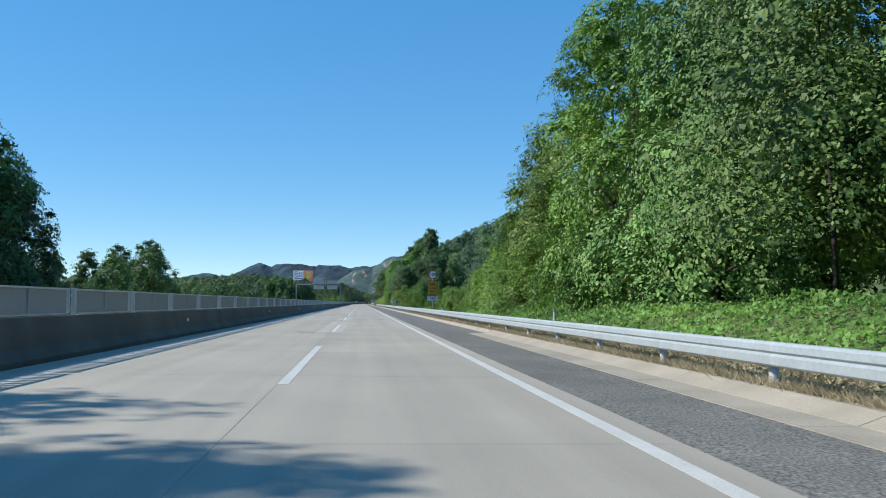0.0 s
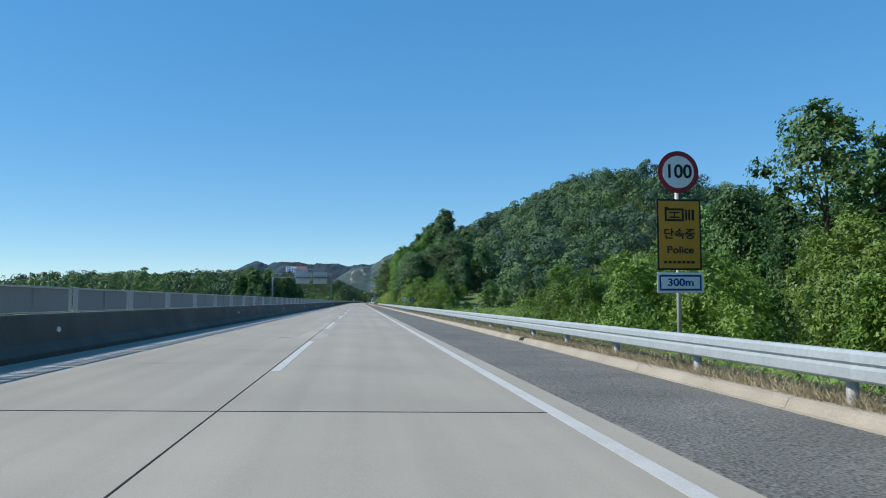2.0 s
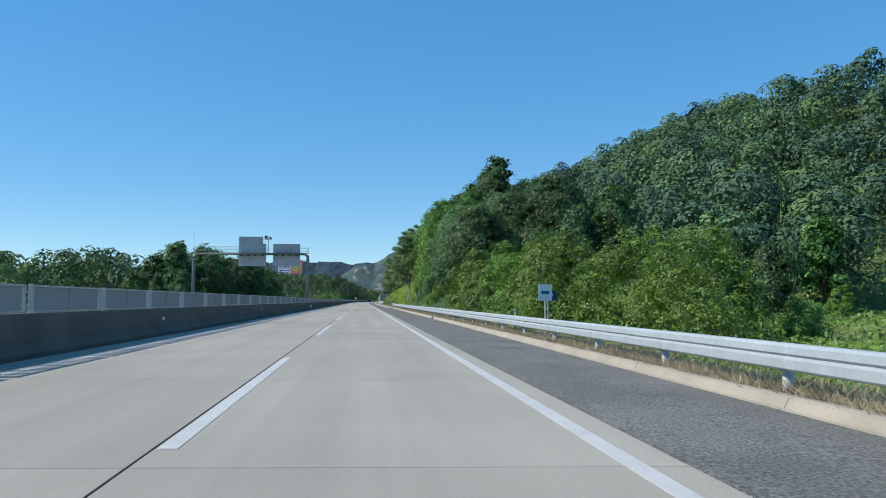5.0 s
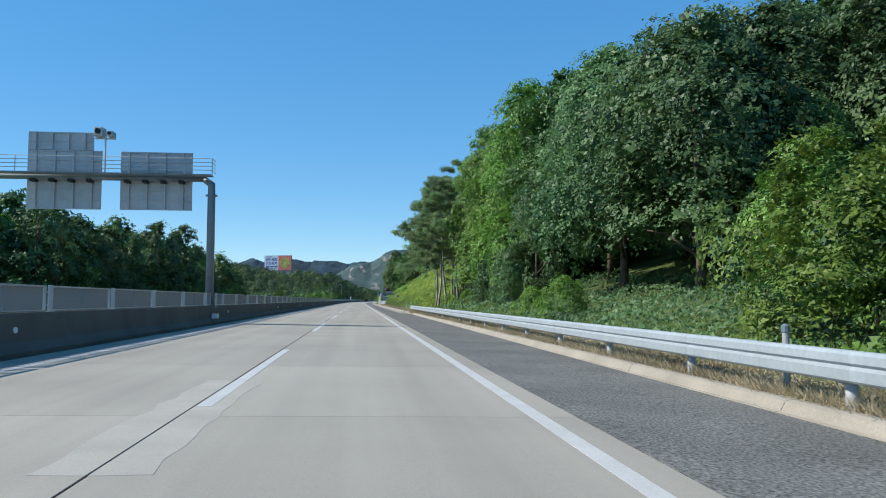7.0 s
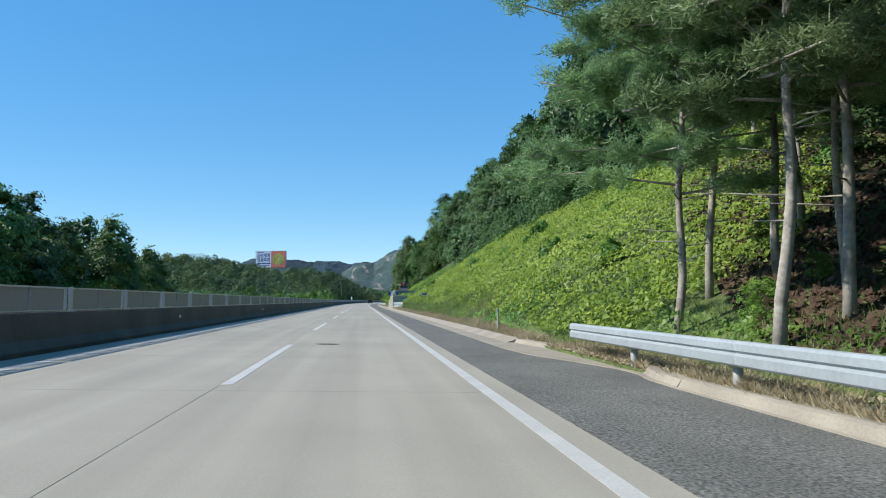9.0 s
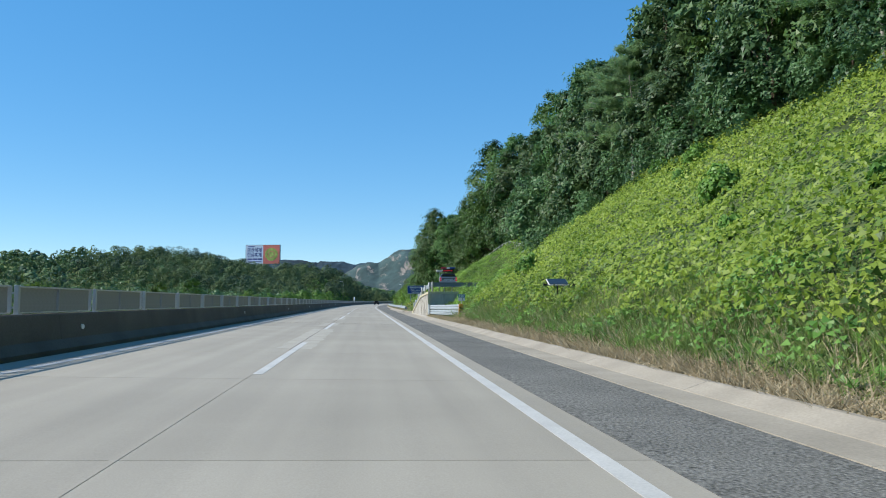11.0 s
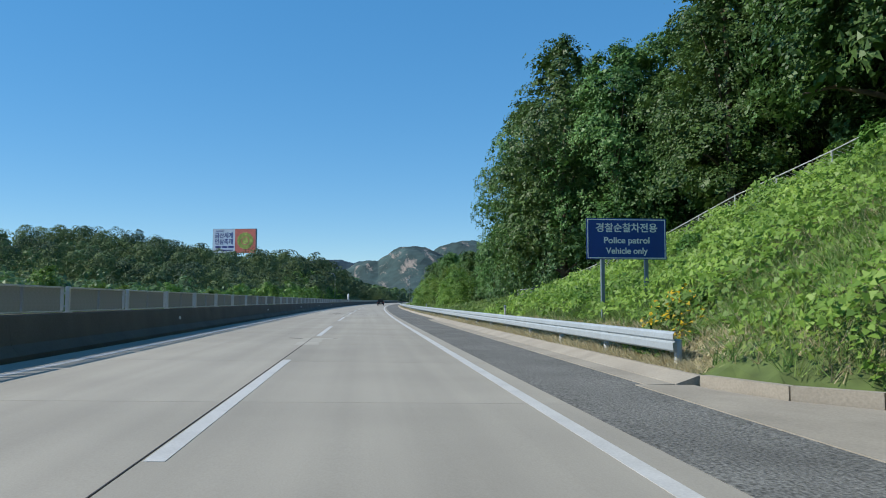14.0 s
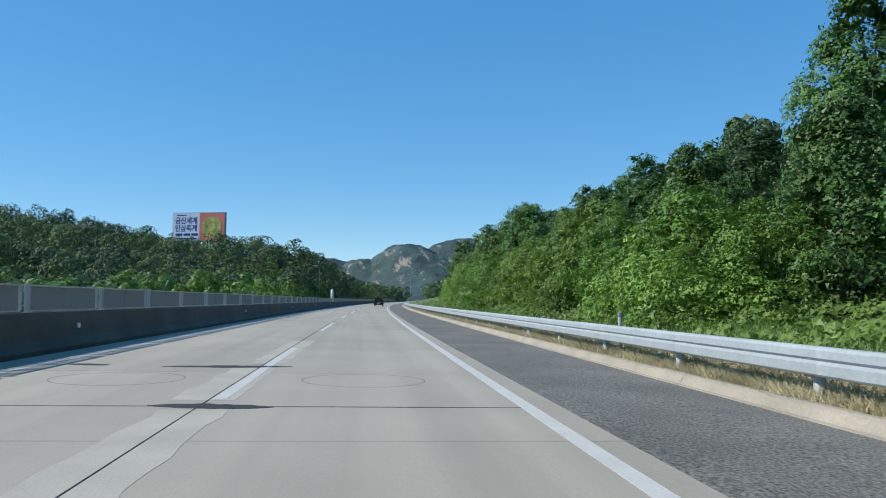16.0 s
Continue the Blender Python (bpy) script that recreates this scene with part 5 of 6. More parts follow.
for x0, x1, a, b in ((-0.30, 0.12, 2.90, 2.945), (-0.30, 0.12, 3.13, 3.175), (-0.30, -0.255, 2.945, 3.13), (0.075, 0.12, 2.945, 3.13), (-0.2, 0.03, 2.97, 3.0), (-0.2, 0.03, 3.07, 3.1), (-0.1, -0.07, 2.97, 3.1), (0.15, 0.19, 2.92, 3.15), (0.22, 0.26, 2.92, 3.15), (0.29, 0.35, 2.92, 3.15), (-0.30, -0.22, 3.177, 3.20)):
    part("camera_symbol", box(bmn(), x0, x1, -0.009, -0.0045, a - z0, b - z0), M_BLACK, yb)
lettering("letter", "단속중", 0.24, M_BLACK, yb, 0.015, -0.009, 2.62 - z0, 0.68)
lettering("letter", "Police", 0.21, M_BLACK, yb, 0.03, -0.009, 2.29 - z0, 0.58)
for k in range(7):
    part("small_writing", box(bmn(), -0.34 + 0.1 * k, -0.265 + 0.1 * k, -0.009, -0.0045, 2.01 - z0, 2.06 - z0), M_BLACK, yb)
wb = part("distance_plate", box(bmn(), -0.49, 0.53, 0.0, 0.012, 1.39 - z0, 1.82 - z0, 0.004), M_WHITE, sg, "white distance plate with a blue border")
part("plate_border", box(bmn(), -0.44, 0.48, -0.004, -0.001, 1.44 - z0, 1.77 - z0), M_BLUE, wb)
part("plate_face", box(bmn(), -0.40, 0.44, -0.008, -0.005, 1.48 - z0, 1.73 - z0), M_WHITE, wb)
lettering("letter", "300m", 0.22, M_BLUE, wb, 0.02, -0.013, 1.605 - z0, 0.56)

# ---- police lay-by: wall, coping, rails ----
wall = tagged(thing("retaining_wall"), "ribbed concrete retaining wall with a cream painted coping", "wall", kind="structure")
TOP = [(380.6, 2.05), (389.6, 1.80), (395.5, 1.0), (401.2, 0.22)]


def top_at(y):
    return along(y, TOP)


def ribbed_wall(z_lo, z_hi, seed):
    """One course of the face: broad upright ribs parted by thin crooked grooves, some broken off halfway."""
    bm = bmn()
    rng = random.Random(seed)
    ys, deep = [380.6], [0.0]
    while ys[-1] < 400.3:
        w = rng.choice((0.09, 0.12, 0.15, 0.2, 0.26))
        y = ys[-1] + w
        for dy, d in ((0, 0.0), (0.008, 1.0), (0.024, 1.0), (0.034, 0.0)):
            ys.append(y + dy)
            deep.append(d)
    rows = 9
    cols = []
    step, kink = [1.0] * rows, [0.0] * rows
    for i, (y, d) in enumerate(zip(ys, deep)):
        if i % 4 == 1:
            cut = rng.choice((0, 2, 3, 3, 5, 6))
            up = rng.random() < 0.5
            step = [0.15 if (k < cut if up else k > rows - 1 - cut) and cut else 1.0 for k in range(rows)]
            k0, sw = rng.uniform(0, 6), rng.choice((0.012, 0.02, 0.035))
            kink = [sw * math.sin(k0 + 0.9 * k) for k in range(rows)]
        t = min(z_hi, top_at(y) - 0.172)
        bulge = 0.008 * rng.uniform(-1, 1)
        col = []
        for k in range(rows):
            z = z_lo + (max(t, z_lo + 0.01) - z_lo) * k / (rows - 1)
            col.append(bm.verts.new((5.125 + 0.032 * d * step[k] + bulge * (d == 0), y + kink[k], z)))
        cols.append(col)
    for a, b in zip(cols, cols[1:]):
        if max(v.co.z for v in a) - z_lo < 0.02:
            continue
        for k in range(rows - 1):
            f = bm.faces.new((a[k], b[k], b[k + 1], a[k + 1]))
            f.material_index = int(max(a[k].co.x, b[k].co.x) > 5.145)
    return bm


M_GROOVE = material("grimy_groove_concrete", (0.16, 0.148, 0.125), 0.95, vary=0.5, grain=12, stain=2.5, bump=0.2, coords="World", fine=0.6)
for lo, hi, seed in ((-0.02, 1.195, 3), (1.22, 1.9, 5)):
    part("face", ribbed_wall(lo, hi, seed), M_WALLC, wall).data.materials.append(M_GROOVE)
part("footing", box(bmn(), 5.06, 5.2, 380.6, 400.6, -0.2, 0.03, 0.01), M_WALLC, wall)
bm = bmn()
ring = []
for y in [380.62, 389.6, 395.5, 400.6]:
    ring.append([bm.verts.new(p) for p in ((5.177, y, -0.5), (5.5, y, -0.5), (5.5, y, top_at(y) - 0.174), (5.177, y, top_at(y) - 0.174))])
for a, b in zip(ring, ring[1:]):
    for k in range(4):
        bm.faces.new((a[k], a[(k + 1) % 4], b[(k + 1) % 4], b[k]))
bm.faces.new(ring[0]), bm.faces.new(ring[-1][::-1])
part("core", bm, M_WALLC, wall)
bm = bmn()
ring = []
for y in [380.43, 389.6, 395.5, 401.3]:
    ring.append([bm.verts.new(p) for p in ((5.05, y, top_at(y) - 0.17), (5.52, y, top_at(y) - 0.17), (5.52, y, top_at(y)), (5.05, y, top_at(y)))])
for a, b in zip(ring, ring[1:]):
    for k in range(4):
        bm.faces.new((a[k], a[(k + 1) % 4], b[(k + 1) % 4], b[k]))
bm.faces.new(ring[0]), bm.faces.new(ring[-1][::-1])
part("coping", bm, M_COPING, wall, "cream painted coping")
part("end_block", box(bmn(), 5.04, 5.53, 400.3, 401.6, -0.2, 0.2, 0.02), M_COPING, wall, "cream painted end block")
part("corner_post", box(bmn(), 5.04, 5.24, 380.42, 380.6, -0.12, 1.878), M_COPING, wall, "cream painted wall corner")
part("cross_wall", box(bmn(), 5.25, 9.5, 380.48, 380.75, -0.3, 1.87), M_WALLC, wall)
part("cross_coping", box(bmn(), 5.53, 9.5, 380.42, 380.85, 1.872, 2.05, 0.01), M_COPING, wall)

# ramp of the lay-by and its apron
bm = bmn()
ring = []
for y, w in ((380.86, 9.6), (389.6, 9.6), (395.5, 9.6), (401.2, 9.8)):
    z = top_at(y) - 0.2
    ring.append([bm.verts.new(p) for p in ((5.53, y, z - 0.4), (w, y, z - 0.4), (w, y, z), (5.53, y, z))])
for a, b in zip(ring, ring[1:]):
    for k in range(4):
        bm.faces.new((a[k], a[(k + 1) % 4], b[(k + 1) % 4], b[k]))
tagged(part("ramp", bm, M_CONC), "short concrete ramp behind the retaining wall", "ramp", kind="structure")
bm = bmn()
rim = [(4.905, 401.2), (9.8, 401.2), (10.55, 404), (9.95, 407.5), (8.0, 411.5), (6.15, 414.25), (5.4, 415.1), (4.905, 416.6)]
lo = [bm.verts.new((x, y, road_z(x) - 0.3)) for x, y in rim]
hi = [bm.verts.new((x, y, road_z(x) - 0.008)) for x, y in rim]
bm.faces.new(hi)
for k in range(len(rim)):
    bm.faces.new((lo[k], lo[(k + 1) % len(rim)], hi[(k + 1) % len(rim)], hi[k]))
tagged(part("apron", bm, M_CONC), "flat concrete apron of the lay-by", "apron", kind="structure")
kb = tagged(thing("apron_kerb"), "weathered concrete kerb round the lay-by apron", "kerb", kind="structure")
edge = [(9.85, 401.4), (10.6, 404), (10.0, 407.55), (8.05, 411.55), (6.2, 414.3), (5.45, 415.15), (4.92, 416.75)]
for (xa, ya), (xb, yb_) in zip(edge, edge[1:]):
    d = Vector((xb - xa, yb_ - ya, 0))
    n = max(1, round(d.length / 1.5))
    for i in range(n):
        p, q = Vector((xa, ya, 0)) + d * (i + 0.01) / n, Vector((xa, ya, 0)) + d * (i + 0.99) / n
        s = d.normalized().cross(Vector((0, 0, 1))) * -0.16
        bm = bmn()
        zz = 0.07
        v = [bm.verts.new((c.x, c.y, z)) for z in (-0.3, zz) for c in (p, q, q - s, p - s)]
        for f in ((3, 2, 1, 0), (4, 5, 6, 7), (0, 1, 5, 4), (1, 2, 6, 5), (2, 3, 7, 6), (3, 0, 4, 7)):
            bm.faces.new([v[k] for k in f])
        part("kerb_stone", bm, M_CONC, kb)

# rails on the wall
wr = tagged(thing("wall_guardrail"), "galvanised guardrail stepping down along the retaining wall", "guardrail")
ys = [381.0, 385.1, 389.1, 393.6, 397.8, 400.3]
for y in ys:
    part("post", tube(bmn(), [(5.18, y, top_at(y) - 0.1), (5.18, y, top_at(y) + 0.74), (5.18, y, top_at(y) + 0.76)], [0.07, 0.07, 0.05], 12), M_POSTW, wr, smooth=True)
for a, b in zip(ys, ys[1:]):
    bm = beam_bm(1.0)
    za, zb = top_at(a) + 0.36, top_at(b) + 0.36
    for v in bm.verts:
        k = v.co.y
        v.co = Vector((5.34 + v.co.x, a + (b - a) * k, v.co.z + za + (zb - za) * k))
    part("beam", bm, M_GALV, wr)
part("end_cap", box(bmn(), 5.262, 5.34, 400.2, 401.0, top_at(400.3) + 0.34, top_at(400.3) + 0.74, 0.03), M_GALV, wr)
cr = tagged(thing("cross_guardrail"), "steel guardrail across the head of the ramp, its shaded side painted dark", "guardrail")
for x in (5.42, 9.3):
    part("post", tube(bmn(), [(x, 380.62, 2.02), (x, 380.62, 2.84), (x, 380.62, 2.86)], [0.07, 0.07, 0.05], 12), M_POSTW, cr, smooth=True)
bm = beam_bm(4.3)
for v in bm.verts:
    v.co = Vector((5.2 + v.co.y, 380.72 - v.co.x, v.co.z + 2.46))
# dark gantry grey puts the shade on the beam's near side into its colour
part("beam", bm, M_GANTRY, cr)

# double rail before the wall, with its hazard end
def flare(y):
    """How far the double rail swings out from the road, away from the wall."""
    return 0.85 * max(0.0, (379.5 - y) / 12) ** 1.2


dr = tagged(thing("double_guardrail"), "two galvanised guardrail beams one above the other", "guardrail")
for z in (0.22, 0.60):
    for k in range(4):
        bm = beam_bm(3.44)
        for v in bm.verts:
            y = 366.9 + 3.4 * k + v.co.y
            v.co = Vector((5.16 + flare(y) + v.co.x + 0.004 * (k % 2), y, z + v.co.z + 0.1 * flare(y)))
        part("beam", bm, M_GALV, dr)
for y in (367.2, 369.2, 371.2, 373.2, 375.2, 377.2, 379.2):
    part("post", tube(bmn(), [(5.3 + flare(y), y, -0.4), (5.3 + flare(y), y, 0.9)], 0.07, 10), M_POSTW, dr, smooth=True)
ep = part("end_plate", box(bmn(), 5.062, 5.072, 379.2, 380.4, 0.18, 0.98, 0.004), M_GALV, dr, "flat steel plate bolting the beams to the wall")
for y in (379.5, 379.62, 379.74):
    for z in (0.3, 0.42, 0.74, 0.86):
        part("bolt", tube(bmn(), [(5.05, y, z), (5.063, y, z)], 0.018, 8), M_BLACK, ep)
he = part("hazard_end", box(bmn(), 5.90, 6.18, 366.65, 366.86, 0.24, 1.08, 0.04), M_YELLOW, dr, "yellow and black hazard end cap")
for k in range(3):
    bm = box(bmn(), -0.13, 0.13, -0.004, 0.0, -0.045, 0.045)
    o = part("hazard_stripe", bm, M_BLACK, he)
    o.matrix_basis = pose(6.04, 366.647, 0.36 + 0.22 * k, 0, 35, 0)

# ---- dummy patrol car on two posts ----
M_CARW = material("silver_white_car_paint", (0.40, 0.42, 0.47), 0.3, vary=0.05, grain=4, stain=1, bump=0, fine=0.05)
M_CARB = material("navy_car_paint", (0.02, 0.035, 0.12), 0.3, vary=0.1, grain=4, stain=1, bump=0, fine=0.05)
M_TAIL = material("red_lens", (0.55, 0.02, 0.03), 0.25, vary=0.1, grain=4, stain=1, bump=0, fine=0.05)
tl = M_TAIL.node_tree.nodes["Principled BSDF"]
tl.inputs["Emission Color"].default_value, tl.inputs["Emission Strength"].default_value = (1, 0.05, 0.06, 1), 0.25
dc = tagged(thing("dummy_patrol_car", 6.83, 381.3, 1.74), "dummy patrol car rear with lit tail lamps mounted on posts", "dummy car")


def shell(rows, y0, y1, taper=0.0):
    """A closed body from rows of (height, half width)."""
    bm = bmn()
    fr = [[bm.verts.new((s * w, y, z)) for s in (-1, 1)] for y, kk in ((y0, 1), (y1, 1 - taper)) for z, w in [(z, w * kk) for z, w in rows]]
    n = len(rows)
    a, b = fr[:n], fr[n:]
    for k in range(n - 1):
        bm.faces.new((a[k][0], a[k][1], a[k + 1][1], a[k + 1][0]))
        bm.faces.new((b[k][1], b[k][0], b[k + 1][0], b[k + 1][1]))
        for s in (0, 1):
            bm.faces.new((a[k][s], a[k + 1][s], b[k + 1][s], b[k][s]))
    bm.faces.new((a[0][0], b[0][0], b[0][1], a[0][1]))
    bm.faces.new((a[-1][0], a[-1][1], b[-1][1], b[-1][0]))
    bmesh.ops.bevel(bm, geom=list(bm.edges), offset=0.025, segments=2, affect="EDGES")
    return bm


part("body", shell([(0.90, 0.62), (1.0, 0.74), (1.55, 0.78), (1.72, 0.74)], 0.0, 0.7), M_CARW, dc)
part("greenhouse", shell([(1.722, 0.72), (1.78, 0.69), (1.96, 0.58), (2.02, 0.50)], 0.05, 0.65), M_CARB, dc)
part("rear_window", box(bmn(), -0.56, 0.56, 0.022, 0.049, 1.77, 1.94, 0.005), M_GLASS, dc)
part("bumper", box(bmn(), -0.7, 0.7, -0.05, -0.002, 0.96, 1.12, 0.02), M_CARB, dc)
part("tailgate_panel", box(bmn(), -0.5, 0.5, -0.012, -0.002, 1.28, 1.62, 0.004), M_CARW, dc)
part("number_plate", box(bmn(), -0.22, 0.22, -0.024, -0.013, 1.33, 1.42), M_WHITE, dc)
part("plate_writing", box(bmn(), -0.17, 0.17, -0.03, -0.025, 1.36, 1.39), M_BLACK, dc)
part("trim", box(bmn(), -0.5, 0.5, -0.024, -0.013, 1.55, 1.60), M_BLACK, dc)
for x in (-0.70, 0.70):
    for z in (1.40, 1.59):
        part("tail_lamp", tube(bmn(), [(x, -0.03, z), (x, 0.02, z)], 0.075, 14), M_TAIL, dc, "lit red tail lamp")
for x in (-0.52, 0.52):
    rg_ = part("badge_ring", tube(bmn(), [(x, -0.022, 1.5), (x, -0.013, 1.5)], 0.085, 16), M_BLACK, dc)
    part("badge_hub", tube(bmn(), [(x, -0.03, 1.5), (x, -0.023, 1.5)], 0.045, 14), M_CARW, rg_)
for x in (-0.55, 0.55):
    part("wheel", tube(bmn(), [(x - 0.09, 0.3, 0.92), (x + 0.09, 0.3, 0.92)], 0.16, 18), M_BLACKRUB, dc)
for x in (-0.35, 0.35):
    part("support_post", box(bmn(), x - 0.035, x + 0.035, 0.3, 0.37, -0.1, 0.92), M_GALV, dc)
dc.scale = (0.93, 0.9, 0.9)
lb = thing("light_bar", 6.83, 381.62, 3.68)
lb.scale = (0.88, 0.88, 0.95)
tagged(lb, "warning light bar on a dark frame above the dummy car", "light bar")
part("frame", box(bmn(), -0.5, 0.5, -0.04, 0.04, 0.0, 0.30, 0.01), M_BLACK, lb)
for k in range(5):
    part("led_module", box(bmn(), -0.42 + 0.18 * k, -0.32 + 0.18 * k, -0.06, -0.042, 0.10, 0.20, 0.005), M_TAIL, lb, "lit red matrix module")
part("red_lens", box(bmn(), -0.68, -0.14, -0.14, 0.14, 0.305, 0.46, 0.04), M_RED, lb)
part("white_lens", box(bmn(), -0.135, 0.135, -0.13, 0.13, 0.31, 0.45, 0.02), M_WHITE, lb)
part("blue_lens", box(bmn(), 0.14, 0.68, -0.14, 0.14, 0.305, 0.46, 0.04), M_BLUE, lb)
for x in (-0.4, 0.4):
    part("stay", box(bmn(), x - 0.02, x + 0.02, -0.02, 0.02, -0.2, 0.0), M_BLACK, lb)
sb = tagged(thing("solar_box", 6.1, 381.6, 3.70), "small pale solar panel on an arm beside the light bar", "solar panel")
part("panel", box(bmn(), -0.28, 0.28, -0.16, 0.16, 0.12, 0.17, 0.01), M_WHITE, sb)
part("side", box(bmn(), -0.24, 0.24, -0.12, 0.12, 0.0, 0.12, 0.01), M_SIGNBACK, sb)
part("leg", box(bmn(), -0.02, 0.02, -0.02, 0.02, -2.1, 0.0), M_GALV, sb)

# ---- kilometre plate, solar lamp, small signs ----
M_TEAL = material("teal_sheeting", (0.02, 0.16, 0.22), 0.45, vary=0.1, grain=10, stain=2, bump=0, fine=0.1)
km = tagged(thing("kilometre_plate", 6.1, 366.8, ground_at(6.1, 366.8)), "small teal and white kilometre plate on a post in the weeds", "road sign")
part("post", tube(bmn(), [(0, 0.03, -0.2), (0, 0.03, 1.4)], 0.025, 8), M_POSTW, km)
part("upper_plate", box(bmn(), -0.23, 0.23, 0, 0.01, 1.21, 1.42), M_TEAL, km)
part("lower_plate", box(bmn(), -0.21, 0.21, 0, 0.01, 1.0, 1.205), M_WHITE, km)
lettering("digit", "187", 0.2, M_WHITE, km, 0, -0.004, 1.315, 0.34)
lettering("digit", "1", 0.19, M_BLACK, km, 0.06, -0.004, 1.1)
so = tagged(thing("solar_lamp", 7.3, 347.1, ground_at(7.3, 347.1)), "solar panel on a short post among the creepers", "solar lamp")
zz = 1.97 - ground_at(7.3, 347.1)
part("post", tube(bmn(), [(0, 0, -0.3), (0, 0, zz)], 0.035, 8), M_BLACK, so)
part("crossbar", box(bmn(), -0.55, 0.75, -0.08, 0.08, zz - 0.14, zz - 0.06), M_BLACK, so)
p = part("panel", box(bmn(), -0.36, 0.36, -0.25, 0.25, 0.0, 0.03, 0.005), M_GLASS, so)
p.matrix_basis = pose(0, 0, zz, 25, 0, 0)
f = part("panel_frame", box(bmn(), -0.39, 0.39, -0.28, 0.28, -0.02, -0.001), M_WHITE, so)
f.matrix_basis = pose(0, 0, zz, 25, 0, 0)
for x, y, w, h, mt, lab in ((6.4, 172, 0.5, 0.6, M_WHITE, "small pale roadside plate on a post"), (8.0, 178, 0.75, 0.4, M_BLUE, "small blue direction plate on a post")):
    s = tagged(thing("roadside_plate", x, y, ground_at(x, y)), lab, "road sign")
    part("post", tube(bmn(), [(0, 0.03, -0.2), (0, 0.03, 1.9)], 0.03, 8), M_POSTW, s)
    part("plate", box(bmn(), -w / 2, w / 2, 0, 0.012, 1.9 - h, 1.9), mt, s)
    part("plate_writing", box(bmn(), -w * 0.3, w * 0.3, -0.004, -0.001, 1.9 - h * 0.6, 1.9 - h * 0.4), M_TEAL if mt == M_WHITE else M_WHITE, s)

bs = tagged(thing("blue_sign", 7.0, 425.7, ground_at(7.0, 425.7)), "blue patrol car lay-by sign with white Korean and English words", "road sign")
z0 = ground_at(7.0, 425.7)
for x in (-0.68, 0.57):
    part("post", box(bmn(), x - 0.05, x + 0.05, 0.02, 0.12, -0.4, 3.4 - z0, 0.01), M_GANTRY, bs)
pn = part("panel", box(bmn(), -1.15, 1.14, 0, 0.018, 2.36 - z0, 3.50 - z0, 0.006), M_BLUE, bs)
for x0, x1, a, b in ((-1.12, 1.11, 2.385, 2.41), (-1.12, 1.11, 3.45, 3.475), (-1.12, -1.095, 2.411, 3.449), (1.085, 1.11, 2.411, 3.449)):
    part("border", box(bmn(), x0, x1, -0.004, -0.001, a - z0, b - z0), M_WHITE, pn)
lettering("letter", "경찰순찰차전용", 0.27, M_WHITE, pn, 0, -0.005, 3.22 - z0, 1.75)
lettering("letter", "Police patrol", 0.24, M_WHITE, pn, 0, -0.005, 2.88 - z0, 1.3)
lettering("letter", "Vehicle only", 0.24, M_WHITE, pn, 0, -0.005, 2.59 - z0, 1.2)

# ---- chain-link fence up the slope ----
def fence_line(pts, name, label, height=0.95, gap=2.0):
    f = tagged(thing(name), label, "fence")
    wires = []
    for (xa, ya), (xb, yb2) in zip(pts, pts[1:]):
        n = max(1, round(math.hypot(xb - xa, yb2 - ya) / gap))
        for i in range(n):
            p = [Vector((x, y, ground_at(x, y))) for x, y in ((xa + (xb - xa) * k / n, ya + (yb2 - ya) * k / n) for k in (i, i + 1))]
            part("post", tube(bmn(), [p[0] - Vector((0, 0, 0.3)), p[0] + Vector((0, 0, height))], 0.03, 6), M_POSTW, f)
            part("top_rail", tube(bmn(), [p[0] + Vector((0, 0, height - 0.03)), p[1] + Vector((0, 0, height - 0.03))], 0.022, 6), M_POSTW, f)
            bm = bmn()
            up = Vector((0, 0, height - 0.1))
            d = p[1] - p[0]
            m = 12
            for k in range(m):
                for s in (0, 1):
                    a = p[0] + d * k / m + (up if s else Vector((0, 0, 0.05)))
                    e = p[0] + d * min(m, k + 6) / m + (Vector((0, 0, 0.05)) if s else up) * 1.0
                    if k + 6 > m:
                        e = p[0] + d + (up.lerp(Vector((0, 0, 0.05)), (m - k) / 6) if s else Vector((0, 0, 0.05)).lerp(up, (m - k) / 6))
                    tube(bm, [a, e], 0.005, 3, False)
            part("mesh_panel", bm, M_POSTW, f)
    return f


fence_line([(10.2, 456.3), (11.0, 452.3), (11.5, 448.3), (11.9, 444.5), (12.1, 438.5), (14.2, 430.5), (17.0, 422), (19.8, 412)], "chain_link_fence", "pale chain-link fence climbing the grassy slope")

# ---- street lamp in the field ----
def street_lamp(x, y, h, label, arm=0.9):
    s = tagged(thing("street_lamp", x + cx(y), y, ground_at(x + cx(y), y)), label, "street lamp")
    part("pole", tube(bmn(), [(0, 0, -0.4), (0, 0, h * 0.9), (-arm * 0.3, 0, h)], [0.08, 0.055, 0.045], 8), M_POSTW, s, smooth=True)
    part("lamp_head", box(bmn(), -arm, -arm * 0.25, -0.12, 0.12, h - 0.03, h + 0.09, 0.03), M_WHITE, s)
    return s


street_lamp(51.6, 187.7, 4.3, "pale street lamp at the edge of the field")
street_lamp(-18.5, 676, 11, "tall street lamp beside the far bend", 1.6)
street_lamp(6.5, 760, 11, "tall street lamp beside the far bend", 1.6)

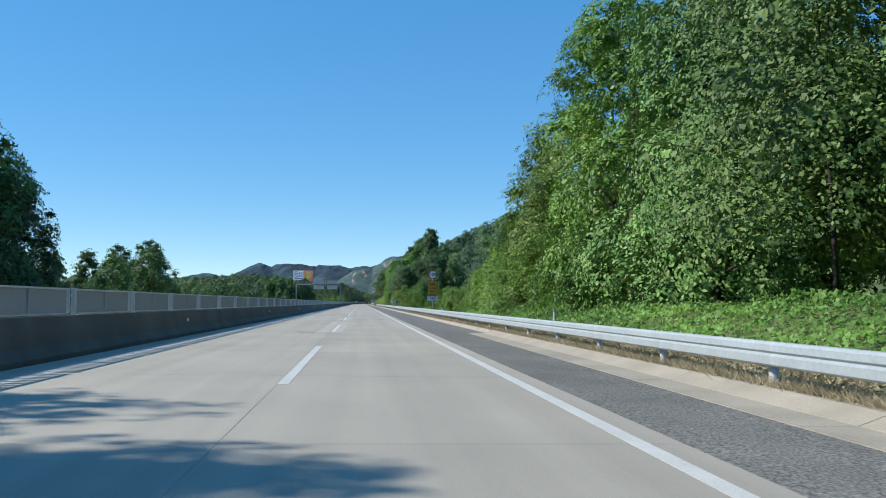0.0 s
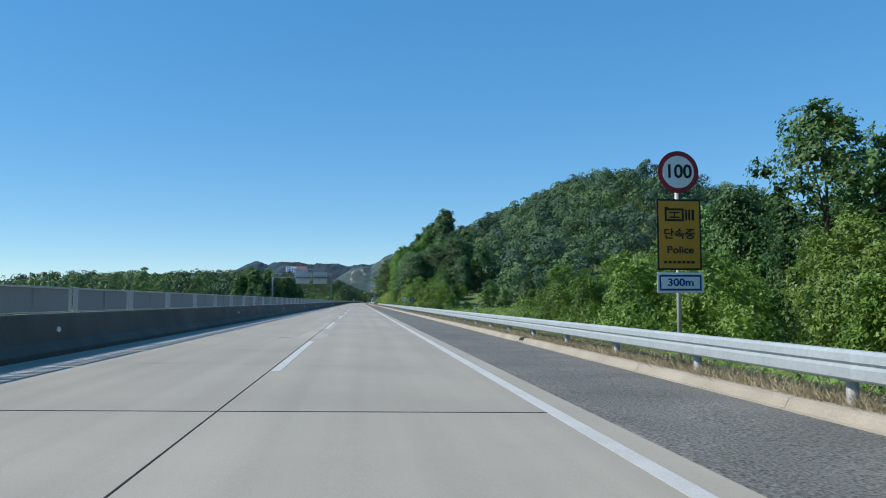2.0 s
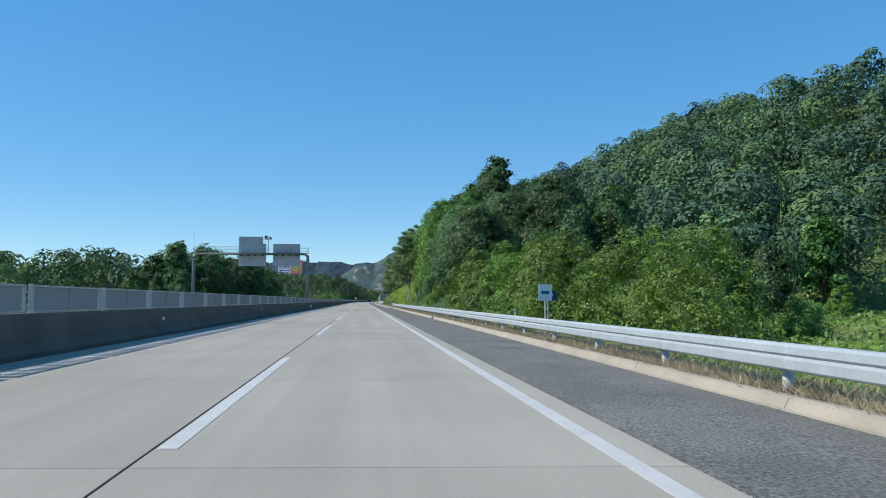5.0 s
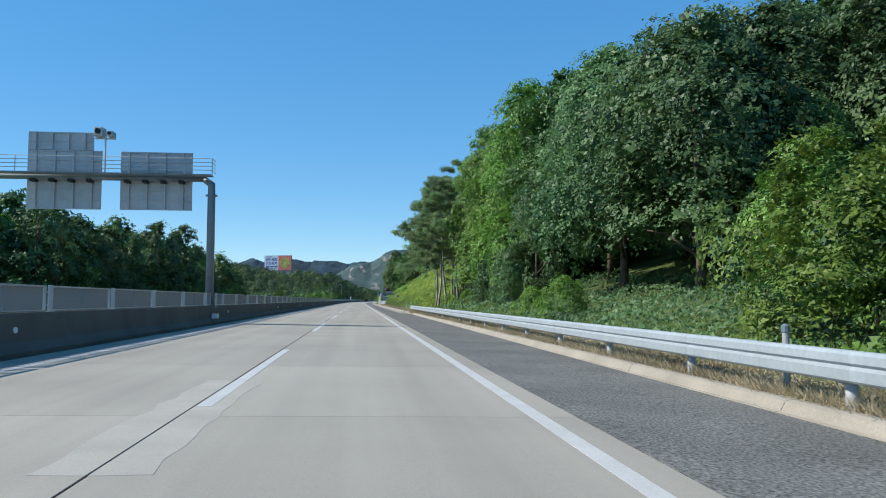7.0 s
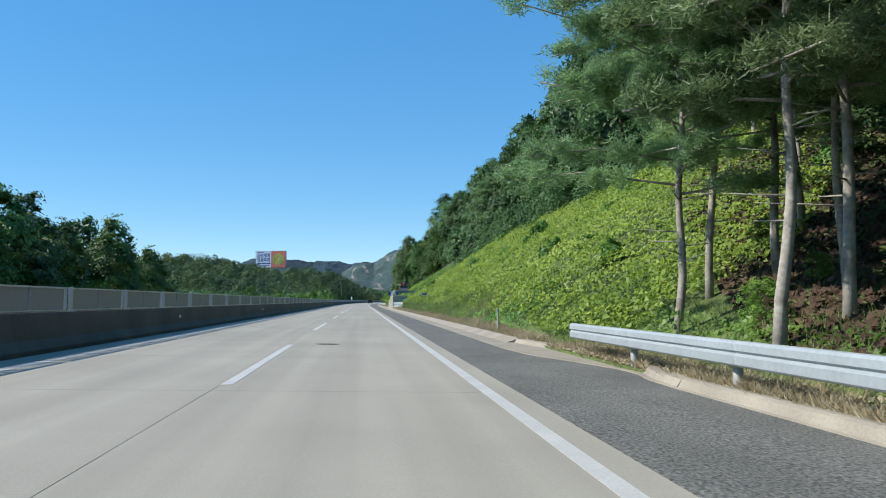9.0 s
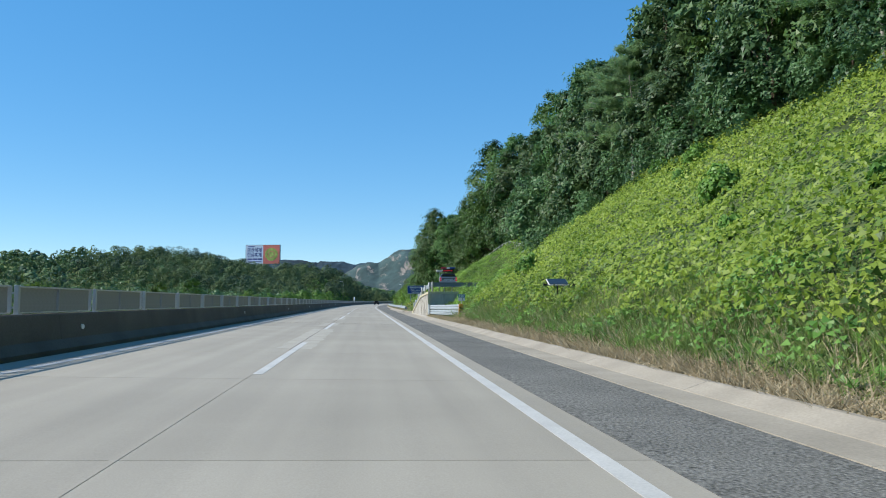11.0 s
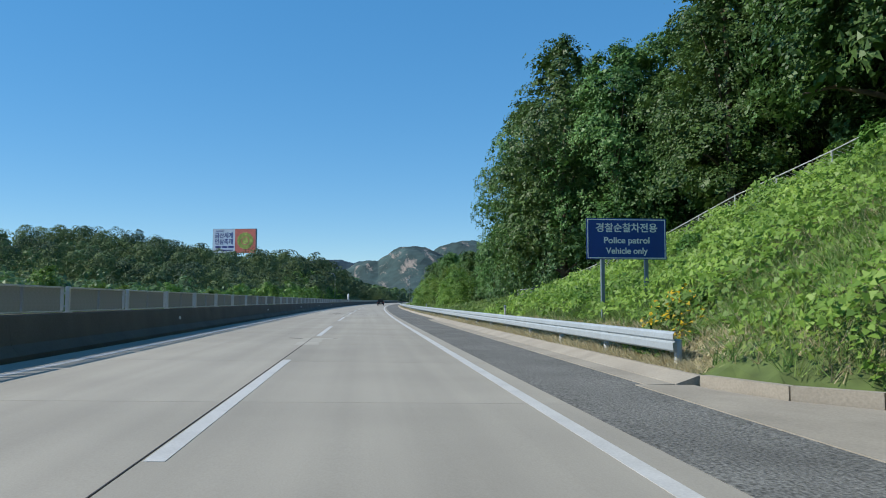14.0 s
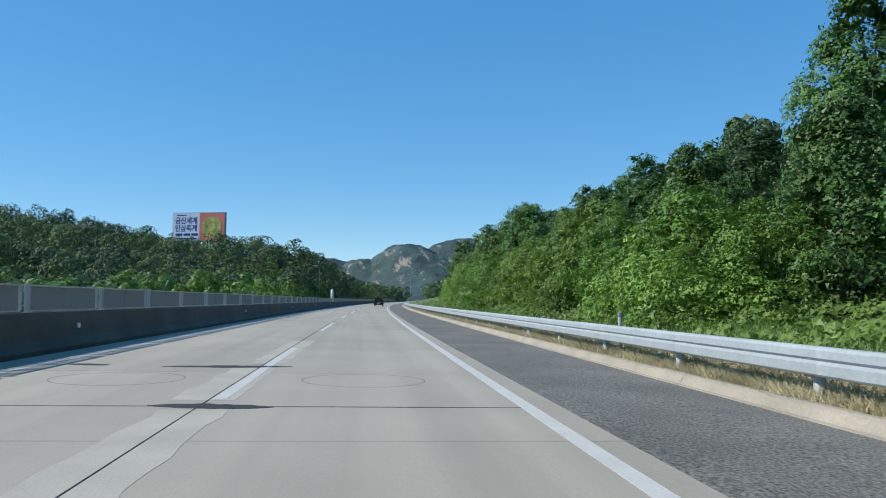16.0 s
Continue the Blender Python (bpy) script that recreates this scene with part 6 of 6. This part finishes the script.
# ---- billboard ----
bb = tagged(thing("billboard", -55.9, 735, ground_at(-55.9, 735), -13), "large festival billboard on a steel post above the woods", "billboard")
z0 = ground_at(-55.9, 735)
M_PALEB = material("pale_printed_vinyl", (0.72, 0.77, 0.86), 0.5, vary=0.06, grain=0.6, stain=0.15, bump=0, fine=0.1)
M_CORAL = material("red_printed_vinyl", (0.72, 0.20, 0.15), 0.5, vary=0.12, grain=0.6, stain=0.15, bump=0, fine=0.1)
M_LIME = material("lime_printed_vinyl", (0.45, 0.50, 0.12), 0.5, vary=0.4, grain=1.2, stain=0.5, bump=0, fine=0.3)
part("post", tube(bmn(), [(0, 0.6, -1), (0, 0.6, 22 - z0)], 0.55, 12), M_GANTRY, bb, smooth=True)
part("frame", box(bmn(), -9.7, 9.7, 0, 1.2, 21.6 - z0, 32.1 - z0, 0.1), M_GANTRY, bb)
part("left_print", box(bmn(), -9.5, 0.3, -0.05, -0.01, 21.8 - z0, 31.9 - z0), M_PALEB, bb, "pale blue printed half")
rp = part("right_print", box(bmn(), 0.3, 9.5, -0.05, -0.01, 21.8 - z0, 31.9 - z0), M_CORAL, bb, "coral red printed half")
for k in range(14):
    a = k * math.tau / 14
    part("round_motif", disc(bmn(), 4.9 + 2.7 * math.cos(a), -0.09, 26.9 - z0 + 2.7 * math.sin(a), 0.95, 0.03, 12), M_LIME, rp)
part("round_motif", disc(bmn(), 4.9, -0.09, 26.9 - z0, 1.5, 0.03, 16), M_LIME, rp)
M_NAVY = material("navy_print", (0.03, 0.04, 0.22), 0.5, vary=0.1, grain=1, stain=0.3, bump=0, fine=0.1)
lettering("letter", "금산세계", 2.6, M_NAVY, bb, -4.6, -0.08, 29.1 - z0, 8.0)
lettering("letter", "인삼축제", 2.6, M_NAVY, bb, -4.6, -0.08, 26.4 - z0, 8.0)
for k in range(3):
    part("small_writing", box(bmn(), -8.4 + 2.9 * k, -6.0 + 2.9 * k, -0.09, -0.051, 23.9 - z0, 24.7 - z0), M_NAVY, bb)
part("small_writing", box(bmn(), -8.4, -0.6, -0.09, -0.051, 22.7 - z0, 23.1 - z0), M_NAVY, bb)
part("small_writing", box(bmn(), -8.2, -4.6, -0.09, -0.051, 31.0 - z0, 31.35 - z0), M_NAVY, bb)

# ---- dark car on the road ahead ----
M_DARKCAR = material("black_car_paint", (0.012, 0.013, 0.016), 0.22, vary=0.1, grain=4, stain=1, bump=0, fine=0.05)
CY = 607.0
car = tagged(thing("car", 0.1 + cx(CY), CY, road_z(0.1), heading(CY)), "black sports utility car on the concrete carriageway", "car")
part("body", shell([(0.30, 0.86), (0.45, 0.92), (0.85, 0.94), (1.02, 0.90)], 0.0, 4.6), M_DARKCAR, car)
part("cabin", shell([(1.022, 0.88), (1.1, 0.84), (1.55, 0.66), (1.66, 0.58)], 0.12, 3.2, 0.05), M_DARKCAR, car)
part("rear_window", box(bmn(), -0.6, 0.6, 0.09, 0.118, 1.15, 1.5, 0.005), M_GLASS, car)
for x in (-0.75, 0.75):
    part("tail_lamp", box(bmn(), x - 0.13, x + 0.13, -0.03, -0.002, 0.78, 0.92, 0.01), M_RED, car)
    for y in (0.85, 3.7):
        w = part("wheel", tube(bmn(), [(x - 0.1, y, 0.33), (x + 0.1, y, 0.33)], 0.33, 18), M_BLACKRUB, car)
        part("rim", tube(bmn(), [(x - 0.11, y, 0.33), (x + 0.11, y, 0.33)], 0.2, 12), M_GALV, w)
part("number_plate", box(bmn(), -0.25, 0.25, -0.02, -0.002, 0.6, 0.71), M_WHITE, car)

# ---- reflectors, delineators ----
rf = tagged(thing("barrier_reflector", 0, 0, -40), "small round white reflector on the barrier face", "reflector", "reflectors on the barrier")
part("body", tube(bmn(), [(0, 0, 0), (0.03, -0.02, 0)], 0.06, 12), M_WHITE, rf)
part("bracket", box(bmn(), -0.02, 0.015, -0.03, 0.03, -0.07, -0.03), M_BLACK, rf)
for k in range(-1, 24):
    y = 26.9 + 23.85 * k
    copy_thing(rf, pose(-6.635 + cx(y), y + 0.3, road_z(-6.46) + 0.5, 0, 0, heading(y) + 20))
for o in [rf, *rf.children_recursive]:
    bpy.data.objects.remove(o)
dl = tagged(thing("delineator_post", 0, 0, -40), "slim delineator post with a dark cap behind the guardrail", "delineator", "delineators behind the guardrail")
part("post", tube(bmn(), [(0, 0, -0.3), (0, 0, 0.82)], 0.045, 10), M_POSTW, dl)
part("cap", tube(bmn(), [(0, 0, 0.82), (0, 0, 0.9), (0, 0, 0.93)], [0.055, 0.055, 0.02], 10), M_GANTRY, dl)
for y in (25.5, 57.0, 96, 134, 173, 200.5, 212, 251, 290, 436, 478.0, 517, 556):
    xx = 5.5 if y > 30 else 6.0
    copy_thing(dl, pose(xx + cx(y), y, max(ground_at(xx + cx(y), y), -0.1)))
for o in [dl, *dl.children_recursive]:
    bpy.data.objects.remove(o)


# ---- grass, straw and creepers ----
def creepers(name, label, spots, mat, size, seed, high=0.5):
    rng = np.random.RandomState(seed)
    p = np.array([(x + cx(y), y, land(x, y)) for x, y in spots])
    n = len(p)
    lump = np.array([0.45 + 0.7 * noise.noise(Vector((q[0] * 0.35, q[1] * 0.35, 0))) + 0.75 * noise.noise(Vector((q[0] * 1.0, q[1] * 1.0, 4))) for q in p])
    p[:, 2] += min(0.08, high) + high * np.clip(lump, 0.08, 1.5) * rng.uniform(0.5, 1.05, n)
    nrm = unit(np.array([-0.6, -0.15, 0.65] if high > 0.1 else [-0.1, 0.0, 1.0]) + rng.normal(size=(n, 3)) * (0.5 if high > 0.1 else 0.3))
    return tagged(link(name, quads(name, leaves(rng, p, nrm, np.full(n, size), 0.8), mat), None), label, "creepers", kind="stuff")


def blades(name, label, spots, mat, high, seed, per=7, width=0.005, lean=0.35):
    """Tufts of blades; a spot is x from the road's line, y."""
    rng = np.random.RandomState(seed)
    base = np.array([(x + cx(y), y, land(x, y) - 0.02) for x, y in spots])
    b = np.repeat(base, per, 0)
    n = len(b)
    b[:, :2] += rng.normal(size=(n, 2)) * 0.07
    h = high * rng.uniform(0.45, 1.2, n)[:, None]
    d = rng.normal(size=(n, 3)) * lean
    d[:, 2] = 1
    s = rng.normal(size=(n, 3))
    s[:, 2] = 0
    s = unit(s) * width
    bend = rng.normal(size=(n, 3)) * np.array([1, 1, 0]) * h * 0.3
    v = np.stack([b - s, b + s, b + d * h + bend], 1)
    return tagged(link(name, quads(name, v, mat), None), label, "grass", kind="stuff")


def rand_spots(n, x0, x1, y0, y1, seed, keep=None):
    r = random.Random(seed)
    out = []
    for _ in range(n):
        x, y = r.uniform(x0, x1), r.uniform(y0, y1)
        if keep is None or keep(x, y):
            out.append((x, y))
    return out


def slope_ok(x, y):
    if y < 294 and x > 12 + 0.9 * max(0, y - 280):
        return False
    if y < 381:
        return x > (6.4 if y < 370 else 6.9 + 0.2 * (y - 370))
    if y < 402:
        return x > 9.9
    if y < 417.5:
        return x > 0.35 + along(y, [(402, 10.3), (404, 10.75), (407.5, 10.2), (411.5, 8.2), (414.3, 6.35), (415.2, 5.6), (417, 5.2)])
    return x > 6.0


blades("dry_grass", "dry straw-coloured grass under the guardrail", rand_spots(9000, 5.18, 6.3, -12, 281, 1), M_STRAW, 0.24, 1, 9, 0.014, 0.9)
blades("dry_grass", "dry straw-coloured grass along the kerb", rand_spots(2800, 5.18, 5.9, 283, 380.3, 2), M_STRAW, 0.28, 2, 10, 0.014, 0.9)
blades("dry_grass", "dry straw-coloured grass under the guardrail", rand_spots(5000, 5.2, 6.3, 417.4, 570, 3), M_STRAW, 0.24, 3, 9, 0.014, 0.9)
blades("dry_grass", "pale dry grass standing along the kerb before the guardrail", rand_spots(9500, 5.14, 5.42, -12, 272, 36), M_STRAW, 0.26, 36, 9, 0.010, 0.55)
blades("dry_grass", "pale dry grass standing along the kerb before the guardrail", rand_spots(5000, 5.16, 5.42, 417.4, 570, 37), M_STRAW, 0.24, 37, 9, 0.010, 0.55)
blades("grass", "green grass on the roadside bank", rand_spots(3600, 6.2, 11, -10, 75, 4), M_GRASS, 0.32, 4, 6, 0.010)
blades("grass", "green grass behind the guardrail", rand_spots(3600, 6.2, 12, 75, 215, 5), M_GRASS, 0.42, 5, 6, 0.010)
blades("grass", "green grass behind the guardrail", rand_spots(3000, 6.2, 9, 215, 290, 6), M_GRASS, 0.35, 6, 6, 0.010)
blades("grass", "tall weeds along the slope", rand_spots(4000, 6.1, 9, 290, 381, 7), M_GRASS, 0.5, 7, 6, 0.010)
blades("grass", "tall grass on the slope", rand_spots(6000, 5.8, 16, 402, 470, 8, slope_ok), M_GRASS, 0.5, 8, 7, 0.010)
blades("grass", "grass behind the guardrail", rand_spots(4000, 6.1, 9, 470, 570, 9), M_GRASS, 0.4, 9, 6, 0.010)
creepers("slope_weeds", "leafy green weeds at the foot of the slope", rand_spots(16000, 5.75, 8.2, 288, 379, 34), M_LEAFL, 0.115, 34, 0.55)
blades("dry_grass", "tan seeding weeds at the foot of the slope", rand_spots(1500, 5.8, 7.6, 296, 377, 47), M_STRAW, 0.55, 47, 7, 0.009, 0.5)
blades("grass", "tall olive weeds at the foot of the slope", rand_spots(3000, 5.75, 7.6, 300, 379, 19), M_GRASS, 0.6, 19, 7, 0.012, 0.6)
blades("dry_grass", "dry patches in the low field", rand_spots(2500, 12, 60, 100, 200, 20), M_STRAW, 0.35, 20, 5, 0.03, 0.9)
blades("grass", "grass in the low field", rand_spots(6000, 12, 70, 90, 206, 10), M_GRASS, 0.5, 10, 5, 0.025)


creepers("slope_creepers", "bright green creepers smothering the cut slope", rand_spots(135000, 6.2, 22.5, 280, 386, 11, slope_ok), M_KUDZU, 0.145, 11, 0.9)
creepers("slope_creepers", "darker creepers tangled through the bright ones", rand_spots(36000, 6.2, 22.5, 280, 386, 28, slope_ok), M_LEAFL, 0.15, 28, 0.8)
creepers("slope_creepers", "green creepers and weeds over the slope behind the lay-by", rand_spots(115000, 6.2, 22.5, 386, 446, 24, slope_ok), M_WEED, 0.145, 24, 0.85)
creepers("bank_creepers", "green creepers on the grassy bank", rand_spots(26000, 6.3, 12, -5, 75, 12), M_LEAFL, 0.12, 12, 0.35)
creepers("verge_creepers", "low green undergrowth behind the guardrail", rand_spots(32000, 6.7, 15, 75, 215, 13), M_LEAFL, 0.13, 13, 0.5)
creepers("verge_creepers", "dark undergrowth at the foot of the forest", rand_spots(22000, 6.7, 14, 215, 269, 17), M_LEAFD, 0.12, 17, 0.5)
creepers("verge_creepers", "low green shrubs at the foot of the pines", rand_spots(5200, 6.4, 11.5, 265, 286, 25, lambda x, y: x < 8.0 + 0.5 * max(0, y - 279)), M_LEAFL, 0.12, 25, 0.5)
creepers("verge_creepers", "green undergrowth past the lay-by", rand_spots(46000, 6.4, 13, 440, 570, 14), M_LEAFL, 0.125, 14, 0.55)
creepers("hillside_scrub", "green scrub on the open hillside", rand_spots(30000, 14, 90, 186, 250, 15, lambda x, y: not on_hill(x, y)), M_LEAFL, 0.3, 15, 0.6)
creepers("field_creepers", "lumpy green creepers and weeds over the low field", rand_spots(30000, 11, 66, 104, 200, 51), M_BUSHL, 0.2, 51, 0.75)
creepers("bare_soil", "bare brown soil on the terraced hillside", rand_spots(9000, 68.5, 84, 199.5, 207, 18), M_SOIL, 0.24, 18, 0.09)

mk = tagged(thing("median_marker", -6.8 + cx(582), 582, road_z(-6.8) + 0.82), "white rounded marker post on the median barrier", "marker post")
part("post", tube(bmn(), [(0, 0, 0), (0, 0, 1.6), (0, 0, 1.85), (0, 0, 1.95)], [0.22, 0.22, 0.17, 0.05], 12), M_WHITE, mk, smooth=True)

creepers("thatch", "flattened straw thatch under the guardrail", rand_spots(46000, 5.16, 6.35, -12, 281, 31), M_STRAW, 0.10, 31, 0.03)
creepers("thatch", "flattened straw thatch along the kerb", rand_spots(15000, 5.16, 6.0, 284, 380, 32), M_STRAW, 0.10, 32, 0.03)
creepers("thatch", "flattened straw thatch under the guardrail", rand_spots(24000, 5.2, 6.35, 417.5, 570, 33), M_STRAW, 0.10, 33, 0.03)
M_PETAL = leafy("yellow_flower_petals", (0.55, 0.36, 0.01), (0.85, 0.62, 0.03), patch=2.0, through=0.3)
creepers("verge_weeds", "leafy weeds crowding the lay-by kerb", rand_spots(9000, 5.4, 13, 402, 421, 41, lambda x, y: slope_ok(x + 0.1, y) and not slope_ok(x - 1.6, y)), M_WEED, 0.11, 41, 0.5)
blades("grass", "tall weeds leaning over the rail before the retaining wall", rand_spots(2200, 6.3, 10.5, 372, 380.0, 43), M_GRASS, 0.7, 43, 7, 0.012, 0.5)
creepers("slope_weeds", "rank weeds before the retaining wall", rand_spots(11000, 5.9, 10.5, 370, 380.2, 44), M_WEED, 0.12, 44, 1.35)
blades("dry_grass", "matted brown grass under the double rail", rand_spots(2600, 5.1, 6.3, 362, 380.3, 45), M_STRAW, 0.26, 45, 9, 0.010, 1.0)
creepers("yellow_flowers", "clump of yellow flowers at the end of the guardrail", rand_spots(150, 5.4, 6.5, 419.4, 420.8, 21), M_PETAL, 0.085, 21, 0.95)
creepers("flower_leaves", "green leaves below the yellow flowers", rand_spots(700, 5.25, 6.9, 419.1, 421.2, 22), M_LEAFL, 0.13, 22, 0.7)
creepers("needle_litter", "brown needle litter on the shaded floor below the pines", rand_spots(34000, 6.6, 25, 262, 295, 23, lambda x, y: x > 7.0 + 0.35 * max(0, y - 272)), M_LITTER, 0.19, 23, 0.12)
blades("grass", "rough grass behind the lay-by kerb", rand_spots(3600, 5.5, 15, 404, 430, 26, slope_ok), M_GRASS, 0.45, 26, 8, 0.011, 0.6)
blades("dry_grass", "dry grass behind the lay-by kerb", rand_spots(900, 5.5, 11.5, 405, 423, 27, slope_ok), M_STRAW, 0.4, 27, 8, 0.01, 0.7)
